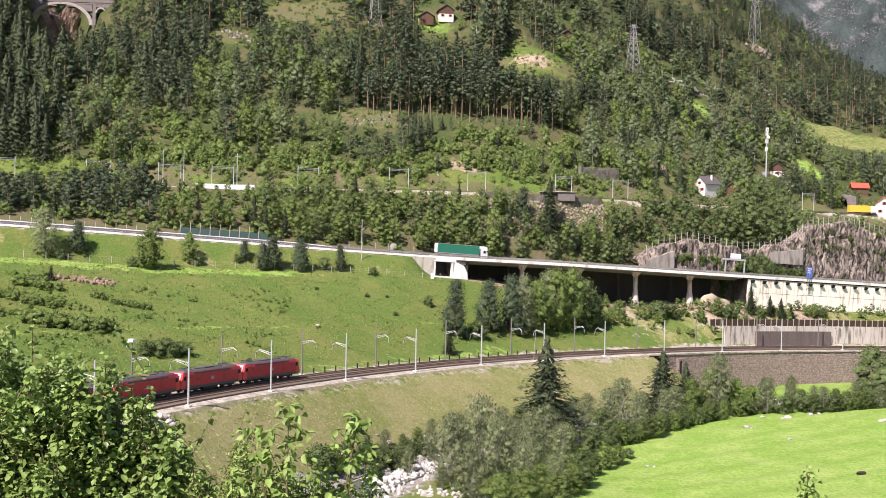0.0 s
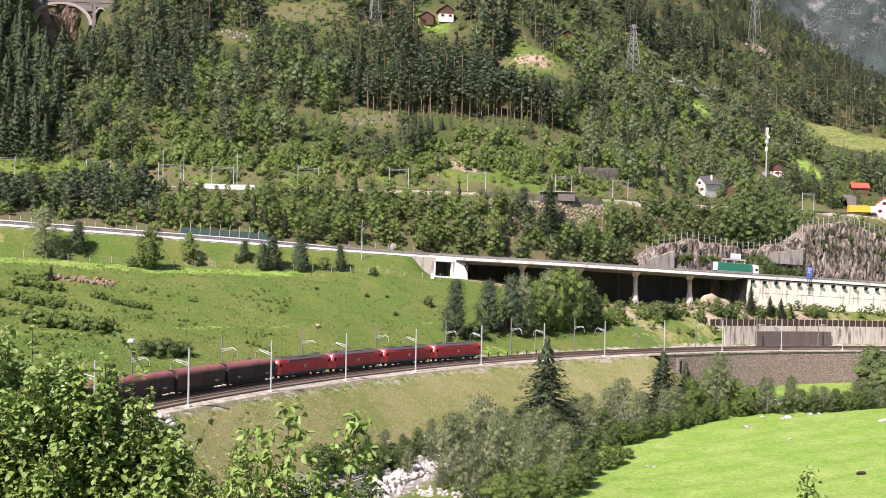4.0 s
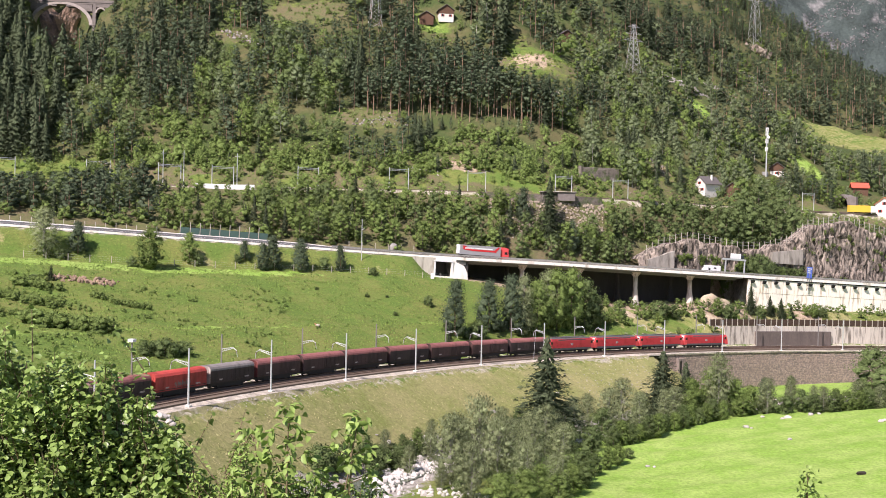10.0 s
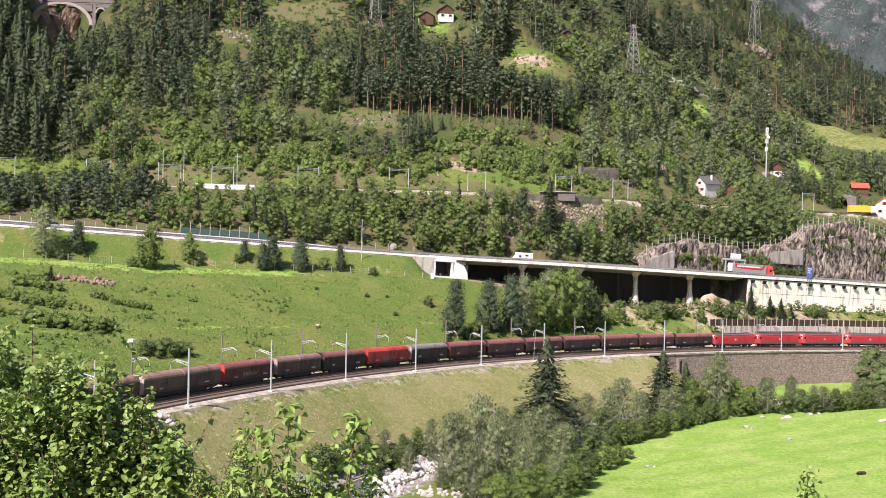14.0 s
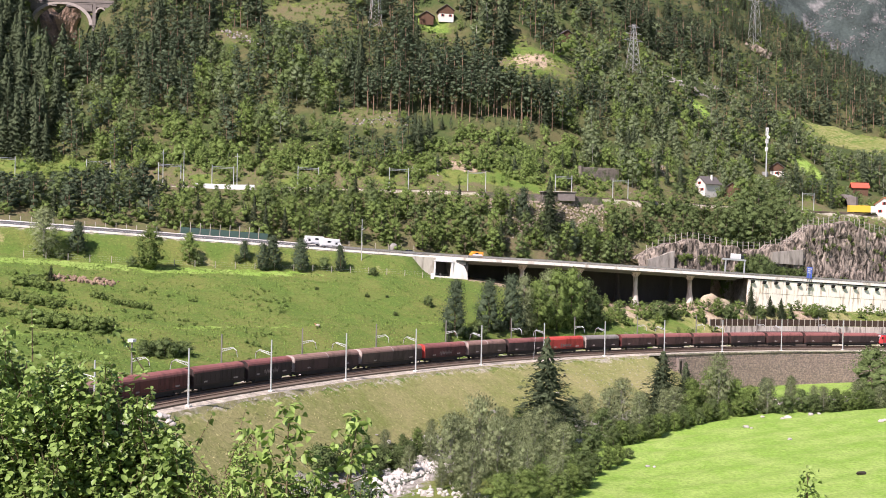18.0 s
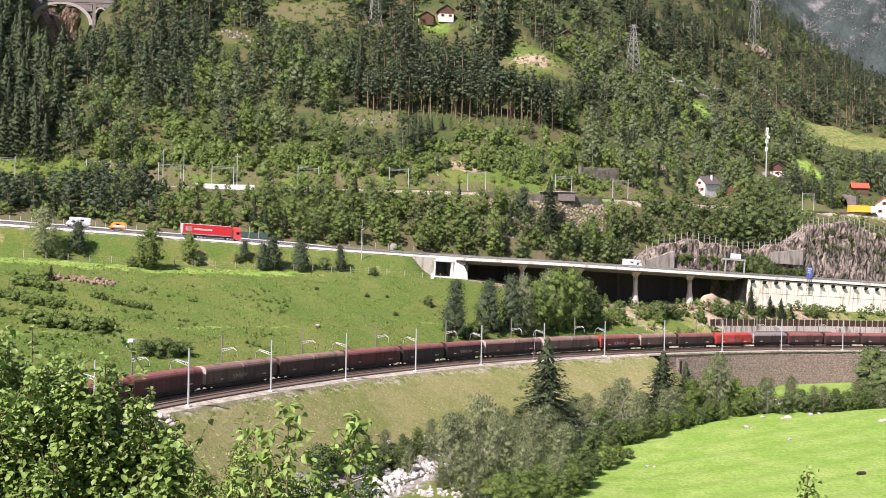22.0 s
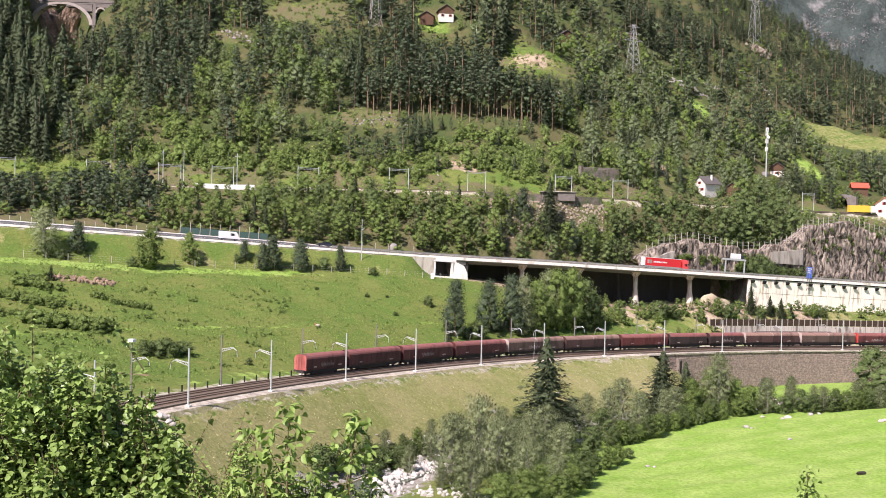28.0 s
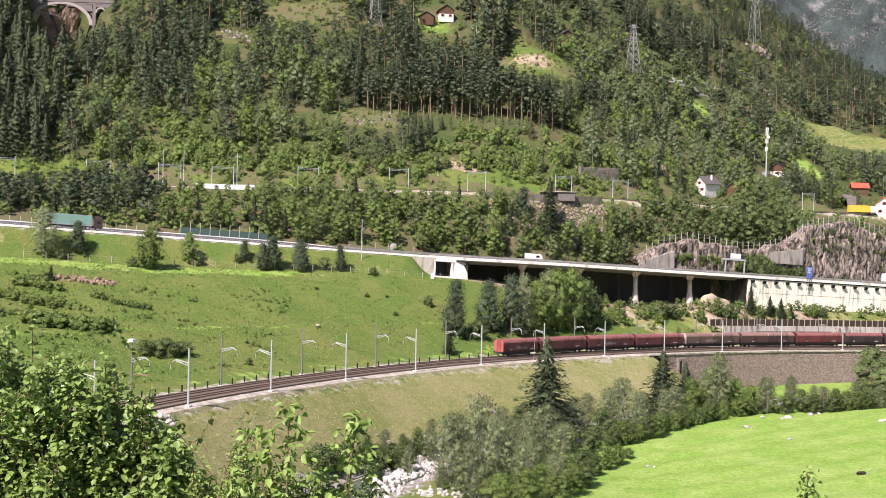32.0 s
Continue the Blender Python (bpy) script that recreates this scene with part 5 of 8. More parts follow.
for i in range(3):
    tree_meshes("spruce%d" % i, conifer(100 + i, 20, 4.3, 0.01, 21, 6400, 0.33, 0.24, 0.3, 0.36, (20, 10), 0.55), "bark", "spruce")
    tree_meshes("broad%d" % i, broadleaf(110 + i, 11, 4.0, 34, 3100, 0.2, 0.02, 1.0, True, core=0.54, rough=0.4), "bark", "leaf")
    tree_meshes("dark%d" % i, broadleaf(120 + i, 12, 4.1, 34, 3100, 0.2, 0.02, 1.0, True, core=0.54, rough=0.4), "bark", "leaf_dark")
    tree_meshes("mid%d" % i, broadleaf(160 + i, 11, 4.1, 22, 900, 0.24, 0.02, 1.0, True, core=0.5, rough=0.35), "bark", "leaf")
    tree_meshes("middark%d" % i, broadleaf(170 + i, 12, 4.3, 22, 900, 0.24, 0.02, 1.0, True, core=0.5, rough=0.35), "bark", "leaf_dark")
    tree_meshes("midpine%d" % i, pine_crown(180 + i, 13, 4.3, 0.02, 22, 900, 0.28, core=0.75), "bark_pine", "pine")
    tree_meshes("midspruce%d" % i, conifer(190 + i, 19, 4.2, 0.02, 15, 1000, 0.5, 0.32, 0.32, 0.45, core=(13, 8), full=0.6), "bark", "spruce")
    tree_meshes("willow%d" % i, broadleaf(130 + i, 15, 4.8, 38, 5600, 0.25, 0.03, tri=True, core=0.36, rough=0.5, hang=1.6), "bark_birch", "leaf_willow")
    tree_meshes("shrub%d" % i, broadleaf(140 + i, 3.2, 2.4, 12, 1300, 0.13, 0.0, 1.0, True, core=0.6, rough=0.35), "bark", "leaf_dark")
    tree_meshes("pine%d" % i, broadleaf(150 + i, 13, 4.3, 46, 4200, 0.19, 0.0, 1.0, True, 0.9, core=0.5, rough=0.4, cone=0.85), "bark_pine", "pine")


def belt():
    """Trees on the slope between the motorway and the old line."""
    g = random.Random(21)
    n, under = 0, []
    for row in (0, 2, 4, 1, 3, 5, 6, 7, 8):
        x = -172.0
        while x < 192:
            px = x + g.uniform(-1.5, 1.5)
            right = px > 62
            x += g.uniform(5.0, 7.6)
            yu, y0 = float(upper_y(px)) - (11 if not right else 9), 358.9 + 0.388 * px + ((25 if px > -85 else 31) if not right else 31)
            py = y0 + (row + g.uniform(-0.4, 0.4)) * (5.4 if not right else 6.6)
            if py > yu or (37 < px < 57 and row > 0) or open_ground(px, py, 2):
                continue
            under.append(("bush", g.randrange(3), px + g.uniform(-3, 3), py + g.uniform(-3, 2), g.uniform(0.7, 1.3), g.uniform(0, 6)))
            if n > 297:
                continue
            u = g.random()
            if px < -85:
                k, nm, lb = ("pine", "pine_tree", "dense dark green pine on the road bank") if u < 0.74 else (("spruce", "spruce_tree", "dark spruce on the road bank") if u < 0.84 else ("dark", "broadleaf_tree", "leafy dark green tree on the road bank"))
            elif right:
                k, nm, lb = ("dark", "broadleaf_tree", "leafy dark green tree above the cliff") if u < 0.92 else ("broad", "broadleaf_tree", "leafy green tree above the cliff")
            else:
                k, nm, lb = ("broad", "broadleaf_tree", "leafy green tree on the road bank") if u < 0.72 else (("dark", "broadleaf_tree", "leafy dark green tree on the road bank") if u < 0.88 else ("spruce", "spruce_tree", "small dark spruce on the road bank"))
            if px < -60 and row < 1 or px > 138 and row > 3:
                continue
            hgt = g.uniform(8.0, 12.0)
            hgt = min(hgt, 5.2 + (yu + 4 - py) * 0.7) if not right else (g.uniform(13, 17) if 98 < px < 134 else g.uniform(9, 13.5))
            hgt = min(hgt, 5.5) if px > 138 else hgt
            hgt = min(hgt, max(3.0, 50 + 0.041 * py - zg(px, py))) if px < -118 else hgt
            hgt *= 0.5 if -94 < px < -60 and row >= 2 else 1
            tree({"pine": "midpine", "spruce": "midspruce", "dark": "middark", "broad": "mid"}[k] + str(g.randrange(3)), px, py, hgt, nm, lb, "tree", "trees above the motorway", g.uniform(0, 6.28), g.uniform(1.0, 1.3) * (0.8 if k == "spruce" else 1))
            n += 1
    woods("undergrowth", "dense green undergrowth on the motorway bank", under)


belt()


def rock_plants():
    """Shrubs rooted on the ledges and at the foot of the blasted rock face."""
    g = random.Random(77)
    spots = [(g.uniform(86, 104), g.uniform(0.25, 0.55)) for k in range(30)] + [(g.uniform(108, 128), g.uniform(0.02, 0.16)) for k in range(20)]
    spots += [(g.uniform(109, 118), g.uniform(0.2, 0.55)) for k in range(12)] + [(g.uniform(133, 178), g.uniform(0.25, 0.95)) for k in range(30)] + [(g.uniform(134, 148), g.uniform(0.55, 0.75)) for k in range(12)] + [(g.uniform(88, 106), g.uniform(0.4, 0.55)) for k in range(14)] + [(g.uniform(130, 139), g.uniform(0.3, 0.8)) for k in range(8)]
    for i in range(3):
        tree_meshes("ledge%d" % i, broadleaf(340 + i, 3.2, 2.4, 7, 300, 0.26, 0.0, 1.0, True, core=0.5), "bark", "leaf")
    for k, (x, u) in enumerate(spots):
        low = 108 < x < 128
        a = road_at(x, 15.7 + 1.4 * u)
        t = tree("ledge" + str(k % 3), a[0], a[1], g.uniform(2.4, 3.8) if low else g.uniform(0.9, 2.0), "shrub", "green shrub rooted in a ledge of the rock face", "shrub", "shrubs on the rock face", k * 1.3, g.uniform(0.8, 1.3))
        m = t.matrix_basis.copy()
        m.translation.z = float(a[2]) - 0.8 + float(cliff_h(x)) * u
        t.matrix_basis = m


rock_plants()
for k, (x, r_, h) in enumerate(((58, 22, 9), (63, 21, 10), (67, 22, 9.5), (71, 23, 9), (61, 27, 11), (69, 28, 11))):
    a = road_at(x, r_)
    tree("middark" + str(k % 3), a[0], a[1], h, "broadleaf_tree", "leafy dark green tree beside the rock face", "tree", "trees above the motorway", k * 1.1, 1.2)

# single trees: kind, x, y, height, spread
SPR, LEAF = ("spruce_tree", "dark green spruce"), ("broadleaf_tree", "leafy green tree")


def place(rows, group, where):
    for i, (kind, x, y, h, wide) in enumerate(rows):
        nm, lb = {"s": SPR, "p": ("pine_tree", "bushy green pine"), "w": ("willow_tree", "tall grey-green willow"), "b": ("shrub", "rounded green shrub") if kind == "shrub" else LEAF, "d": ("broadleaf_tree", "leafy dark green tree")}[kind[0] if kind != "shrub" else "b"]
        tree(kind + str(i % 3), x, y, h, nm, lb + " " + where, "shrub" if kind == "shrub" else "tree", group, i * 1.7, wide)


place([("spruce", 20.7, 231.4, 22.2, 1.55), ("willow", 6.7, 197.5, 14.6, 1.1), ("willow", 12.3, 204.5, 9.5, 1.0), ("willow", 2.0, 191.5, 12.7, 1.0), ("willow", 13.4, 179.6, 9.9, 1.0), ("spruce", 49.1, 261.4, 17.4, 1.8),
       ("spruce", 54.6, 263.4, 14.0, 1.5), ("broad", 60.3, 261.4, 11.0, 1.1), ("willow", 40.1, 261.4, 11.9, 1.0), ("willow", 31.7, 254.4, 9.3, 1.0), ("willow", 45.1, 261.4, 8.9, 1.0), ("pine", 73.5, 267.4, 7.5, 1.2),
       ("willow", 80.4, 271.4, 7.7, 0.8), ("dark", 120.2, 329.2, 15.0, 1.5), ("willow", 65.0, 261.4, 6.4, 1.0), ("broad", 100.1, 299.3, 5.0, 1.3)], "trees along the stream", "beside the stream")
place([("dark", 24.5, 221.5, 6.0, 1.2), ("dark", 30.1, 224.5, 4.0, 1.2), ("willow", 17.7, 179.6, 7.5, 1.1), ("broad", 8.8, 164.6, 7.5, 1.2), ("willow", 91.3, 289.3, 5.7, 1.0)], "trees along the stream", "beside the stream")
place([("shrub", 40.6 + 4.0 * i, 249.4 + 1.6 * min(i, 8) + 0.8 * math.sin(i * 2.1), 2.6 + 0.6 * math.sin(i * 1.9), 1.4) for i in range(16)], "shrubs at the meadow edge", "at the meadow edge")
place([("shrub", 36.1, 238.4, 2.6, 1.3), ("shrub", 33.2, 231.5, 2.4, 1.3), ("shrub", 88.4, 284.3, 2.5, 1.3), ("shrub", 34.5, 215.5, 2.2, 1.1), ("broad", 29.6, 206.5, 4.4, 1.1), ("broad", 32.0, 211.0, 4.2, 1.1), ("dark", 26.5, 200.5, 4.2, 1.2), ("broad", 24.0, 195.5, 4.0, 1.2), ("shrub", -8.9, 206.5, 4.0, 1.2), ("shrub", -13.0, 204.0, 4.4, 1.2), ("shrub", -6.1, 209.5, 4.2, 1.2),
       ("shrub", -16.5, 198.0, 4.4, 1.2), ("shrub", -19.5, 194.0, 4.4, 1.2), ("shrub", -11.0, 200.0, 3.4, 1.2)], "shrubs along the stream", "above the stream")
place([("willow", -102.0, 303.4, 13.3, 1.2), ("pine", -94.7, 307.9, 8.8, 1.2), ("broad", -75.6, 306.4, 11.1, 1.2), ("broad", -67.8, 317.4, 8.7, 1.0), ("pine", -54.2, 324.4, 5.8, 1.2), ("pine", -48.7, 321.4, 7.6, 1.1), ("pine", -46.3, 322.9, 9.7, 1.2), ("pine", -38.9, 325.3, 9.3, 1.2),
       ("shrub", -32.7, 329.8, 4.0, 1.0), ("pine", -28.6, 331.3, 7.6, 1.0), ("shrub", -65.4, 316.9, 3.5, 1.2), ("shrub", -97.4, 303.4, 3.0, 1.2), ("shrub", -80.0, 306.4, 3.0, 1.2), ("shrub", -55.9, 322.9, 2.5, 1.2), ("shrub", -19.4, 331.3, 2.4, 1.2)], "trees below the motorway", "on the bank below the motorway")
place([("pine", 3.6, 302.1, 14.8, 1.0), ("pine", 12.4, 312.5, 14.6, 1.05), ("pine", 18.4, 317.0, 16.0, 0.95), ("broad", 26.0, 323.0, 15.4, 1.0), ("broad", 32.0, 328.5, 17.6, 0.8), ("broad", 36.3, 332.5, 18.0, 0.8), ("dark", 40.9, 337.5, 15.5, 1.0), ("willow", 22.0, 318.5, 17.0, 0.75), ("willow", 29.5, 330.0, 16.5, 0.9), ("dark", 44.5, 341.5, 10.0, 1.1),
       ("dark", 22.8, 320.0, 9.4, 1.2), ("spruce", 40.2, 346.6, 12.3, 1.0), ("spruce", 2.0, 288.0, 7.5, 1.0)], "trees before the viaduct", "before the viaduct")
place([("shrub", 9.4, 305.5, 5.5, 1.0), ("broad", 49.4, 346.5, 5.4, 1.0), ("shrub", 65.9, 360.6, 5.7, 1.0), ("broad", 53.4, 351.6, 3.5, 1.2), ("shrub", 70.6, 362.6, 4.9, 1.2), ("broad", 86.0, 369.6, 6.0, 1.2), ("shrub", 89.7, 370.1, 5.2, 1.2), ("spruce", 98.2, 377.1, 9.8, 1.0), ("broad", 79.6, 364.1, 4.6, 1.2),
       ("spruce", 104.9, 379.1, 6.5, 1.2), ("spruce", 108.6, 379.6, 6.7, 1.2), ("spruce", 112.5, 381.6, 4.5, 1.2), ("shrub", 101.1, 376.6, 3.3, 1.2), ("broad", 120.8, 385.1, 4.6, 1.2), ("shrub", 124.1, 386.6, 3.0, 1.2)], "growth below the motorway wall", "below the motorway")
place([("shrub", -54.2, 232.1, 4.0, 1.4), ("shrub", -51.0, 235.6, 3.3, 1.3), ("shrub", -57.6, 230.6, 3.2, 1.3), ("shrub", -38.7, 239.0, 1.7, 1.0), ("shrub", -19.8, 314.2, 1.1, 1.3), ("shrub", -14.7, 317.2, 0.8, 1.3), ("shrub", -32.9, 310.7, 0.9, 1.3), ("spruce", -92.3, 279.8, 3.7, 1.3), ("shrub", -95.1, 276.3, 2.1, 1.3),
       ("shrub", -3.6, 319.7, 3.2, 0.9), ("shrub", -11.9, 306.1, 1.2, 1.3)], "bushes on the meadow", "on the meadow")
place([("spruce", 35.8, 403.0, 20.0, 1.15), ("spruce", 19.0, 392.5, 10.1, 1.2), ("spruce", 42.5, 401.0, 8.0, 1.2), ("spruce", 48.5, 404.0, 9.6, 1.3), ("pine", 27.0, 404.0, 12.5, 1.0), ("pine", 43.5, 402.0, 11.0, 1.0), ("broad", 50.5, 405.0, 10.0, 1.0)], "trees below the old line", "below the old railway line")
place([("willow", 3.5, 203.0, 11.0, 1.1), ("willow", 9.5, 190.0, 12.0, 1.1), ("willow", 16.5, 212.0, 9.5, 1.2), ("willow", 15.5, 196.0, 11.0, 1.1), ("willow", 21.5, 205.0, 9.0, 1.2), ("willow", 25.0, 236.0, 9.0, 1.1), ("willow", 28.0, 246.0, 9.5, 1.1), ("willow", 36.0, 252.0, 11.0, 1.1),
       ("willow", 50.5, 256.0, 8.5, 1.2), ("dark", 55.5, 258.5, 7.0, 1.2), ("broad", 64.5, 259.5, 8.5, 1.1), ("willow", 20.0, 222.0, 10.0, 1.1), ("dark", 27.5, 214.0, 7.0, 1.3), ("dark", 23.0, 190.0, 6.5, 1.3), ("willow", 5.0, 178.0, 9.5, 1.1), ("broad", 12.5, 168.0, 7.5, 1.3), ("broad", 17.5, 172.0, 6.0, 1.3), ("broad", 15.0, 176.0, 6.5, 1.2), ("broad", 21.0, 184.0, 5.5, 1.2),
       ("broad", 69.0, 262.5, 6.5, 1.2), ("dark", 33.0, 240.0, 7.0, 1.3), ("dark", 41.0, 246.0, 6.0, 1.3), ("willow", -1.5, 214.0, 6.5, 1.1), ("willow", 97.0, 275.0, 6.5, 1.3), ("willow", -5.0, 203.0, 5.5, 1.2)], "trees along the stream", "beside the stream")
place([("dark", -15.5, 199.0, 5.0, 0.9), ("dark", -12.5, 205.5, 5.6, 0.8), ("willow", -9.6, 210.0, 6.0, 0.8), ("dark", -6.6, 214.0, 5.2, 0.9), ("broad", -3.9, 219.0, 5.6, 0.9), ("willow", -1.5, 223.0, 6.5, 0.8), ("dark", 1.6, 226.0, 6.5, 0.8), ("dark", 5.0, 229.0, 6.0, 1.0), ("willow", 8.5, 232.0, 7.0, 1.0),
       ("shrub", -18.5, 195.0, 4.2, 1.0), ("shrub", -11.0, 208.0, 4.0, 1.1), ("shrub", -8.0, 211.5, 3.6, 1.1), ("shrub", -5.2, 217.0, 3.6, 1.1), ("shrub", -2.4, 221.0, 3.6, 1.1), ("willow", 0.5, 187.0, 3.6, 1.2), ("shrub", 3.5, 184.0, 2.4, 1.2), ("willow", 5.5, 186.5, 4.5, 1.1), ("willow", 12.5, 236.0, 8.0, 1.0), ("dark", 16.0, 240.0, 7.5, 1.0)], "growth on the stream bank", "on the stream bank")
place([("broad" if i % 3 else "shrub", *[float(v) for v in road_at(122.0 - 1.5 * i, 15.6 + 0.5 * (i % 2))[:2]], 6.4 - 0.45 * i + math.sin(i * 2.2), 0.8) for i in range(9)] + [("shrub", *[float(v) for v in road_at(x, 15.7)[:2]], h, 0.9) for x, h in ((113, 6.5), (115, 8.0), (117, 8.6), (119.5, 8.2), (121.5, 6.6), (123.5, 4.8), (125.5, 4.4), (127.5, 4.6), (129.5, 4.0), (131.5, 4.4), (133.5, 4.8), (84, 3.0), (92, 2.4), (101, 2.6), (136, 2.8), (144, 2.2), (77, 2.0))], "growth in the rock cutting", "in the rock cutting")


place([("broad" if i % 2 else "dark", 33.5 + 2.05 * i, 227.5 + 1.95 * i + math.sin(i * 2.3), 4.6 + 0.8 * math.sin(i * 1.7), 1.15) for i in range(14)] + [("willow", 60.5, 257.5, 14.5, 0.9), ("broad", 54.5, 256.0, 9.5, 1.0), ("willow", 47.5, 249.5, 8.5, 1.1), ("willow", 41.0, 243.0, 9.0, 1.0), ("broad", 66.0, 257.5, 5.5, 1.2), ("willow", 71.5, 258.5, 8.6, 1.1),
       ("willow", 77.0, 260.0, 8.2, 0.7), ("dark", 86.0, 258.0, 5.0, 1.5), ("broad", 91.0, 257.0, 4.6, 1.5), ("willow", 96.0, 258.0, 5.5, 1.4), ("dark", 81.5, 257.5, 4.6, 1.4), ("shrub", 74.5, 257.0, 4.4, 1.3), ("dark", 79.0, 259.0, 5.2, 1.3), ("willow", 84.0, 259.5, 6.0, 1.2), ("broad", 88.5, 258.0, 4.8, 1.4), ("dark", 93.5, 258.5, 5.2, 1.4), ("shrub", 98.5, 258.5, 4.6, 1.4)], "hedge at the meadow edge", "at the meadow edge")


def wall_scrub():
    g = random.Random(31)
    sp_ = []
    while len(sp_) < 175:
        x = g.uniform(46, 190)
        y = 358.9 + 0.388 * x - g.uniform(10, 34)
        s, e = (float(v) for v in rail_coords(np.array(x), np.array(y)))
        if e > 10:
            sp_.append((g.choice(("bush", "bush", "bush", "leaf", "dark")), g.randrange(3), x, y, g.uniform(0.35, 0.9), g.uniform(0, 6)))
    for k in range(46):
        x, y = (float(v) for v in road_at(g.uniform(64, 200), g.uniform(14.9, 15.6))[:2])
        sp_.append(("bush", k, x, y, g.uniform(0.25, 0.7), k))
    woods("wall_scrub", "mixed scrub between the railway and the motorway", [(k, i, x, y, s * (0.4 if k != "bush" else 1), a) for k, i, x, y, s, a in sp_])


wall_scrub()


# ---- train ----
def shell(profile, f0, f1):
    """A profile of (y, z) drawn along x between ends that may slant with height."""
    bm = bmesh.new()
    a = [bm.verts.new((f0(z), y, z)) for y, z in profile]
    b = [bm.verts.new((f1(z), y, z)) for y, z in profile]
    n = len(profile)
    for i in range(n):
        bm.faces.new((a[i], a[(i + 1) % n], b[(i + 1) % n], b[i]))
    bm.faces.new(a[::-1])
    bm.faces.new(b)
    bmesh.ops.recalc_face_normals(bm, faces=bm.faces[:])
    return bm


def wheelset(parent, x, r=0.5, gauge=0.78):
    part("wheelset", rods(((x, -gauge, r), (x, -gauge + 0.14, r), r, r, 14), ((x, gauge - 0.14, r), (x, gauge, r), r, r, 14), ((x, -gauge, r), (x, gauge, r), 0.09)), M["loco_frame"], parent)


def bogie(parent, x, base=2.6, r=0.5):
    b = part("bogie", boxes((x - base / 2 - 0.6, x + base / 2 + 0.6, -1.2, -1.02, 0.5, 0.95), (x - base / 2 - 0.6, x + base / 2 + 0.6, 1.02, 1.2, 0.5, 0.95), (x - 0.4, x + 0.4, -1.1, 1.1, 0.5, 0.9), bevel=0.04), M["loco_frame"], parent)
    for s in (-1, 1):
        wheelset(b, x + s * base / 2, r)


def buffers(parent, x, s):
    for y in (-0.88, 0.88):
        part("buffer", rods(((x, y, 1.05), (x + s * 0.5, y, 1.05), 0.09, 0.09, 8), ((x + s * 0.5, y, 1.05), (x + s * 0.58, y, 1.05), 0.24, 0.24, 10)), M["loco_frame"], parent)


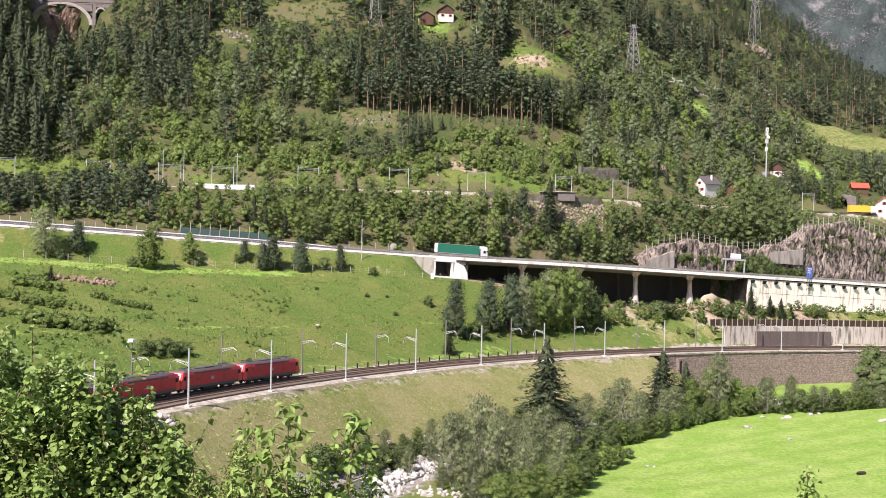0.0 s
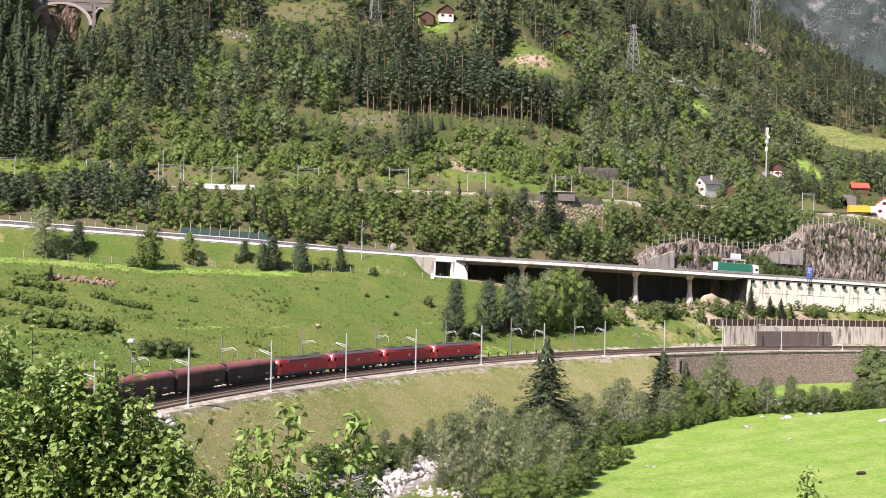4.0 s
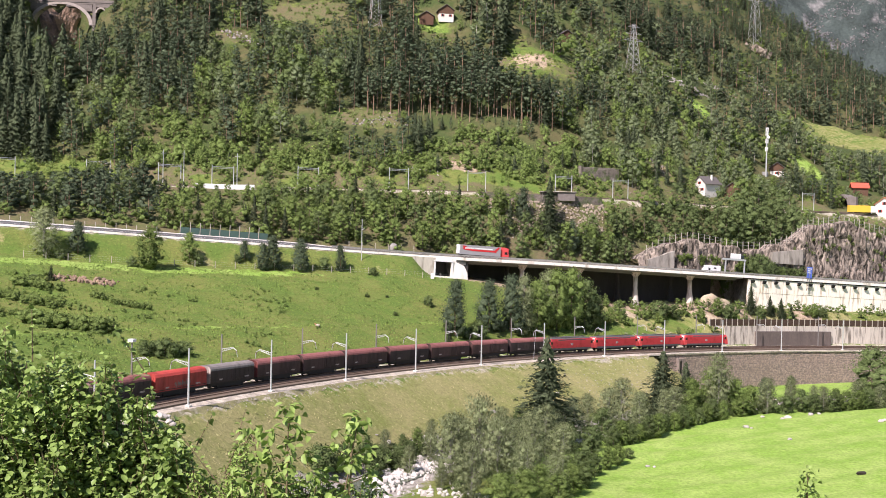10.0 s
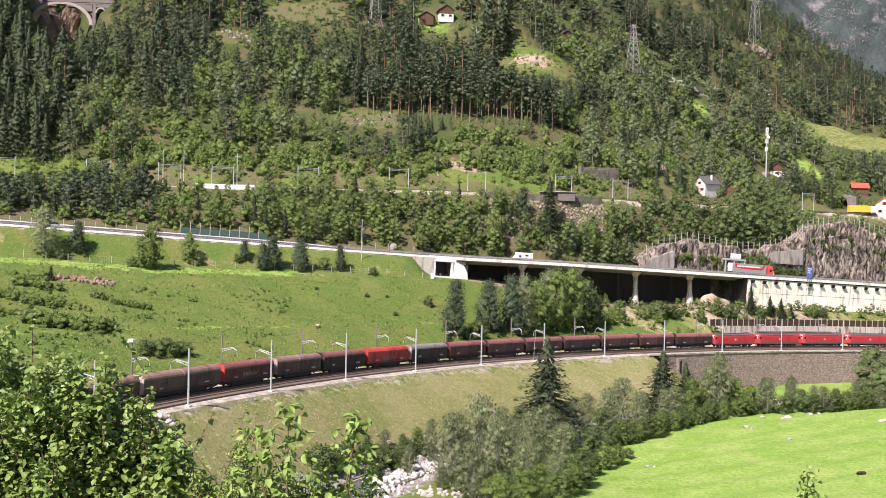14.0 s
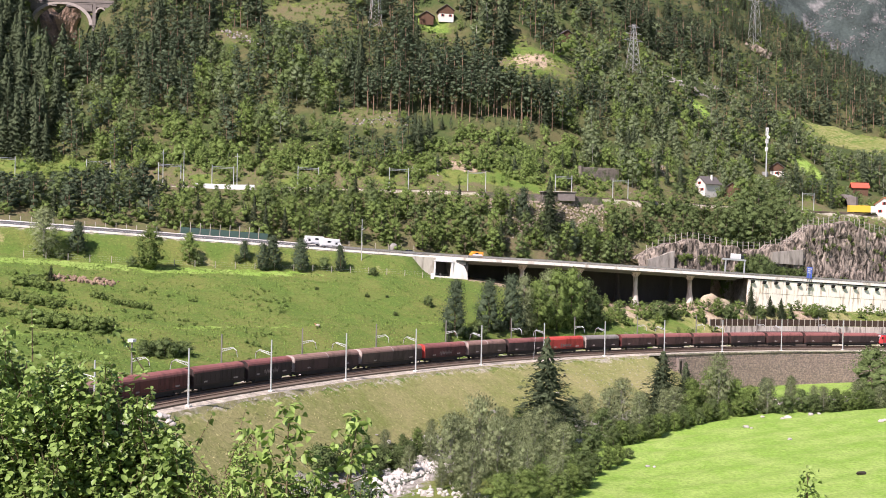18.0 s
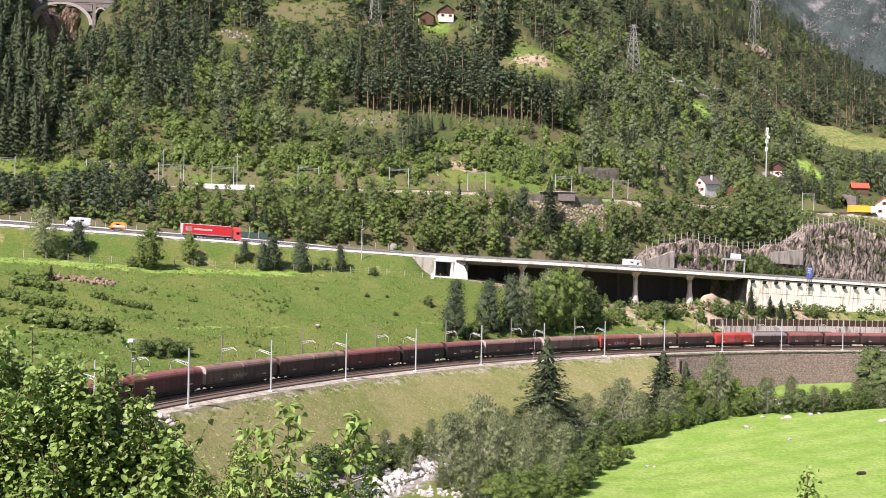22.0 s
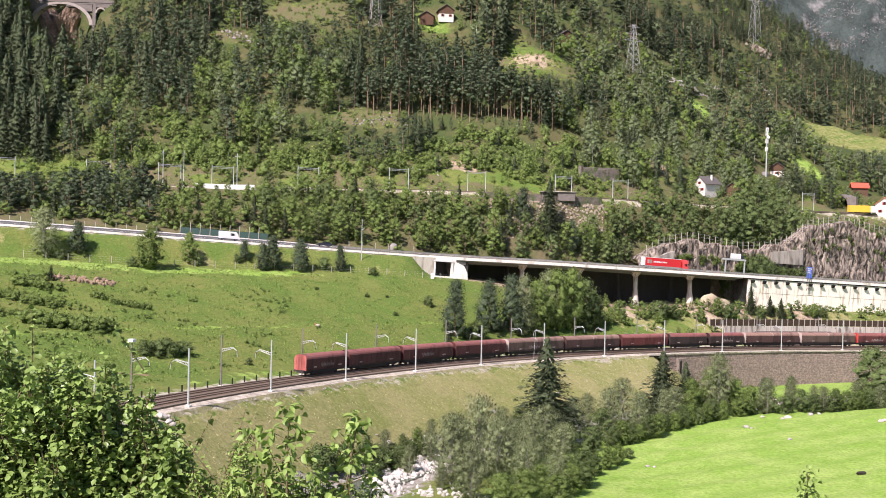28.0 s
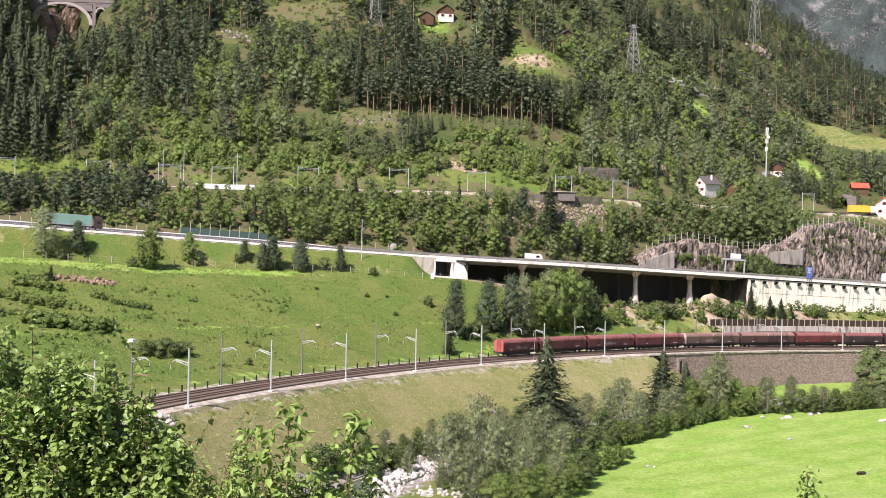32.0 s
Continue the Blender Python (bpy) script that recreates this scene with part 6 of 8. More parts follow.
def locomotive(label):
    t = empty("locomotive")
    end = lambda z: 9.05 - max(0, z - 1.95) * 0.42 - max(0, 1.3 - z) * 0.3
    side = [(-1.48, 1.0), (1.48, 1.0), (1.5, 1.4), (1.5, 3.1), (1.32, 3.62), (-1.32, 3.62), (-1.5, 3.1), (-1.5, 1.4)]
    body = part("body", shell(side, lambda z: -end(z), end), M["loco_red"], t)
    for s in (1, -1):
        cab = part("cab", shell([(y * 1.012, 1.05 + (z - 1.05) * 1.008) for y, z in side], lambda z, s=s: s * (end(z) - 1.15 + max(0, z - 2) * 0.5), lambda z, s=s: s * (end(z) + 0.025)), M["loco_cab"], t, "bright red cab end")
        wx = lambda z: s * (end(z) + 0.05)
        bm = bmesh.new()
        vs = [bm.verts.new((wx(z), y, z)) for y, z in ((-1.0, 2.6), (1.0, 2.6), (0.9, 3.15), (-0.9, 3.15))]
        vb = [bm.verts.new((wx(z) - s * 0.1, y, z)) for y, z in ((-1.0, 2.6), (1.0, 2.6), (0.9, 3.15), (-0.9, 3.15))]
        bm.faces.new(vs)
        for i in range(4):
            bm.faces.new((vs[i], vs[(i + 1) % 4], vb[(i + 1) % 4], vb[i]))
        bmesh.ops.recalc_face_normals(bm, faces=bm.faces[:])
        part("windscreen", bm, M["glass"], cab, "dark windscreen")
        for y in (-0.85, 0.85):
            part("headlight", rods(((s * 8.95, y, 1.75), (s * 9.1, y, 1.75), 0.17, 0.17, 10)), M["white"], cab)
        # added pale panel that paints the sun glare on the cab front
        bm = bmesh.new()
        for lo, hi in ((1.4, 1.95), (1.95, 3.5)):
            bm.faces.new([bm.verts.new((s * (end(z) + 0.04), y, z)) for y, z in ((-1.12, lo), (1.12, lo), (1.12, hi), (-1.12, hi))])
        part("bib", bm, M["pale_front"], cab, "pale front panel, sun glare put into its colour")
        part("side_window", boxes((s * 8.0 - 0.35, s * 8.0 + 0.35, -1.53, -1.5, 2.35, 3.0)), M["glass"], cab)
        part("side_window", boxes((s * 8.0 - 0.35, s * 8.0 + 0.35, 1.5, 1.53, 2.35, 3.0)), M["glass"], cab)
        bogie(t, s * 5.2, 2.6, 0.6)
        buffers(t, s * 8.9, s)
    roof = part("roof", shell([(-1.3, 3.62), (1.3, 3.62), (1.0, 3.86), (-1.0, 3.86)], lambda z: -7.9 + (z - 3.6), lambda z: 7.9 - (z - 3.6)), M["loco_roof"], t, "dark grey roof")
    tagged(part("roof_gear", boxes((-4.2, 4.2, -0.5, 0.5, 3.86, 4.0), (-1.6, 1.2, -0.8, 0.8, 3.86, 4.08), bevel=0.05), M["loco_roof"], roof), kind="stuff")
    for s in (1, -1):
        part("pantograph", rods(((s * 5.2, -0.7, 3.95), (s * 6.6, -0.2, 4.12), 0.05), ((s * 5.2, 0.7, 3.95), (s * 6.6, 0.2, 4.12), 0.05), ((s * 6.6, -0.8, 4.15), (s * 6.6, 0.8, 4.15), 0.05), ((s * 6.6, 0, 4.1), (s * 5.0, 0, 4.2), 0.04), ((s * 5.0, -0.8, 4.2), (s * 5.0, 0.8, 4.2), 0.05)), M["loco_frame"], roof)
        for x in (3.0, 4.2):
            part("insulator", rods(((s * x, 0.3, 3.9), (s * x, 0.3, 4.25), 0.09, 0.07, 8)), M["w_tan"], roof)
    for sy in (-1, 1):
        part("skirt", boxes((-8.6, 8.6, sy * 1.46 - 0.04, sy * 1.46 + 0.04, 0.85, 1.3)), M["loco_roof"], body, "grimy grey skirt")
        part("grille", boxes((-5.5, 5.5, sy * 1.42 - 0.04, sy * 1.42 + 0.06, 3.12, 3.5)), M["loco_roof"], body)
        part("emblem", boxes((-0.45, 0.45, sy * 1.505 - 0.01, sy * 1.505 + 0.012, 1.95, 2.5)), M["w_pale"], body, "pale plain emblem")
    part("underframe", boxes((-2.2, 2.2, -1.1, 1.1, 0.3, 1.0), (-8.7, 8.7, -1.1, 1.1, 0.85, 1.05), bevel=0.05), M["loco_frame"], t)
    return tagged(t, label, "locomotive", "locomotives of the freight train")


def wagon(length, wall, roof, end, label, graffiti=False, seam=False):
    t = empty("freight_wagon")
    L = length / 2 - 0.62
    split = 3.25 if roof != wall else 3.5
    p_wall = [(-1.42, 1.12), (1.42, 1.12), (1.46, 1.3), (1.46, split), (-1.46, split), (-1.46, 1.3)]
    p_roof = [(-1.47, split), (1.47, split), (1.42, 3.55), (1.2, 3.88), (0.75, 4.12), (0.0, 4.2), (-0.75, 4.12), (-1.2, 3.88), (-1.42, 3.55)]
    for a, b in ((-L, -0.02), (0.02, L)):
        w = part("sliding_wall", shell(p_wall, lambda z: a, lambda z: b), M["w_" + wall], t)
        for sy in (-1, 1):
            ribs = boxes(*[(x - 0.04, x + 0.04, sy * 1.46 - 0.03, sy * 1.46 + 0.035, 1.3, split - 0.1) for x in np.arange(a + 0.7, b - 0.3, 1.35)])
            tagged(part("wall_ribs", ribs, M["w_" + wall], w), kind="stuff")
            part("locking_bar", boxes((a + 0.2, b - 0.2, sy * 1.47 - 0.03, sy * 1.47 + 0.05, 1.32, 1.42)), M["w_dark"], w)
    for a, b in ((-L, -0.03), (0.03, L)):
        part("roof", shell(p_roof, lambda z: a, lambda z: b), M["w_" + roof], t, smooth=False)
    if seam:
        part("roof_band", shell([(y * 1.012, z + 0.015) for y, z in p_roof], lambda z: -0.12, lambda z: 0.12), M["w_pale"], t, "pale band across the roof")
    for s in (-1, 1):
        e = part("end_wall", shell([(y * 0.985, z - 0.03) for y, z in [(-1.42, 1.15), (1.42, 1.15), *p_roof[1:-1], (-1.42, 3.5)]], lambda z, s=s: s * (L - 0.02), lambda z, s=s: s * (L + 0.09)), M["w_" + end], t, "lighter end wall" if end != wall else "")
        tagged(part("end_ribs", boxes(*[(s * (L + 0.12) - 0.05, s * (L + 0.12) + 0.05, y - 0.05, y + 0.05, 1.2, 3.7) for y in (-0.95, -0.32, 0.32, 0.95)]), M["w_" + end], e), kind="stuff")
        buffers(t, s * (L + 0.05), s)
        if length > 18:
            bogie(t, s * (L - 2.6), 1.8, 0.46)
        else:
            wheelset(t, s * (L - 2.7), 0.5)
    for sy in (-1, 1):
        part("sole_bar", boxes((-L, L, sy * 1.25 - 0.08, sy * 1.25 + 0.08, 0.86, 1.12)), M["loco_frame"], t)
        for x, w_ in ((-L * 0.62, 0.9), (L * 0.55, 1.3)):
            part("marking", boxes((x, x + w_, sy * 1.475 - 0.01, sy * 1.475 + 0.012, 1.55, 1.8)), M["w_pale"], t, "pale plain lettering bar")
        if graffiti:
            bm = bmesh.new()
            low = [bm.verts.new((-L * 0.3 + k * 0.3, sy * 1.497, 1.5 + 0.5 * (k % 2) + 0.15 * math.sin(k * 2.3))) for k in range(16)]
            top = [bm.verts.new((-L * 0.3 + k * 0.3 + 0.1, sy * 1.497, 2.0 + 0.5 * (k % 2) + 0.2 * math.cos(k * 1.7))) for k in range(16)]
            for k in range(15):
                bm.faces.new((low[k], low[k + 1], top[k + 1], top[k]))
            part("scrawl", bm, M["w_scrawl"], t, "faded pale scrawl without words")
    part("underframe", boxes((-L * 0.62, L * 0.62, -1.0, 1.0, 0.28, 0.9), (-L, L, -0.9, 0.9, 0.6, 1.1)), M["loco_frame"], t)
    part("step", boxes((-L + 0.2, -L + 0.6, -1.45, -1.3, 0.5, 0.56), (L - 0.6, L - 0.2, -1.45, -1.3, 0.5, 0.56)), M["loco_frame"], t)
    return tagged(t, label, "freight wagon", "wagons of the freight train")


TRAIN = []
CUTS = [35.2, 16.8, -1.6, -19.9, -38.1]
first = locomotive("red electric freight locomotive with dark grey roof")
for k in range(4):
    loco = first if k == 0 else copy_thing(first, Matrix())
    TRAIN.append((loco, (CUTS[k] + CUTS[k + 1]) / 2))
BROWN = "dusty brown sliding-wall wagon with a dull red roof"
WAGONS = [(-53.9, "dark", "roof_red", "dark", BROWN, 0, 0), (-68.8, "brown", "roof_red", "brown", BROWN, 0, 0), (-84.3, "brown", "roof_red", "brown", BROWN, 0, 0), (-99.5, "dark", "roof_red", "brown", BROWN, 0, 0), (-114.8, "brown", "roof_red", "brown", BROWN, 0, 0),
          (-129.7, "brown", "roof_red", "brown", BROWN, 0, 0), (-144.6, "brown", "roof_red", "red", BROWN, 0, 0), (-159.0, "dark", "roof_grey", "pale", "dark covered wagon with a pale grey roof", 0, 0), (-174.7, "bright", "bright", "bright", "bright red covered wagon with scrawled paint", 1, 0),
          (-190.0, "dark", "roof_red", "dark", BROWN, 0, 0), (-205.6, "tan", "roof_brown", "pale", "faded grey-brown wagon with pale end wall", 0, 1), (-222.0, "rust", "roof_red", "bright", "dull red wagon with bright red end wall", 1, 0),
          (-244.9, "tan", "roof_brown", "pale", "long grey-brown sliding-wall wagon with pale end", 0, 1), (-267.8, "brown", "roof_brown", "pale", "long brown sliding-wall wagon", 0, 1), (-282.9, "dark", "roof_red", "dark", "dark brown wagon with faded scrawl", 1, 0),
          (-299.2, "dark", "roof_red", "dark", BROWN, 0, 0), (-318.9, "red", "roof_red", "rust", "dull red bogie wagon with curved roof", 0, 0), (-341.6, "brown", "roof_brown", "brown", "long brown sliding-wall wagon", 0, 1),
          (-364.5, "tan", "roof_brown", "pale", "long grey-brown wagon with faded scrawl", 1, 1), (-385.0, "rust", "roof_red", "rust", "dull red sliding-wall wagon", 0, 0), (-404.6, "rust", "roof_red", "rust", "dull red sliding-wall wagon", 1, 0),
          (-424.0, "rust", "roof_red", "rust", "dull red sliding-wall wagon", 0, 0), (-438.8, "rust", "roof_red", "tail", "last dull red wagon with lighter red end wall", 1, 0)]
prev = CUTS[-1]
for cut, a, b, c, lab, gra, seam in WAGONS:
    TRAIN.append((wagon(prev - cut, a, b, c, lab, gra, seam), (prev + cut) / 2))
    prev = cut


# ---- road vehicles ----
def wheel(parent, x, y, r=0.5, w=0.3):
    s = 1 if y > 0 else -1
    o = part("wheel", rods(((x, y - w / 2, r), (x, y + w / 2, r), r, r, 14)), M["tyre"], parent)
    part("rim", rods(((x, y + s * w * 0.5, r), (x, y + s * (w * 0.5 + 0.02), r), r * 0.55, r * 0.5, 10)), M["silver"], o)


def lorry(tarp, cab_paint, stripe, label):
    """Articulated lorry, front at x = 0, 16.5 m long."""
    t = empty("articulated_lorry")
    cab = part("cab", shell([(-1.23, 0.55), (1.23, 0.55), (1.23, 3.2), (1.1, 3.75), (-1.1, 3.75), (-1.23, 3.2)], lambda z: -2.2, lambda z: -0.05 - max(0, z - 1.4) * 0.12), cab_paint, t)
    part("windscreen", boxes((-0.28, -0.12, -1.1, 1.1, 1.75, 2.75), bevel=0.03), M["glass"], cab)
    for sy in (-1, 1):
        part("side_window", boxes((-1.5, -0.6, sy * 1.235 - 0.01, sy * 1.235 + 0.015, 1.85, 2.6)), M["glass"], cab)
        part("headlight", boxes((-0.1, -0.02, sy * 0.95 - 0.2, sy * 0.95 + 0.2, 0.8, 1.0)), M["white"], cab)
        part("mirror", boxes((-0.35, -0.2, sy * 1.4 - 0.1, sy * 1.4 + 0.1, 2.1, 2.7)), M["black"], cab)
    part("deflector", shell([(-1.1, 3.75), (1.1, 3.75), (1.05, 3.95), (-1.05, 3.95)], lambda z: -2.2, lambda z: -1.0), cab_paint, cab)
    part("grille", boxes((-0.08, 0.0, -0.8, 0.8, 0.75, 1.5), bevel=0.02), M["black"], cab)
    trailer = part("trailer", shell([(-1.25, 1.25), (1.25, 1.25), (1.25, 3.85), (-1.25, 3.85)], lambda z: -16.4, lambda z: -2.9), tarp, t)
    part("trailer_roof", boxes((-16.42, -2.88, -1.27, 1.27, 3.86, 3.98), bevel=0.03), M["white"] if stripe else M["grey_paint"], trailer)
    part("side_rail", boxes((-16.4, -2.9, -1.28, -1.2, 1.05, 1.3), (-16.4, -2.9, 1.2, 1.28, 1.05, 1.3)), M["grey_paint"], trailer)
    part("rear_door", boxes((-16.5, -16.41, -1.25, 1.25, 1.2, 3.9), bevel=0.02), M["white"], trailer)
    for sy in (-1, 1):
        if stripe:
            tagged(part("lettering", boxes(*[(-13.2 + k * 0.55, -12.8 + k * 0.55, sy * 1.262 - 0.008, sy * 1.262 + 0.008, 2.35, 2.8) for k in range(9)]), M["white"], trailer, "white plain lettering bars"), kind="stuff")
            part("emblem", boxes((-15.6, -14.0, sy * 1.262 - 0.008, sy * 1.262 + 0.008, 2.0, 3.2)), M["w_pale"], trailer, "pale plain emblem")
        tagged(part("tarp_ribs", boxes(*[(x - 0.05, x + 0.05, sy * 1.255 - 0.02, sy * 1.255 + 0.02, 1.3, 3.84) for x in np.arange(-15.0, -3.2, 1.7)]), tarp, trailer), kind="stuff")
        for x, r in ((-1.3, 0.5), (-3.9, 0.5), (-12.2, 0.48), (-13.5, 0.48), (-14.8, 0.48)):
            wheel(t, x, sy * 1.05, r)
    part("chassis", boxes((-16.2, -0.4, -0.5, 0.5, 0.7, 1.2), (-10.5, -6.0, -1.15, 1.15, 0.5, 1.0)), M["loco_frame"], t)
    return tagged(t, label, "lorry")


def van(paint, label, length=5.6, height=2.5, nose=1.3, roof_box=False, category="van"):
    t = empty("van")
    f1 = lambda z: -0.05 - max(0, z - 1.1) * (nose - 0.35) / max(0.6, height - 1.1)
    body = part("body", shell([(-0.95, 0.4), (0.95, 0.4), (1.0, 0.9), (0.98, height * 0.75), (0.85, height), (-0.85, height), (-0.98, height * 0.75), (-1.0, 0.9)], lambda z: -length, f1), paint, t)
    part("windscreen", boxes((-nose - 0.05, -nose + 0.25, -0.8, 0.8, height * 0.58, height * 0.88), bevel=0.03), M["glass"], body)
    for sy in (-1, 1):
        part("side_window", boxes((-nose - 1.3, -nose - 0.15, sy * 0.99 - 0.02, sy * 0.99 + 0.015, height * 0.56, height * 0.82)), M["glass"], body)
        part("sill", boxes((-length + 0.1, -0.2, sy * 0.98 - 0.02, sy * 0.98 + 0.03, 0.4, 0.6)), M["black"], body)
        wheel(t, -0.95, sy * 0.85, 0.34, 0.22)
        wheel(t, -length + 1.0, sy * 0.85, 0.34, 0.22)
    if roof_box:
        part("alcove", boxes((-2.6, -0.9, -1.05, 1.05, height - 0.3, height + 0.55), (-length - 0.6, -2.2, -1.1, 1.1, 0.8, height + 0.6), bevel=0.12), paint, t)
        for sy in (-1, 1):
            part("window", boxes((-4.6, -3.6, sy * 1.11 - 0.01, sy * 1.11 + 0.015, 1.7, 2.2)), M["glass"], t)
    part("bumper", boxes((-0.12, 0.05, -0.9, 0.9, 0.35, 0.65), (-length - 0.05, -length + 0.1, -0.9, 0.9, 0.35, 0.65), bevel=0.02), M["black"], t)
    return tagged(t, label, category)


def car(paint, label):
    t = empty("car")
    body = part("body", shell([(-0.86, 0.3), (0.86, 0.3), (0.9, 0.6), (0.86, 0.92), (-0.86, 0.92), (-0.9, 0.6)], lambda z: -4.4 + max(0, 0.6 - z) * 0.3, lambda z: -max(0, z - 0.5) * 0.4), paint, t)
    part("cabin", shell([(-0.8, 0.92), (0.8, 0.92), (0.62, 1.44), (-0.62, 1.44)], lambda z: -4.0 + (z - 0.92) * 0.9, lambda z: -1.2 - (z - 0.92) * 1.3), M["glass"], body)
    part("roof", boxes((-3.4, -1.95, -0.6, 0.6, 1.44, 1.48), bevel=0.02), paint, body)
    for sy in (-1, 1):
        wheel(t, -0.85, sy * 0.75, 0.31, 0.2)
        wheel(t, -3.5, sy * 0.75, 0.31, 0.2)
    return tagged(t, label, "car")


def banded_lorry():
    """The grey-white trailer with a broad red band rising to its roof."""
    t = lorry(M["grey_paint"], M["loco_cab"], False, "articulated lorry with grey-white trailer, red band and red cab")
    trailer = next(c for c in t.children if c.name.startswith("trailer"))
    for sy in (-1, 1):
        bm = bmesh.new()
        for prof in ([(-15.4, 2.55), (-12.0, 2.2), (-4.4, 2.2), (-3.2, 3.84), (-3.9, 3.84), (-5.0, 2.75), (-12.2, 2.75), (-15.4, 3.84)],):
            bm.faces.new([bm.verts.new((x, sy * 1.285, z)) for x, z in prof])
        part("red_band", bm, M["red_tarp"], trailer, "broad red band")
        part("white_band", boxes((-11.6, -5.6, sy * 1.28 - 0.01, sy * 1.28 + 0.01, 2.85, 3.25)), M["white"], trailer, "white band")
        tagged(part("lettering", boxes(*[(-14.6 + k * 0.6, -14.2 + k * 0.6, sy * 1.292 - 0.008, sy * 1.292 + 0.008, 2.75, 3.25) for k in range(5)]), M["white"], trailer, "white plain lettering bars"), kind="stuff")
    return t


VEHICLES = [
    (lorry(M["green_tarp"], M["white"], False, "articulated lorry with green tarpaulin and white cab"), -2.0, 1, (0.02, 22.95, 12.4)),
    (banded_lorry(), -2.0, 1, (-0.0704, 24.3916, -217.85)),
    (lorry(M["red_tarp"], M["loco_cab"], True, "red articulated lorry with white lettering bars"), -2.0, 1, (-0.0127, 23.4426, -567.51)),
    (van(M["white"], "white camper van on the motorway", 5.8, 2.3, 1.4, True, "camper"), -2.0, 1, (-0.0562, 25.5739, -472.4)),
    (van(M["white"], "white delivery van on the motorway", 5.6, 2.6), -2.0, 1, (0.0, 22.1, -677.1)),
    (lorry(M["pale_green"], M["w_dark"], False, "articulated lorry with pale green tarpaulin"), -2.0, 1, (0.0, 21.06, -766.9)),
    (van(M["white"], "white camper van heading up the valley", 5.8, 2.2, 1.4, True, "camper"), 8.0, -1, (0.0536, -17.7223, 262.8)),
    (van(M["orange"], "orange and white rescue van", 4.2, 2.3), 8.0, -1, (0.0234, -26.2995, 477.0)),
    (car(M["silver"], "silver estate car on the motorway"), -2.0, 1, (0.0, 23.42, -430.0)),
    (car(M["dark_car"], "dark car on the motorway"), -2.0, 1, (0.0, 28.2, 14.2)),
    (car(M["dark_car"], "dark car on the motorway"), 8.0, -1, (0.0, -26.0, 693.5)),
]
part("stripe", boxes((-4.0, -0.7, -1.012, -0.985, 0.95, 1.5), (-4.0, -0.7, 0.985, 1.012, 0.95, 1.5)), M["white"], VEHICLES[7][0], "white side stripe")


# ---- growth near the camera ----
def leaves_on(points, dirs, size, g, droop=0.5, long=1.0):
    """Folded oval leaves at points, each pointing outward along dirs and hanging a little."""
    n = len(points)
    d = dirs + g.normal(size=(n, 3)) * 0.55
    d[:, 2] -= droop * g.uniform(0.2, 1.2, n)
    d /= np.linalg.norm(d, axis=1)[:, None]
    up = np.array([0, 0, 1.0]) + g.normal(size=(n, 3)) * 0.45
    side = np.cross(d, up)
    side /= np.linalg.norm(side, axis=1)[:, None]
    nrm = np.cross(side, d)
    s = size * g.uniform(0.6, 1.3, (n, 1))
    wd = 0.40 / long
    lay = [(0, 0, 0), (0.2, wd * 0.85, 0.09), (0.62, wd, 0.08), (1.04, 0, -0.16), (0.62, -wd, 0.08), (0.2, -wd * 0.85, 0.09)]
    v = np.stack([points + d * s * a + side * s * b + nrm * s * c for a, b, c in lay], 1).reshape(-1, 3)
    i0 = np.arange(n)[:, None] * 6
    f = np.concatenate([i0 + np.array(t) for t in ((0, 1, 2), (0, 2, 3), (0, 3, 4), (0, 4, 5))])
    return v, f


def leafy_shrub(seed, name, label, x, y, top, rx, rz, twigs, per, size, material, droop=0.5, long=1.0, shoots=0):
    g = np.random.default_rng(seed)
    base = np.array([x, y, zg(x, y)])
    c = np.array([x, y, top - rz])
    t = empty(name, Matrix.Translation(base))
    bm = bmesh.new()
    P, D = [], []
    stems = [g.normal(size=3) * np.array([0.35, 0.35, 0]) * rx for _ in range(7)]
    for k, s in enumerate(stems):
        rod(bm, s * 0.15 + np.array([0, 0, -0.4]), np.array([s[0] * 1.2, s[1] * 1.2, c[2] - base[2]]), 0.05, 0.025, 6)
    for k in range(twigs):
        d = g.normal(size=3)
        d[2] = abs(d[2]) * 1.1 - 0.55
        d /= np.linalg.norm(d)
        lump = 0.82 + 0.22 * math.sin(d[0] * 7 + seed) * math.sin(d[2] * 9 + seed * 2) + g.uniform(-0.1, 0.12)
        tip = c + d * np.array([rx, rx, rz]) * lump
        ln = g.uniform(0.3, 0.6)
        if k < shoots:
            tip = c + np.array([d[0] * rx * 0.7, d[1] * rx * 0.7, rz * g.uniform(1.0, 1.22)])
            ln = 0.7
        dd = d * 0.5 + np.array([0, 0, 0.75]) + g.normal(size=3) * 0.25
        dd /= np.linalg.norm(dd)
        root = tip - dd * ln
        if k % 2 == 0:
            rod(bm, root - base, tip - base, 0.010, 0.004, 3)
        q = np.linspace(0.1, 1, per)[:, None]
        P.append(root + (tip - root) * q + g.normal(size=(per, 3)) * 0.02)
        a = np.arange(per) * 2.4 + g.uniform(0, 6)
        D.append(np.stack([np.cos(a), np.sin(a), np.full(per, 0.15)], 1))
    part("stem", bm, M["twig"], t)
    v, f = leaves_on(np.concatenate(P) - base, np.concatenate(D), size, g, droop, long)
    link_mesh("foliage", big_mesh("foliage", v, f, [M[material]], None, True), t)
    return tagged(t, label, "shrub", "shrubs near the viewpoint")


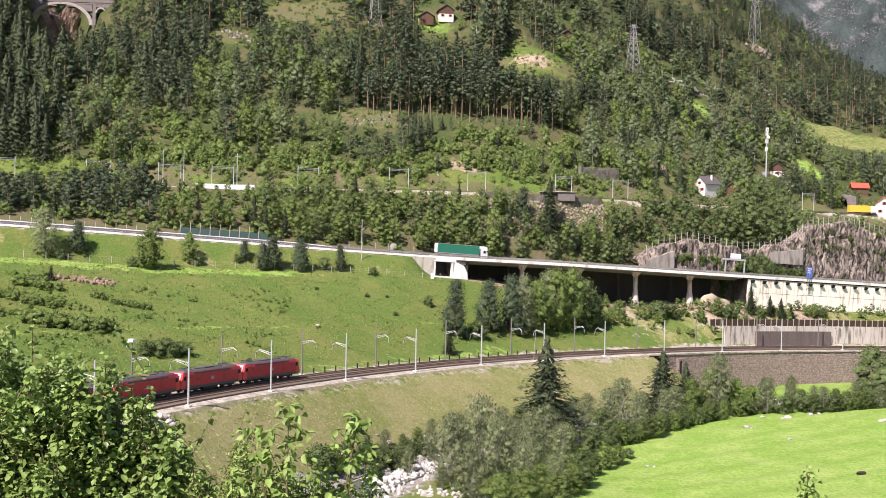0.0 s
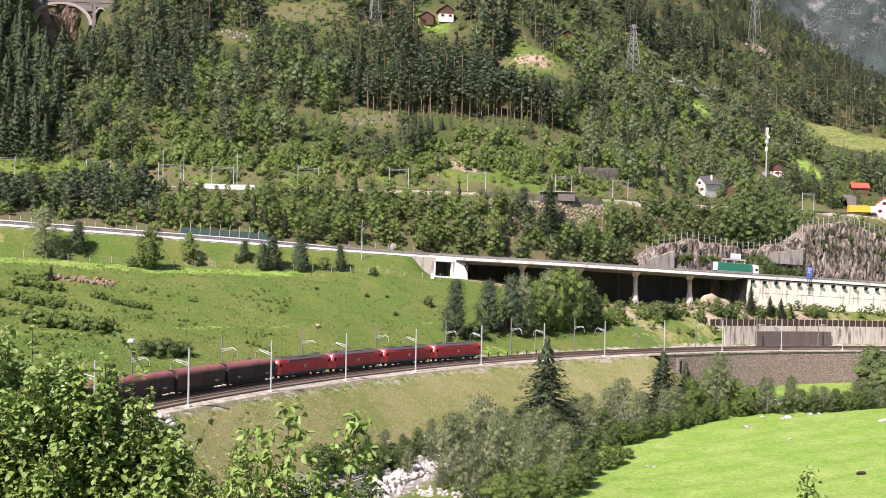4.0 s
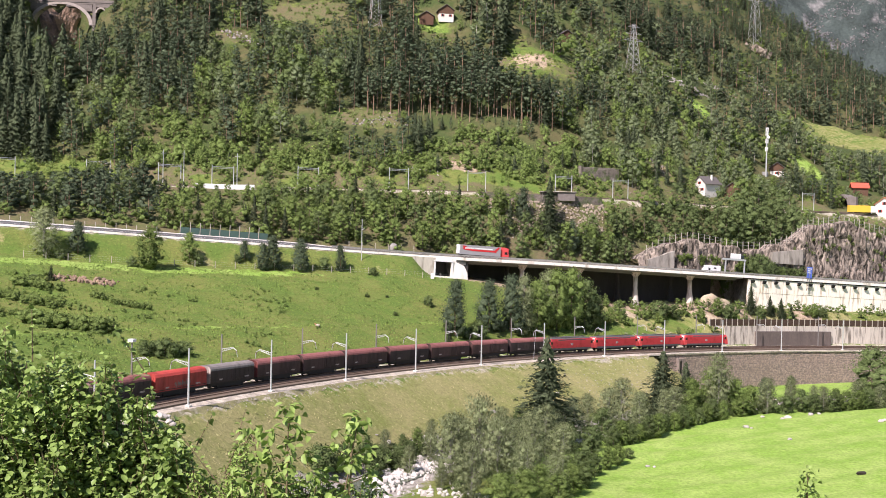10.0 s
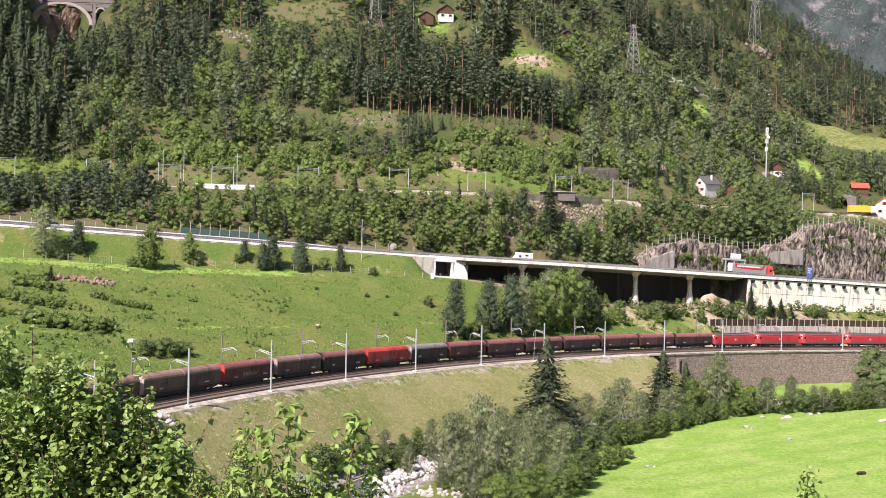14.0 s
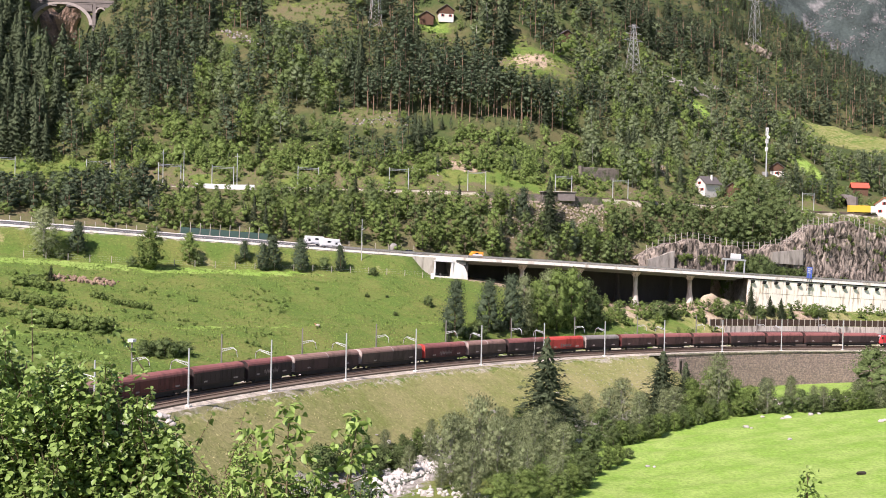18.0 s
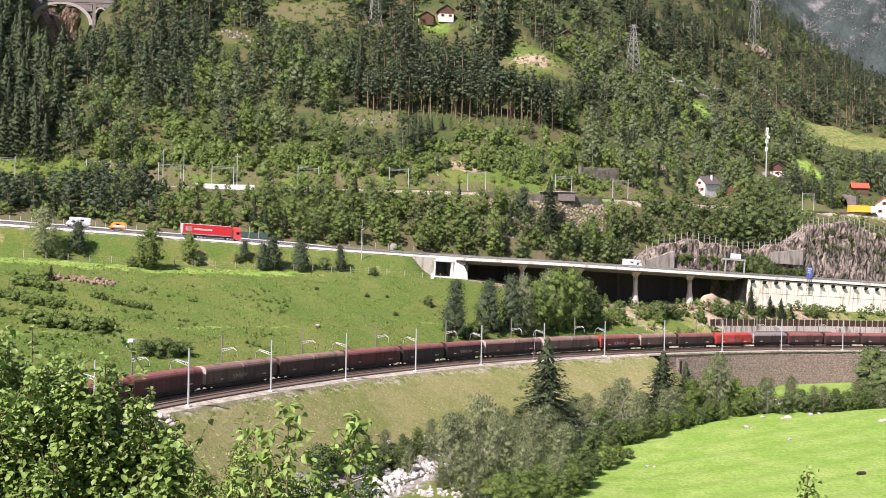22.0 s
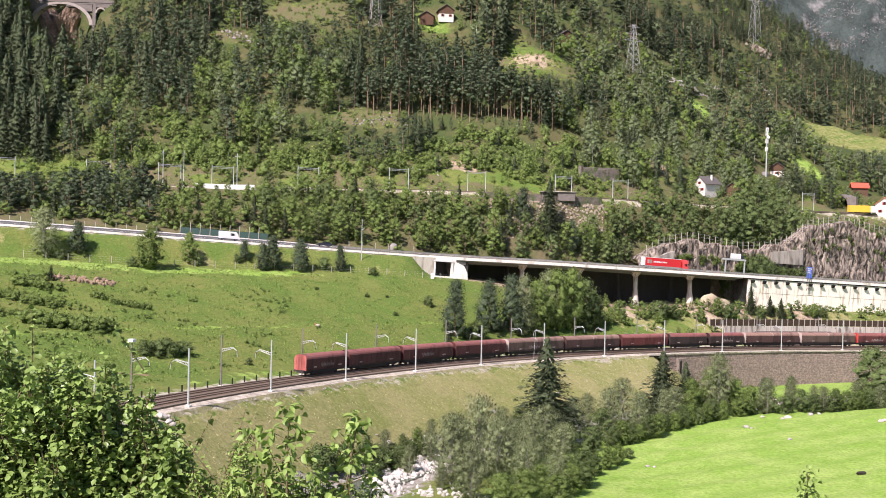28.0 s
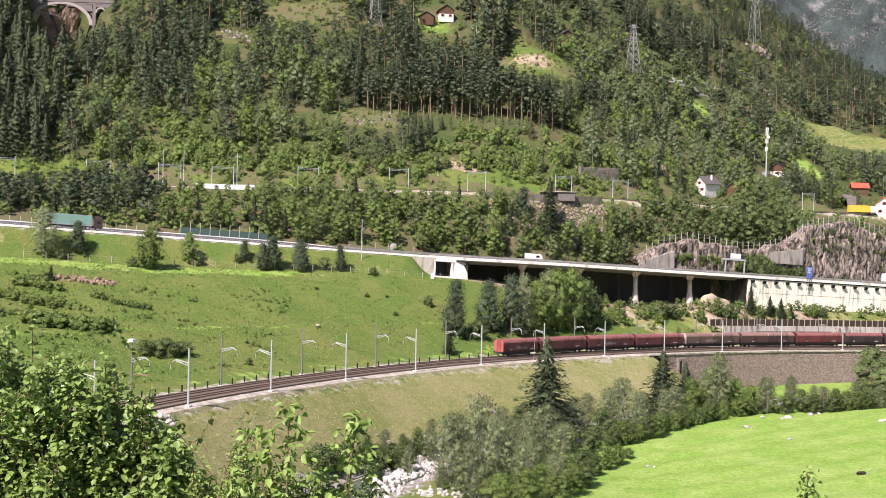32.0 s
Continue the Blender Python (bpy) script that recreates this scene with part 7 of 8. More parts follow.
HAZEL = "leafy green hazel shrub in full sun"
leafy_shrub(1, "hazel_shrub", HAZEL, -4.75, 13.5, 48.7, 1.0, 2.1, 1288, 16, 0.074, "leaf_near", shoots=3)
leafy_shrub(2, "hazel_shrub", HAZEL, -4.0, 13.0, 48.6, 0.8, 2.1, 1075, 16, 0.074, "leaf_near", shoots=2)
leafy_shrub(3, "hazel_shrub", HAZEL, -5.9, 14.2, 48.5, 0.95, 2.2, 985, 16, 0.074, "leaf_near", shoots=2)
leafy_shrub(4, "hazel_shrub", HAZEL, -3.35, 13.0, 48.12, 0.7, 1.7, 627, 15, 0.077, "leaf_near", shoots=2)
leafy_shrub(5, "hazel_shrub", HAZEL, -2.85, 12.8, 47.86, 0.6, 1.6, 515, 15, 0.076, "leaf_near", shoots=1)
leafy_shrub(6, "elder_shrub", "low leafy elder shrub", -2.25, 12.6, 47.66, 0.75, 1.5, 761, 15, 0.057, "leaf_maple", 0.4, 1.7, 3)
leafy_shrub(7, "elder_shrub", "low leafy elder shrub", -1.6, 12.3, 47.60, 0.75, 1.5, 761, 15, 0.057, "leaf_maple", 0.4, 1.7, 2)
leafy_shrub(8, "elder_shrub", "low leafy elder shrub", -0.95, 12.4, 47.52, 0.66, 1.5, 627, 15, 0.057, "leaf_near", 0.4, 1.7, 2)


def sapling(seed, x, y, tip, bend, pairs, size, reach=1.5, thin=1.0):
    """A young sycamore: one stem with paired, hanging leaves on long stalks."""
    g = np.random.default_rng(seed)
    base = Vector((x, y, zg(x, y)))
    t = empty("sapling", Matrix.Translation(base))
    top = tip - base.z
    bm = bmesh.new()
    pts = [Vector((bend * (k / 6) ** 2, 0, -0.3 + (top + 0.3) * k / 6)) for k in range(7)]
    for a, b, k in zip(pts, pts[1:], range(6)):
        rod(bm, a, b, (0.030 - 0.004 * k) * thin, (0.026 - 0.004 * k) * thin, 6)
    P, D = [], []
    for k in range(pairs):
        q = 1 - (k / pairs) * reach / top
        z = top * q
        xx = bend * q ** 2
        for s in (0, 1):
            a = k * 1.57 + s * math.pi + g.uniform(-0.3, 0.3)
            r = (0.06 + 0.30 * (k / pairs) ** 0.6) * thin
            e = Vector((xx + r * math.cos(a), r * math.sin(a), z + 0.08))
            rod(bm, (xx, 0, z), e, 0.006, 0.004, 3)
            for j in range(10):
                P.append(np.array(e) + g.normal(size=3) * 0.04)
                D.append((math.cos(a + (j - 4.5) * 0.45), math.sin(a + (j - 4.5) * 0.45), -0.15))
    part("stem", bm, M["twig"], t)
    v, f = leaves_on(np.array(P), np.array(D), size * 0.78, g, 0.45, 1.3)
    link_mesh("foliage", big_mesh("foliage", v, f, [M["leaf_maple"]], None, True), t)
    return tagged(t, "young sycamore sapling with broad hanging leaves", "sapling", "saplings near the viewpoint")


sapling(21, -1.55, 12.0, 48.04, 0.02, 13, 0.125)
sapling(22, -1.25, 12.2, 47.92, 0.40, 10, 0.135)
sapling(23, -1.35, 12.1, 47.80, -0.55, 6, 0.13)
sapling(24, -1.0, 12.4, 47.75, 0.1, 7, 0.13)
sapling(25, 3.72, 12.0, 47.50, 0.03, 10, 0.06, 0.4, 0.25)

# ---- stones ----
ROCKS = []


def rock_mesh(seed, detail=2):
    g = np.random.default_rng(seed)
    bm = bmesh.new()
    bmesh.ops.create_icosphere(bm, subdivisions=detail, radius=1.0)
    ax = g.normal(size=(9, 3))
    ax /= np.linalg.norm(ax, axis=1)[:, None]
    cut = g.uniform(0.55, 0.95, 9)
    for v in bm.verts:
        p = np.array(v.co)
        for a, c in zip(ax, cut):
            q = p @ a
            if q > c:
                p = p - a * (q - c)
        v.co = Vector(p + g.normal(size=3) * (0.03 if detail == 2 else 0.09))
    me = bpy.data.meshes.new("rock")
    bm.to_mesh(me)
    bm.free()
    return me


for i in range(5):
    ROCKS.append(rock_mesh(i))
    ROCKS[-1].materials.append(M["boulder"])


RUBBLE = [rock_mesh(60 + k, 1) for k in range(5)]
for me in RUBBLE:
    me.materials.append(M["rubble"])
HEAP = ROCKS[3].copy()
HEAP.materials[0] = M["dung"]


def rock(i, x, y, sx, sy, sz, label="pale angular boulder in the grass", group="boulders", a=0.0, sink=0.35, kinds=None):
    o = link_mesh("boulder", (kinds or ROCKS)[i % len(kinds or ROCKS)])
    o.matrix_basis = Matrix.Translation((x, y, zg(x, y) + sz * (1 - sink) * 0.5)) @ Matrix.Rotation(a, 4, "Z") @ Matrix.Diagonal((sx, sy, sz, 1))
    return tagged(o, label, "boulder", group)


for k, (x, y, s) in enumerate([(61.9, 238.8, 0.8), (66.9, 225.8, 0.7), (73.2, 248.8, 1.0), (71.8, 247.9, 0.6), (78.4, 250.3, 0.9), (80.4, 251.0, 0.6), (36.5, 206.8, 0.6), (37.6, 206.2, 0.45), (68.8, 252.3, 0.6), (89.0, 238.4, 0.9), (90.0, 239.4, 0.7), (62.8, 238.2, 0.4)]):
    rock(k, x, y, s * 0.95, s * 0.7, s * 0.5, "pale boulder lying in the mown meadow", "boulders in the meadow", k * 1.1)
for k in range(7):
    rock(k, -42.4 + 0.75 * k * 0.6, 176.0 + 0.5 * math.sin(k * 2), 0.8, 0.6, 0.5, "pale rubble heap stone beside the track", "rubble beside the track", k)
rock(2, -16.0, 375.5, 1.7, 1.3, 1.6, "pale angular boulder beside the motorway", "", 0.7)
tagged(rock(3, 68.1, 190.3, 1.0, 0.7, 0.45, "dark heap on the mown meadow", "", 0.4, kinds=[HEAP]), category="heap")
for k in range(84):
    g_ = random.Random(k)
    rock(k, -92.5 + 0.165 * k + g_.uniform(-0.5, 0.5), 281.5 + 0.06 * k + g_.uniform(-2.6, 2.6), g_.uniform(0.35, 0.95), g_.uniform(0.3, 0.7), g_.uniform(0.3, 0.75), "pinkish rubble stone on the meadow", "rubble heap on the meadow", g_.uniform(0, 6), kinds=RUBBLE)


def boulder_field(name, label, spots, material):
    """Many stones joined: (x, y, size)."""
    src = []
    for me in [rock_mesh(40 + k, 1) for k in range(5)]:
        v = np.empty(len(me.vertices) * 3)
        me.vertices.foreach_get("co", v)
        src.append((v.reshape(-1, 3), np.array([p.vertices[:] for p in me.polygons])))
    V, F, off = [], [], 0
    g = np.random.default_rng(5)
    for k, (x, y, z, s) in enumerate(spots):
        v, f = src[k % 5]
        a = g.uniform(0, 6.28)
        c, n = math.cos(a), math.sin(a)
        w = v * s * g.uniform(0.6, 1.2, 3)
        V.append(np.stack([x + w[:, 0] * c - w[:, 1] * n, y + w[:, 0] * n + w[:, 1] * c, z + w[:, 2]], 1))
        F.append(f + off)
        off += len(v)
    tagged(link_mesh(name, big_mesh(name, np.concatenate(V), np.concatenate(F), [material])), label, "boulders", kind="stuff")


g_ = random.Random(3)
sp = []
for k in range(900):
    s_ = g_.uniform(20, 95) if k < 560 else g_.uniform(95, 190)
    q_ = float(river_q(s_)) + g_.gauss(0, 4.2)
    x_, y_ = (float(v) for v in rail_at(s_, -q_)[:2])
    sp.append((x_, y_, zg(x_, y_) + 0.15, abs(g_.gauss(0, 0.35)) + 0.2))
for k in range(300):
    t_ = g_.random()
    w_ = g_.gauss(0, 2.0)
    x_, y_ = -11 + 13 * t_ + w_ * 0.8, 194 + 23 * t_ - w_ * 0.5
    sp.append((x_, y_, zg(x_, y_) + 0.1, abs(g_.gauss(0, 0.3)) + 0.28))
for k in range(80):
    t_ = g_.random()
    x_, y_ = -9 + 15 * t_ + g_.gauss(0, 1.5), 191 - 10 * t_ + g_.gauss(0, 2.2)
    sp.append((x_, y_, zg(x_, y_) + 0.1, abs(g_.gauss(0, 0.28)) + 0.22))
boulder_field("river_boulders", "pale bleached boulders in the stream bed", sp, M["river_stone"])
sp = []
for k in range(1100):
    x_ = g_.uniform(14, 58)
    t_ = g_.random()
    y_ = float(upper_y(x_)) - 8 - t_ * (9 + 6 * g_.random())
    if abs(x_ - 38) > 18 and t_ > 0.35:
        continue
    sp.append((x_, y_, zg(x_, y_) + 0.1, g_.uniform(0.3, 0.7)))
boulder_field("scree", "tumbled brown stones below the old line", sp, M["scree"])
sp = []
for k in range(420):
    x_, y_ = (float(v) for v in rail_at(g_.uniform(-5, 165), -8.0 - abs(g_.gauss(0, 0.9)))[:2])
    sp.append((x_, y_, zg(x_, y_), g_.uniform(0.05, 0.17)))
for k in range(260):
    x_, y_ = (float(v) for v in rail_at(g_.uniform(118, 160), -g_.uniform(9, 24))[:2])
    sp.append((x_, y_, zg(x_, y_), g_.uniform(0.06, 0.22)))
boulder_field("bank_rubble", "loose pale stones on the railway bank", sp, M["boulder"])
sp = []
for k in range(500):
    x_, y_ = g_.uniform(-110, 90), g_.uniform(428, 540)
    if open_ground(x_, y_, 5):
        sp.append((x_, y_, zg(x_, y_), g_.uniform(0.2, 0.9)))
for k in range(120):
    x_, y_ = g_.gauss(218, 3.0), g_.gauss(836, 5)
    sp.append((x_, y_, zg(x_, y_) + g_.uniform(0, 5), g_.uniform(1.0, 2.4)))
boulder_field("slope_rubble", "scattered stones and stumps on the cleared slope", sp, M["scree"])


sp = []
for band, num in (([(815, 0.468), (871, 0.515), (911, 0.513), (950, 0.506)], 150), ([(845, 0.45), (866, 0.445)], 60), ([(880, 0.415), (916, 0.437), (937, 0.442), (982, 0.467), (1030, 0.50), (1090, 0.52)], 200), ([(1000, 0.43), (1080, 0.47)], 40)):
    for k in range(num):
        q_ = g_.random() * (len(band) - 1)
        (xa, ta), (xb, tb) = band[int(q_)], band[int(q_) + 1]
        f_ = q_ - int(q_)
        x_, y_, z_ = far_point(xa + (xb - xa) * f_ + g_.gauss(0, 11), ta + (tb - ta) * f_ + g_.gauss(0, 0.009))
        sp.append((x_, y_, z_, g_.uniform(1.0, 3.4)))
boulder_field("far_crags", "pale crags between the trees of the far mountain", sp, mat("crag_rock", (0.165, 0.155, 0.155), 0.9, var=0.3, scale=0.05, fine=0.4, bump=0.5, island=0.5))


# grass tufts and weeds
def tufts(name, label, spots, material, blades=4):
    g = np.random.default_rng(9)
    n = len(spots)
    s = np.array(spots)
    z = ground_z(s[:, 0], s[:, 1])
    V, F, N = [], [], []
    for b in range(blades):
        a = g.uniform(0, 6.28, n)
        w = s[:, 2] * g.uniform(0.25, 0.6, n)
        h = s[:, 2] * g.uniform(0.5, 1.1, n)
        ox, oy = g.normal(0, 0.35, n) * s[:, 2], g.normal(0, 0.35, n) * s[:, 2]
        lx, ly = g.normal(0, 0.35, n) * h, g.normal(0, 0.35, n) * h
        c, d = np.cos(a) * w, np.sin(a) * w
        p = np.stack([np.stack([s[:, 0] + ox - c, s[:, 1] + oy - d, z - 0.05], 1), np.stack([s[:, 0] + ox + c, s[:, 1] + oy + d, z - 0.05], 1), np.stack([s[:, 0] + ox + lx, s[:, 1] + oy + ly, z + h], 1)], 1)
        turn = np.cross(p[:, 1] - p[:, 0], p[:, 2] - p[:, 0]) @ np.array([0, -1.0, 0.3]) < 0
        p[turn] = p[turn][:, [1, 0, 2]]
        F.append(np.arange(n * 3).reshape(n, 3) + b * n * 3)
        V.append(p.reshape(-1, 3))
        N.append(np.repeat(np.array([0, -0.25, 1.0]) + g.normal(0, 0.45, (n, 3)), 3, axis=0))
    tagged(link_mesh(name, big_mesh(name, np.concatenate(V), np.concatenate(F), [M[material]], None, True, np.concatenate(N))), label, "grass", kind="stuff")


M["tuft"] = mat("grass_tufts", (0.175, 0.25, 0.052), 0.9, var=0.25, scale=0.1, fine=1.0, bump=0, island=0.9, leafy=0.3)
M["weed"] = mat("rank_weeds", (0.150, 0.225, 0.05), 0.9, var=0.3, scale=0.15, fine=1.0, bump=0, island=0.7, leafy=0.25)
M["straw"] = mat("dry_tufts", (0.36, 0.335, 0.16), 0.9, var=0.25, scale=0.1, fine=1.0, bump=0, island=0.9, leafy=0.2)
sp, wd, dr = [], [], []
while len(sp) < 22000:
    x_, y_ = g_.uniform(-125, 75), g_.uniform(195, 350)
    if y_ > 358 + 0.388 * x_ - 8:
        continue
    s_, e_ = (float(v) for v in rail_coords(np.array(x_), np.array(y_)))
    if e_ > 13:
        sp.append((x_, y_, g_.uniform(0.10, 0.34)))
        d_ = max(0.0, -float(road_r(x_, y_)) - 17)
        w_ = (e_ - 6) / (e_ - 6 + d_ + 0.01)
        n_ = noise.fractal(Vector((x_ * 0.06, y_ * 0.09, 5.0)), 1.0, 2.0, 4) + g_.uniform(-0.12, 0.12)
        if 0.43 < w_ < 0.83 and n_ > 0.3 + 0.008 * max(0, x_ + 55) or 0.05 < w_ < 0.33 and n_ > 0.3 + 0.008 * max(0, x_ + 60):
            wd.append((x_, y_, g_.uniform(0.3, 0.8)))
for k in range(5000):
    s_ = g_.uniform(-30, 163)
    x_, y_ = (float(v) for v in rail_at(s_, -g_.uniform(9, 34))[:2])
    dr.append((x_, y_, g_.uniform(0.08, 0.26)))
tufts("meadow_grass", "long green grass of the sloping meadow", sp, "tuft")
brush = []
for cx_, cy_, rx_, ry_, num, lo_, hi_ in ((-93, 272, 6, 1.4, 18, 0.45, 0.75), (-90, 260, 9, 2.4, 34, 0.35, 0.65), (-76, 242, 9, 3.4, 60, 0.5, 1.0), (-73.5, 271, 7.5, 1.6, 26, 0.28, 0.5), (-88, 244, 9, 3, 26, 0.2, 0.45), (-55, 235, 5, 3, 14, 0.4, 0.8), (-43, 300, 7, 3, 9, 0.14, 0.26), (-62, 262, 9, 5, 16, 0.14, 0.3), (-66, 285, 8, 4, 12, 0.12, 0.25)):
    for k in range(num):
        a_, q_ = g_.uniform(0, 6.28), math.sqrt(g_.random())
        brush.append(("scrub", k, cx_ + rx_ * q_ * math.cos(a_), cy_ + ry_ * q_ * math.sin(a_), g_.uniform(lo_, hi_), a_ * 2))
woods("meadow_scrub", "green scrub in hollows of the rough meadow", brush)
woods("meadow_weeds", "low mounds of rank weeds in the rough meadow", [("scrub", k, x, y, s * 0.36, k * 1.7) for k, (x, y, s) in enumerate(wd)][:330])
tus = []
while len(tus) < 7000:
    x_, y_ = g_.uniform(-125, 60), g_.uniform(205, 345)
    s_, e_ = (float(v) for v in rail_coords(np.array(x_), np.array(y_)))
    if e_ < 12 or float(road_r(x_, y_)) > -20:
        continue
    if noise.fractal(Vector((x_ * 0.13, y_ * 0.3, 2.0)), 1.0, 2.0, 4) + g_.uniform(-0.25, 0.25) > 0.12:
        tus.append((x_, y_, g_.uniform(0.18, 0.5)))
tufts("meadow_tussocks", "dark tussocks of coarse grass in the meadow", tus, "weed")
tufts("dry_grass", "short dry grass on the railway bank", dr, "straw")
sp = []
for k in range(9000):
    x_, y_ = g_.uniform(-170, 110), g_.uniform(405, 545)
    if open_ground(x_, y_, 4) or 0 < y_ - float(upper_y(np.array(x_))) < 40:
        sp.append((x_, y_, g_.uniform(0.25, 0.8)))
tufts("slope_grass", "rough grass on the cleared slope", sp, "tuft")


# ---- buildings ----
def house(x, y, turn, w, d, h, rise, wall, roof, label, windows=(), over=0.6, base=0.0, timber=None, chimney=False):
    """Gabled house: gable ends face local -y and +y. windows: (x, z, width, height) on the near gable."""
    t = empty("house")
    body = part("wall", shell([(-w / 2, -2), (w / 2, -2), (w / 2, h), (0, h + rise), (-w / 2, h)], lambda z: -d / 2, lambda z: d / 2), wall, t)
    body.matrix_basis = Matrix.Rotation(math.pi / 2, 4, "Z")
    if timber:
        up = part("upper_wall", shell([(-w / 2 - 0.04, h * 0.5), (w / 2 + 0.04, h * 0.5), (w / 2 + 0.04, h), (0, h + rise + 0.02), (-w / 2 - 0.04, h)], lambda z: -d / 2 - 0.04, lambda z: d / 2 + 0.04), timber, t, "dark timber upper storey")
        up.matrix_basis = Matrix.Rotation(math.pi / 2, 4, "Z")
    for s in (-1, 1):
        k = rise / (w / 2)
        e = w / 2 + over
        bm = bmesh.new()
        vs = []
        for yy in (-d / 2 - over, d / 2 + over):
            for xx, zz in ((0, h + rise + 0.05), (s * e, h - over * k + 0.05), (s * e, h - over * k + 0.27), (0, h + rise + 0.3)):
                vs.append(bm.verts.new((xx, yy, zz)))
        for q in ((0, 1, 2, 3), (4, 7, 6, 5), (0, 4, 5, 1), (1, 5, 6, 2), (2, 6, 7, 3), (3, 7, 4, 0)):
            bm.faces.new([vs[i] for i in q])
        bmesh.ops.recalc_face_normals(bm, faces=bm.faces[:])
        part("roof", bm, roof, t)
    for wx, wz, ww, wh in windows:
        win = part("window", boxes((wx - ww / 2, wx + ww / 2, -d / 2 - 0.10, -d / 2 - 0.06, wz, wz + wh)), M["glass"], t)
        part("shutter", boxes((wx - ww * 0.95, wx - ww / 2, -d / 2 - 0.13, -d / 2 - 0.07, wz, wz + wh), (wx + ww / 2, wx + ww * 0.95, -d / 2 - 0.13, -d / 2 - 0.07, wz, wz + wh)), M["shutter"], win)
    if chimney:
        part("chimney", boxes((w * 0.2, w * 0.2 + 0.7, 0.5, 1.2, h, h + rise + 0.9), bevel=0.03), M["plaster"], t)
    t.matrix_basis = Matrix.Translation((x, y, zg(x, y) + base)) @ Matrix.Rotation(turn, 4, "Z")
    return tagged(t, label, "house")


house(105.5, 477.0, -0.85, 5.6, 10, 3.8, 2.6, M["plaster"], M["tiles_grey"], "white plastered house with grey gabled roof", [(-1.3, 0.8, 0.8, 1.1), (1.3, 0.8, 0.8, 1.1), (0, 3.4, 0.8, 1.0)], chimney=True)
house(117.0, 482.0, -0.3, 6.0, 7, 3.4, 2.4, M["chalet"], M["tiles_grey"], "brown wooden barn with dark roof")
house(-10.0, 562.0, 0.0, 6.6, 7, 2.2, 2.0, M["chalet"], M["tiles_grey"], "dark wooden mountain barn on a green clearing")
house(-1.2, 565.5, 0.15, 6.8, 7, 3.8, 2.4, M["plaster"], M["tiles_grey"], "chalet with white base and dark timber upper storey", [(-1.8, 0.6, 0.8, 1.0), (1.8, 0.6, 0.8, 1.0)], timber=M["chalet"])
house(188.6, 540.0, 1.45, 5.2, 6.8, 2.4, 1.9, M["chalet"], M["tiles_red"], "small timber shed with bright red roof")
house(186.2, 499.0, -0.6, 7.5, 9, 4.6, 2.8, M["plaster"], M["tiles_orange"], "white house with orange tiled roof", [(-1.6, 1.2, 0.9, 1.2), (1.6, 1.2, 0.9, 1.2), (0, 4.4, 0.9, 1.2)])
house(148.0, 530.0, -0.2, 5.6, 6, 3.6, 2.0, M["plaster"], M["tiles_grey"], "small dark timber house among trees", [(0, 0.6, 1.0, 0.9)], timber=M["chalet"])
house(57.6, 583.0, 0.3, 5.0, 5, 2.4, 1.6, M["chalet"], M["tiles_grey"], "small wooden hay barn on the meadow")


def shelter():
    t = empty("shelter")
    part("roof", boxes((-6.3, 6.3, -1.8, 1.8, 2.5, 2.75), bevel=0.04), M["concrete_pale"], t, "pale flat roof")
    part("rear_wall", boxes((-6.0, 6.0, 1.4, 1.6, -0.5, 2.5)), M["arch"], t)
    part("side_wall", boxes((-0.3, 6.0, -1.4, -1.2, -0.5, 2.5)), M["arch"], t)
    part("side_wall", boxes((5.8, 6.0, -1.4, 1.5, -0.5, 2.5)), M["arch"], t)
    part("post", boxes((-5.9, -5.7, -1.4, -1.2, -0.5, 2.5)), M["arch"], t)
    t.matrix_basis = Matrix.Translation((39.6, 414.0, zg(39.6, 414))) @ Matrix.Rotation(0.15, 4, "Z")
    tagged(t, "open concrete shelter with flat pale roof", "shelter")


shelter()

# ---- old railway line above ----
ux = np.arange(-300, 190, 5.0)
tagged(strip("track_bed", [(float(x), float(upper_y(x)) + 2.5, float(upper_z(x)) + 0.35) for x in ux], [(float(x), float(upper_y(x)) - 5.5, float(upper_z(x)) + 0.35) for x in ux], M["ballast"], thick=0.6), "brown ballast of the upper railway line", "track bed", kind="structure")


def portal(x, span=8.5, h=7.6):
    t = empty("catenary_portal")
    for s in (0, span):
        part("post", rods(((0, s - 6.5, -0.5), (0, s - 6.5, h), 0.17, 0.13, 6)), M["galv"], t)
    part("beam", rods(((0, -6.5, h - 0.6), (0, span - 6.5, h - 0.6), 0.08), ((0, -6.5, h - 1.1), (0, span - 6.5, h - 1.1), 0.06), *[((0, -6.5 + span * k / 8, h - 0.6), (0, -6.5 + span * (k + 0.5) / 8, h - 1.1), 0.04) for k in range(8)]), M["galv"], t)
    t.matrix_basis = Matrix.Translation((x, float(upper_y(x)), float(upper_z(x)) + 0.2)) @ Matrix.Rotation(-0.85, 4, "Z")
    return tagged(t, "grey catenary portal over the upper line", "portal", "portals of the upper line")


for x_ in (-148.0, -116.0, -92.0, -74.0, -45.0, -14.0, 13.0, 44.0, 66.0, 150.0):
    portal(x_)
for x_ in (-95.0, -88.0, -70.0):
    t_ = tagged(part("signal_mast", rods(((0, 0, -0.5), (0, 0, 12.0), 0.16, 0.11, 6), ((-0.8, 0, 10.8), (0.8, 0, 10.8), 0.06)), M["galv"]), "tall grey lattice power mast", "mast", "masts of the upper line")
    t_.matrix_basis = Matrix.Translation((x_, 401.0, zg(x_, 401.0)))


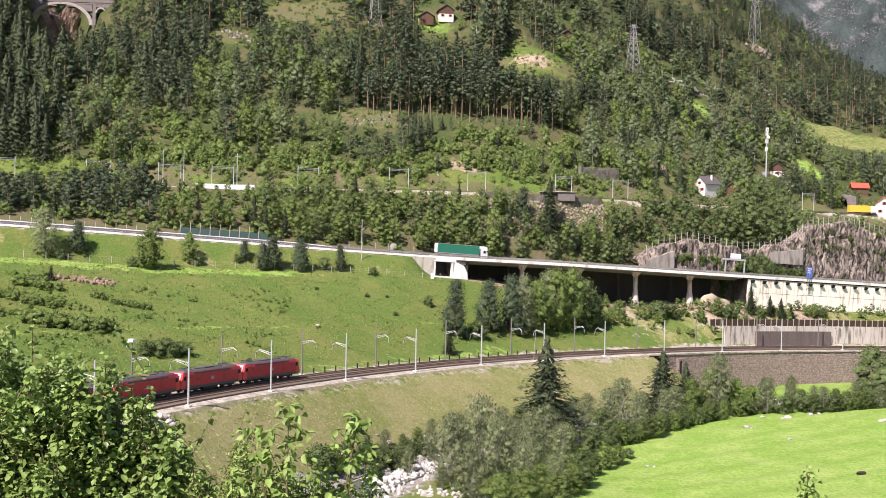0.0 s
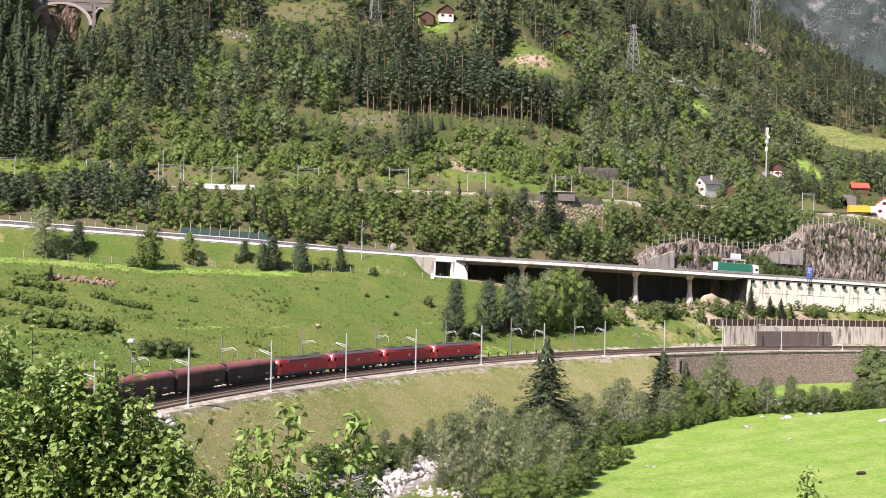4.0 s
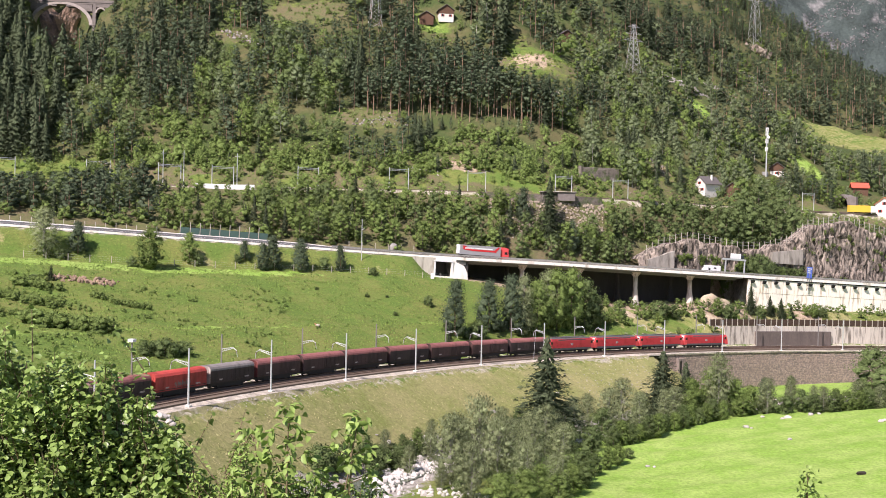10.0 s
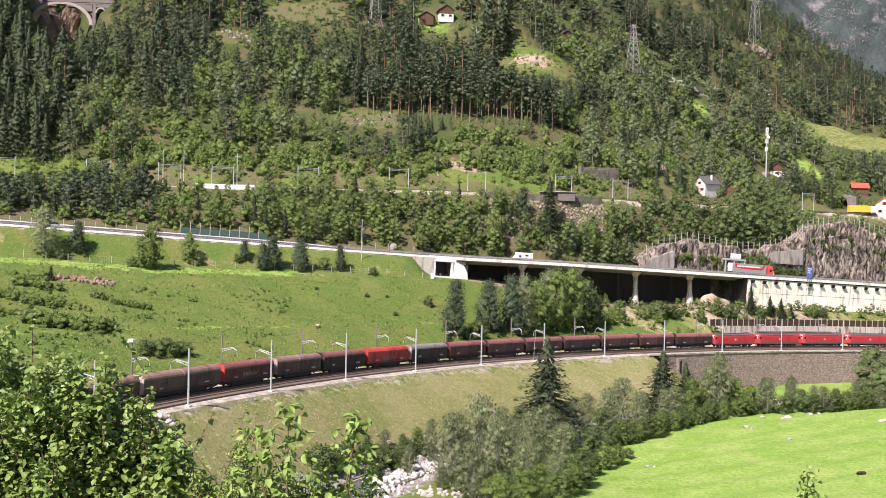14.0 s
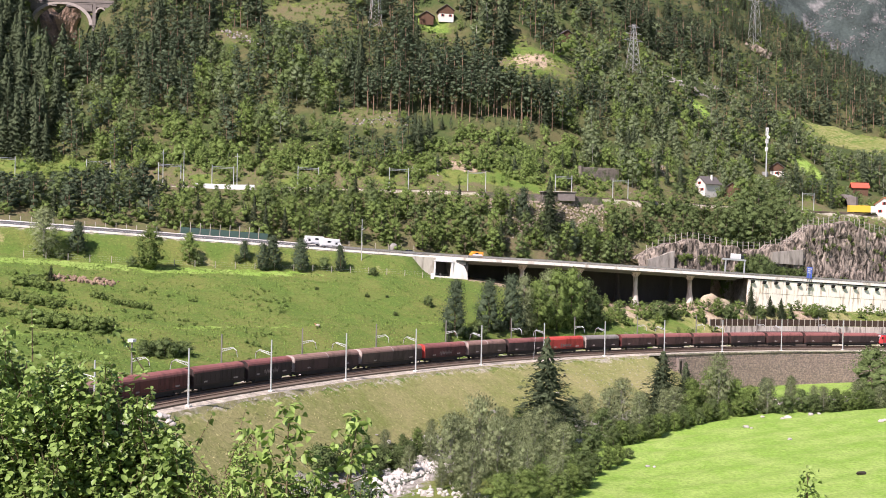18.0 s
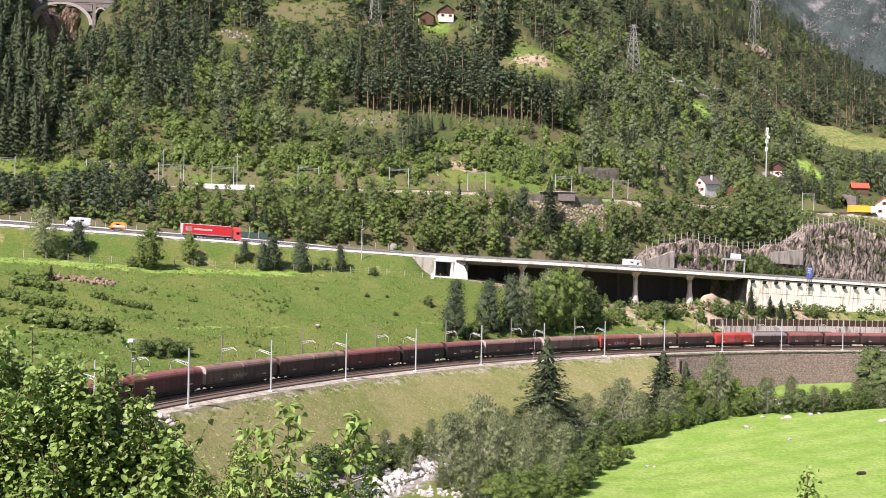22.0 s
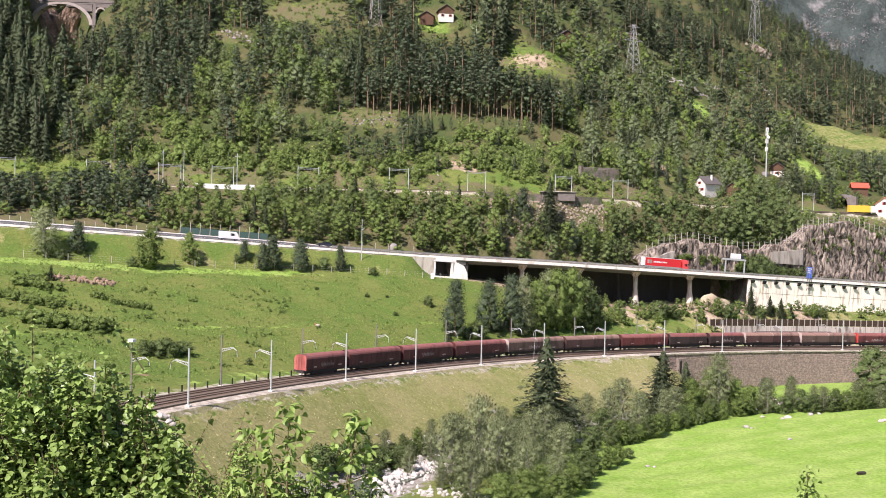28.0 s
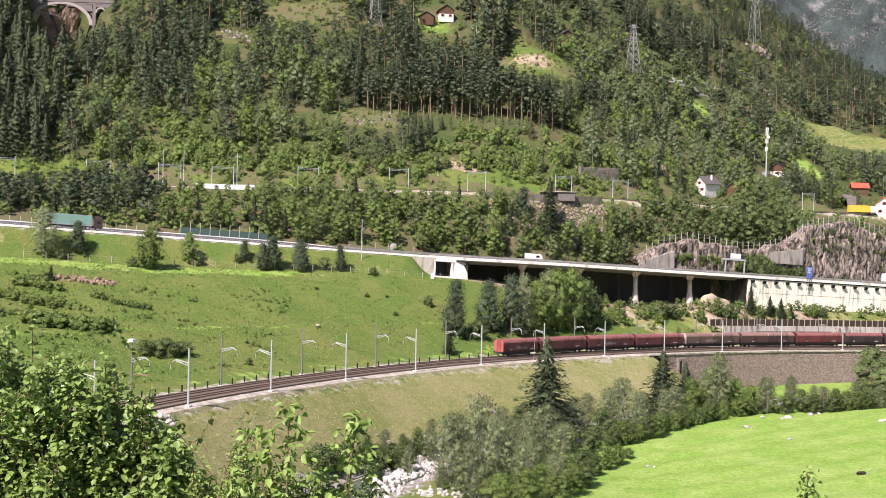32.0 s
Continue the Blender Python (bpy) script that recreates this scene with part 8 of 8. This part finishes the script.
def low_wall(name, label, x0, x1, dy, z0, z1, material, n=8):
    xs_ = np.linspace(x0, x1, n)
    left = [(float(x), float(upper_y(x)) + dy, float(upper_z(x)) + z1) for x in xs_]
    right = [(float(x), float(upper_y(x)) + dy - 0.6, float(upper_z(x)) + z1) for x in xs_]
    tagged(strip(name, right, left, material, thick=z1 - z0), label, "wall", kind="structure")


low_wall("wall_upper_line", "white concrete wall beside the upper line", -84, -64, -7.0, -2.5, 1.1, M["white"])
low_wall("wall_upper_line", "grey concrete wall below the upper line", -62, -38, -7.0, -2.5, 0.4, M["concrete_old"])
low_wall("wall_upper_line", "brown stone parapet of the upper line", 12, 56, -7.5, -6.5, 0.1, M["terrace"])
wall_ = tagged(part("wall_terrace", boxes((-9, 9, -0.5, 0.5, -2, 4.3), (-9.2, -8.2, -0.7, 0.7, -2, 4.7), (-3.0, 4.0, -0.62, 0.0, -2, 3.7), (4.0, 7.5, -0.56, 0.0, -2, 2.6), bevel=0.12), M["terrace"]), "grey stone terrace wall on the slope", "wall", kind="structure")
hut = empty("utility_hut")
part("body", boxes((-1.5, 1.5, -1.3, 1.3, -0.6, 2.5), bevel=0.04), M["white"], hut)
part("roof", boxes((-1.75, 1.75, -1.55, 1.55, 2.5, 2.75), bevel=0.03), M["concrete_old"], hut)
part("door", boxes((-0.45, 0.45, -1.36, -1.3, 0.0, 2.0), bevel=0.02), M["galv"], hut)
hut.matrix_basis = Matrix.Translation((-109.8, 412.8, zg(-109.8, 412.8))) @ Matrix.Rotation(0.1, 4, "Z")
tagged(hut, "small white utility hut beside the upper line", "utility hut")
wall_.matrix_basis = Matrix.Translation((58.6, 450.5, zg(58.6, 450.5) + 0.4)) @ Matrix.Rotation(0.5, 4, "Z")


def tunnel():
    t = empty("tunnel_portal")
    bm = bmesh.new()
    n = 12
    for r0, r1, y0, y1 in ((3.6, 4.5, -0.6, 6.0),):
        ring = []
        for k in range(n + 1):
            a = math.pi * k / n
            ring.append([bm.verts.new((r * math.cos(a), y, r * math.sin(a) + 1.2)) for r, y in ((r0, y0), (r1, y0), (r1, y1), (r0, y1))])
        for a, b in zip(ring, ring[1:]):
            for i in range(4):
                bm.faces.new((a[i], a[(i + 1) % 4], b[(i + 1) % 4], b[i]))
        bmesh.ops.recalc_face_normals(bm, faces=bm.faces[:])
    part("arch", bm, M["arch"], t)
    part("wing_wall", boxes((-7.5, -3.7, -0.3, 1.0, -1, 4.6)), M["arch"], t)
    part("wing_wall", boxes((3.7, 7.5, -0.3, 1.0, -1, 4.6)), M["arch"], t)
    # black plate across the bore stands in for the darkness inside
    part("lining", boxes((-3.6, 3.6, 5.0, 5.4, -1, 4.8)), M["black"], t)
    t.matrix_basis = Matrix.Translation((171.0, 512.0, zg(171, 512) - 0.5)) @ Matrix.Rotation(-0.9, 4, "Z")
    tagged(t, "stone railway tunnel portal with dark mouth", "tunnel portal")


tunnel()
y_ = empty("site_trailer")
part("body", boxes((-5.5, 3.5, -1.3, 1.3, 0.8, 3.6), bevel=0.05), M["yellow"], y_, "yellow body")
part("door_panel", boxes((3.5, 6.0, -1.3, 1.3, 0.8, 3.4), bevel=0.05), M["white"], y_)
part("chassis", boxes((-5.4, 5.9, -1.0, 1.0, 0.4, 0.8)), M["loco_frame"], y_)
for x_ in (-4, 4):
    for s_ in (-1, 1):
        wheel(y_, x_, s_ * 1.0, 0.45, 0.2)
y_.matrix_basis = Matrix.Translation((173.6, 494.0, zg(173.6, 494))) @ Matrix.Rotation(0.1, 4, "Z")
tagged(y_, "yellow and white works wagon near the tunnel", "wagon")


# ---- masts and pylons ----
def phone_mast():
    t = empty("radio_mast")
    part("pole", rods(((0, 0, -1), (0, 0, 21.5), 0.4, 0.16, 8)), M["galv"], t)
    for k, z in enumerate((12.0, 15.5, 18.8, 20.5)):
        part("antenna", boxes(*[(0.5 * math.cos(a) - 0.15, 0.5 * math.cos(a) + 0.15, 0.5 * math.sin(a) - 0.15, 0.5 * math.sin(a) + 0.15, z - 0.9, z + 0.9) for a in (0.4 + k, 2.5 + k, 4.6 + k)]), M["white"], t)
    part("dish", rods(((0.4, -0.8, 17.3), (0.4, -0.6, 17.3), 0.7, 0.6, 12)), M["white"], t)
    part("cabinet", boxes((-1.2, 1.2, 0.8, 2.6, -0.5, 2.2), bevel=0.04), M["grey_paint"], t)
    t.matrix_basis = Matrix.Translation((140.9, 521.0, zg(140.9, 521)))
    tagged(t, "tall pale radio mast with antennas", "radio mast")


phone_mast()


def pylon(x, y, h, w, turn=0.0):
    t = empty("power_pylon")
    bm = bmesh.new()
    lv = 9
    for k in range(lv):
        z0, z1 = h * k / lv, h * (k + 1) / lv
        w0, w1 = w * (1 - 0.85 * k / lv), w * (1 - 0.85 * (k + 1) / lv)
        for i, (a, b) in enumerate(((-1, -1), (1, -1), (1, 1), (-1, 1))):
            c, d = ((1, -1), (1, 1), (-1, 1), (-1, -1))[i]
            rod(bm, (a * w0, b * w0, z0 - 0.3 * (k == 0)), (a * w1, b * w1, z1), 0.12, 0.10, 4)
            rod(bm, (a * w0, b * w0, z0), (c * w1, d * w1, z1), 0.06, 0.06, 4)
            rod(bm, (c * w0, d * w0, z0), (a * w1, b * w1, z1), 0.06, 0.06, 4)
    part("tower", bm, M["pylon"], t)
    for z, l in ((0.66, 6.5), (0.8, 5.2), (0.94, 3.8)):
        part("cross_arm", rods(((-l, 0, h * z), (l, 0, h * z), 0.12, 0.12, 4), ((-l, 0, h * z), (0, 0, h * z + 1.6), 0.08, 0.08, 4), ((l, 0, h * z), (0, 0, h * z + 1.6), 0.08, 0.08, 4)), M["pylon"], t)
    t.matrix_basis = Matrix.Translation((x, y, zg(x, y))) @ Matrix.Rotation(turn, 4, "Z")
    tagged(t, "tall galvanised lattice power pylon among trees", "pylon", "power pylons on the mountainside")


pylon(222.0, 861.0, 48, 3.6, 0.4)
pylon(91.7, 586.5, 24, 2.8, 0.6)
pylon(-33.0, 541.7, 30, 2.8, 0.3)


# ---- gorge and outcrops on the mountainside ----
def gorge():
    """A rock spur under the bridge: its front catches the sun, its far flank falls into the ravine."""
    plan = [(-203.0, 580.0), (-196.0, 583.0), (-188.5, 585.0), (-184.5, 597.0), (-179.5, 613.0), (-172.0, 640.0)]
    V, n, m = [], 40, 24
    for i in range(n):
        q = i / (n - 1) * (len(plan) - 1)
        k = min(int(q), len(plan) - 2)
        x, y = (lerp(a, b, q - k) for a, b in zip(plan[k], plan[k + 1]))
        for j in range(m):
            t = j / (m - 1)
            z = 122 + t * (34 + 5 * math.sin(q * 2.2))
            w = 2.4 * noise.fractal(Vector((q * 1.7, z * 0.09, 2.0)), 1.0, 2.0, 5)
            lean = 7.0 * t * t
            V.append((x - lean * (0.55 if q < 2 else 0.9) + w * 0.5, y + lean * (0.8 if q < 2 else 0.1) - w * 0.6, z))
    F = [(i * m + j, (i + 1) * m + j, (i + 1) * m + j + 1, i * m + j + 1) for i in range(n - 1) for j in range(m - 1)]
    tagged(link_mesh("gorge_wall", big_mesh("gorge_wall", V, F, [M["gorge"]])), "pinkish brown rock spur below the stone bridge", "rock face", kind="structure")


gorge()
sp = []
for cx_, cy_, rx_, ry_, num, lo_, hi_ in ((42, 510, 8, 4, 46, 0.5, 1.5), (124, 612, 11, 3, 60, 0.4, 1.2), (222, 840, 4, 4, 40, 1.2, 2.6), (150, 655, 18, 7, 60, 0.4, 1.1), (200, 750, 16, 8, 50, 0.5, 1.4), (-90, 523, 9, 4, 70, 0.3, 0.9), (-24, 463, 12, 3, 60, 0.2, 0.6), (-14, 431, 12, 2, 60, 0.2, 0.55), (110, 563, 6, 3, 24, 0.4, 1.1), (84, 486, 8, 2, 30, 0.3, 0.8)):
    for k in range(num):
        x_, y_ = cx_ + rx_ * g_.uniform(-1, 1), cy_ + ry_ * g_.uniform(-1, 1)
        sp.append((x_, y_, zg(x_, y_) + 0.2, g_.uniform(lo_, hi_)))
boulder_field("outcrops", "weathered grey-brown outcrops and stones on the slope", sp, M["boulder"])


# ---- stone arch bridge high on the mountainside ----
def arch_bridge():
    t = empty("arch_bridge")
    R_, n = 14.0, 20

    def arch(cx, r, zc, thick, y0, y1, flat=1.0):
        bm = bmesh.new()
        ring = []
        for k in range(n + 1):
            a = math.pi * k / n
            ring.append([bm.verts.new((cx + q * math.cos(a), y, zc + q * math.sin(a) * flat)) for q, y in ((r, y0), (r + thick, y0), (r + thick, y1), (r, y1))])
        for a, b in zip(ring, ring[1:]):
            for i in range(4):
                bm.faces.new((a[i], a[(i + 1) % 4], b[(i + 1) % 4], b[i]))
        bmesh.ops.recalc_face_normals(bm, faces=bm.faces[:])
        return bm

    part("main_arch", arch(0, 13.6, 0, 1.7, -2.4, 2.4, 0.71), M["arch_ring"], t, "pale dressed-stone arch ring")
    part("deck", boxes((-40, 40, -2.3, 2.3, 9.9, 11.2), (-40, 40, -2.5, -2.2, 10.7, 12.0), (-40, 40, 2.2, 2.5, 10.7, 12.0)), M["arch"], t)
    for s in (-1, 1):
        part("abutment", boxes((s * 22.2 - 1.0, s * 22.2 + 1.0, -2.3, 2.3, -8, 9.9), (s * 33 - 5, s * 33 + 5, -2.3, 2.3, -6, 9.9)), M["arch"], t)
        part("pier", boxes((s * 15.8 - 0.8, s * 15.8 + 0.8, -2.3, 2.3, -6, 9.9)), M["arch"], t)
        part("side_arch", arch(s * 18.9, 1.9, 6.0, 0.7, -2.35, 2.35), M["arch_ring"], t)
        part("side_arch", arch(s * 25.4, 1.9, 6.2, 0.7, -2.35, 2.35), M["arch_ring"], t)
        part("spandrel", boxes((s * 19 - 3.0, s * 19 + 3.0, -2.2, 2.2, 8.6, 9.9), (s * 8.5 - 6.2, s * 8.5 + 6.2, -2.2, 2.2, 8.6, 9.9), (s * 12 - 2.8, s * 12 + 2.8, -2.2, 2.2, 6.6, 8.6)), M["arch"], t)
    t.matrix_basis = Matrix.Translation((-183.4, 567.0, 142.4)) @ Matrix.Rotation(-0.03, 4, "Z") @ Matrix.Rotation(radians(1.0), 4, "Y")
    tagged(t, "old stone railway arch bridge over a gorge", "bridge")
    m_ = tagged(part("signal_mast", rods(((0, 0, 0), (0, 0, 8), 0.16, 0.12, 6)), M["galv"]), "grey catenary mast on the stone bridge", "mast", "masts of the upper line")
    m_.matrix_basis = Matrix.Translation((-168.0, 564.9, 152.8))


arch_bridge()

# ---- small things along the motorway ----
proto = None
for k in range(22):
    x_ = -112.0 + k * 5.0
    p_ = road_at(x_, -17.5)
    m_ = Matrix.Translation((p_[0], p_[1], zg(p_[0], p_[1])))
    if proto is None:
        proto = empty("wire_fence_bay")
        part("post", boxes((-0.08, 0.08, -0.08, 0.08, -0.3, 1.75), bevel=0.01), M["fence_wood"], proto)
        for z_ in (0.5, 1.0, 1.5):
            part("wire", rods(((0, 0, z_), (5.0 * 0.932, 5.0 * 0.3617, z_ - 0.28), 0.012, 0.012, 3)), M["galv"], proto)
        tagged(proto, "grey post and wire fence along the meadow", "fence", "wire fence bays")
        proto.matrix_basis = m_
    else:
        copy_thing(proto, m_)
proto = None
for k in range(9):
    x_ = -71.0 + k * 2.7
    m_ = road_frame(x_, 16.2, 0.0)
    if proto is None:
        proto = empty("screen_bay")
        part("post", boxes((-0.1, 0.1, -0.1, 0.1, -0.5, 3.6), bevel=0.02), M["fence_wood"], proto, "pale post")
        part("panel", boxes((0.12, 2.75, -0.04, 0.04, 0.0, 2.0)), M["screen"], proto, "green screen panel")
        tagged(proto, "green roadside screen with pale posts", "screen", "screen bays behind the motorway")
        proto.matrix_basis = m_
    else:
        copy_thing(proto, m_)
proto = None
for k in range(26):
    x_ = -128.0 + k * 2.7 if k < 20 else -22.0 + (k - 20) * 4
    m_ = road_frame(x_, 20.0, 0.0)
    m_ = Matrix.Translation((m_.translation.x, m_.translation.y, zg(m_.translation.x, m_.translation.y)))
    if proto is None:
        proto = tagged(part("fence_post", boxes((-0.09, 0.09, -0.09, 0.09, -0.3, 2.4), bevel=0.02), M["fence_wood"]), "pale roadside fence post on the bank", "post", "fence posts above the motorway")
        proto.matrix_basis = m_
    else:
        copy_thing(proto, m_)
pole_ = empty("lamp_post")
part("pole", rods(((0, 0, -0.5), (0, 0, 11.6), 0.14, 0.09, 8)), M["galv"], pole_)
part("bracket", rods(((0, 0, 8.6), (0.8, 0, 9.0), 0.05, 0.05, 6)), M["galv"], pole_)
p_ = road_at(-27.0, -10.5)
pole_.matrix_basis = Matrix.Translation((p_[0], p_[1], zg(p_[0], p_[1])))
tagged(pole_, "slim grey pole below the motorway", "pole")
kb = empty("utility_box")
part("body", boxes((-0.5, 0.5, -0.4, 0.4, -0.2, 1.4), bevel=0.03), M["white"], kb)
p_ = road_at(-9.0, -17.0)
kb.matrix_basis = Matrix.Translation((p_[0], p_[1], zg(p_[0], p_[1])))
tagged(kb, "small white utility box at the fence", "utility box")


def gantry_side():
    """Gantry over the far carriageway beside the rock."""
    t = empty("sign_gantry")
    for x in (-3.9, 3.9):
        part("post", boxes((x - 0.2, x + 0.2, -0.2, 0.2, -0.3, 5.6), bevel=0.03), M["galv"], t)
    part("beam", boxes((-5.2, 4.3, -0.3, 0.3, 5.0, 5.6), bevel=0.03), M["galv"], t)
    part("sign", boxes((-2.2, 2.0, -0.35, -0.1, 5.6, 7.4), bevel=0.04), M["white"], t, "white sign panel")
    part("sign", boxes((2.2, 3.4, -0.35, -0.1, 5.7, 6.9), bevel=0.04), M["dark_car"], t, "dark sign panel")
    t.matrix_basis = road_frame(105.4, 12.0)
    tagged(t, "grey motorway sign gantry with white panel", "sign gantry")


gantry_side()
bs = empty("road_sign")
part("post", boxes((-0.08, 0.08, -0.08, 0.08, -3.5, 3.2)), M["galv"], bs)
part("panel", boxes((-1.1, 1.1, -0.08, 0.0, 0.6, 4.4), bevel=0.05), M["blue"], bs, "blue sign panel")
part("bars", boxes((-0.8, 0.7, -0.1, -0.085, 3.6, 3.9), (-0.8, 0.4, -0.1, -0.085, 3.0, 3.25), (-0.8, 0.6, -0.1, -0.085, 2.3, 2.55)), M["white"], bs, "white plain lettering bars")
part("ladder", boxes((-0.9, -0.8, -0.3, -0.2, -3.6, 0.2), (0.8, 0.9, -0.3, -0.2, -3.6, 0.2), *[(-0.9, 0.9, -0.3, -0.2, -3.4 + 0.5 * k, -3.3 + 0.5 * k) for k in range(7)]), M["black"], bs, "dark steel ladder frame")
bs.matrix_basis = road_frame(121.0, -6.75)
tagged(bs, "blue motorway sign with plain white bars", "road sign")


def earth_mound(x, y, rx, ry, h, seed):
    """A low uneven heap of bare soil."""
    n, m = 28, 10
    V = [(x, y, zg(x, y) + h)]
    for j in range(1, m + 1):
        for i in range(n):
            a, q = 2 * math.pi * i / n, j / m
            w = 1 + 0.35 * noise.fractal(Vector((math.cos(a) * 1.3 * q, math.sin(a) * 1.3 * q, seed)), 1.0, 2.0, 4)
            px, py = x + rx * q * w * math.cos(a), y + ry * q * w * math.sin(a)
            V.append((px, py, zg(px, py) + h * (1 - q * q) ** 1.2 * w + 0.25 * noise.noise(Vector((px, py, seed))) * (1 - q) - 0.35 * q))
    F = [(0, 1 + i, 1 + (i + 1) % n) for i in range(n)]
    F += [t for j in range(m - 1) for i in range(n) for t in ((1 + j * n + i, 1 + (j + 1) * n + i, 1 + (j + 1) * n + (i + 1) % n), (1 + j * n + i, 1 + (j + 1) * n + (i + 1) % n, 1 + j * n + (i + 1) % n))]
    tagged(link_mesh("earth_mound", big_mesh("earth_mound", V, np.array(F), [M["bare_soil"]], None, True)), "mound of bare pale soil under the viaduct", "mound", "soil mounds")


earth_mound(86.5, 377.5, 7.0, 3.0, 3.8, 2.0)
earth_mound(83.0, 367.0, 3.0, 2.4, 0.8, 5.0)
earth_mound(56.0, 358.5, 7.0, 2.5, 0.7, 9.0)


def calf(x, y, turn):
    """A young cow resting on the mown strip, brown with a white flank."""
    t = empty("calf")
    part("body", rods(((-0.75, 0, 0.42), (-0.45, 0, 0.55), 0.2, 0.4, 10), ((-0.45, 0, 0.55), (0.4, 0, 0.55), 0.4, 0.42, 10), ((0.4, 0, 0.55), (0.7, 0, 0.62), 0.42, 0.24, 10)), M["calf_white"], t, "creamy white flank", smooth=True)
    part("shoulder", rods(((0.3, 0, 0.6), (0.75, 0, 0.75), 0.42, 0.22, 10)), M["calf_brown"], t, "fawn brown shoulder", smooth=True)
    head = part("head", rods(((0.7, 0, 0.75), (0.95, 0, 1.0), 0.2, 0.19, 8), ((0.92, 0, 1.0), (1.25, 0, 0.85), 0.18, 0.1, 8)), M["calf_brown"], t, "fawn brown head", smooth=True)
    for s in (-1, 1):
        part("ear", rods(((0.92, s * 0.12, 1.08), (0.86, s * 0.34, 1.06), 0.07, 0.03, 6)), M["calf_brown"], head)
        part("leg", rods(((0.45, s * 0.28, 0.3), (0.8, s * 0.36, 0.08), 0.1, 0.06, 6)), M["calf_brown"], t)
        part("leg", rods(((-0.5, s * 0.3, 0.3), (-0.15, s * 0.42, 0.08), 0.13, 0.07, 6)), M["calf_white"], t)
    part("tail", rods(((-0.85, 0, 0.5), (-1.0, 0.15, 0.15), 0.04, 0.03, 5)), M["calf_brown"], t)
    t.matrix_basis = Matrix.Translation((x, y, zg(x, y))) @ Matrix.Rotation(turn, 4, "Z") @ Matrix.Diagonal((0.72, 0.72, 0.72, 1))
    tagged(t, "brown and white calf resting in the meadow grass", "calf")


calf(-29.1, 278.6, 2.8)


# ---- movement ----
def train_s(t):
    return 16.418 * t + 0.00984 * t ** 2 + 0.00037 * t ** 3


def motions():
    steps = [float(t) for t in range(33)]
    for unit, s0 in TRAIN:
        walk(unit, [(t, rail_pose(s0 + train_s(t), 0.0, 0.0)) for t in steps])
    for unit, r, way, (a, b, c) in VEHICLES:
        turn = Matrix() if way > 0 else Matrix.Rotation(math.pi, 4, "Z")
        walk(unit, [(t, road_frame(a * t * t + b * t + c, r, 0.0) @ turn) for t in steps])


motions()
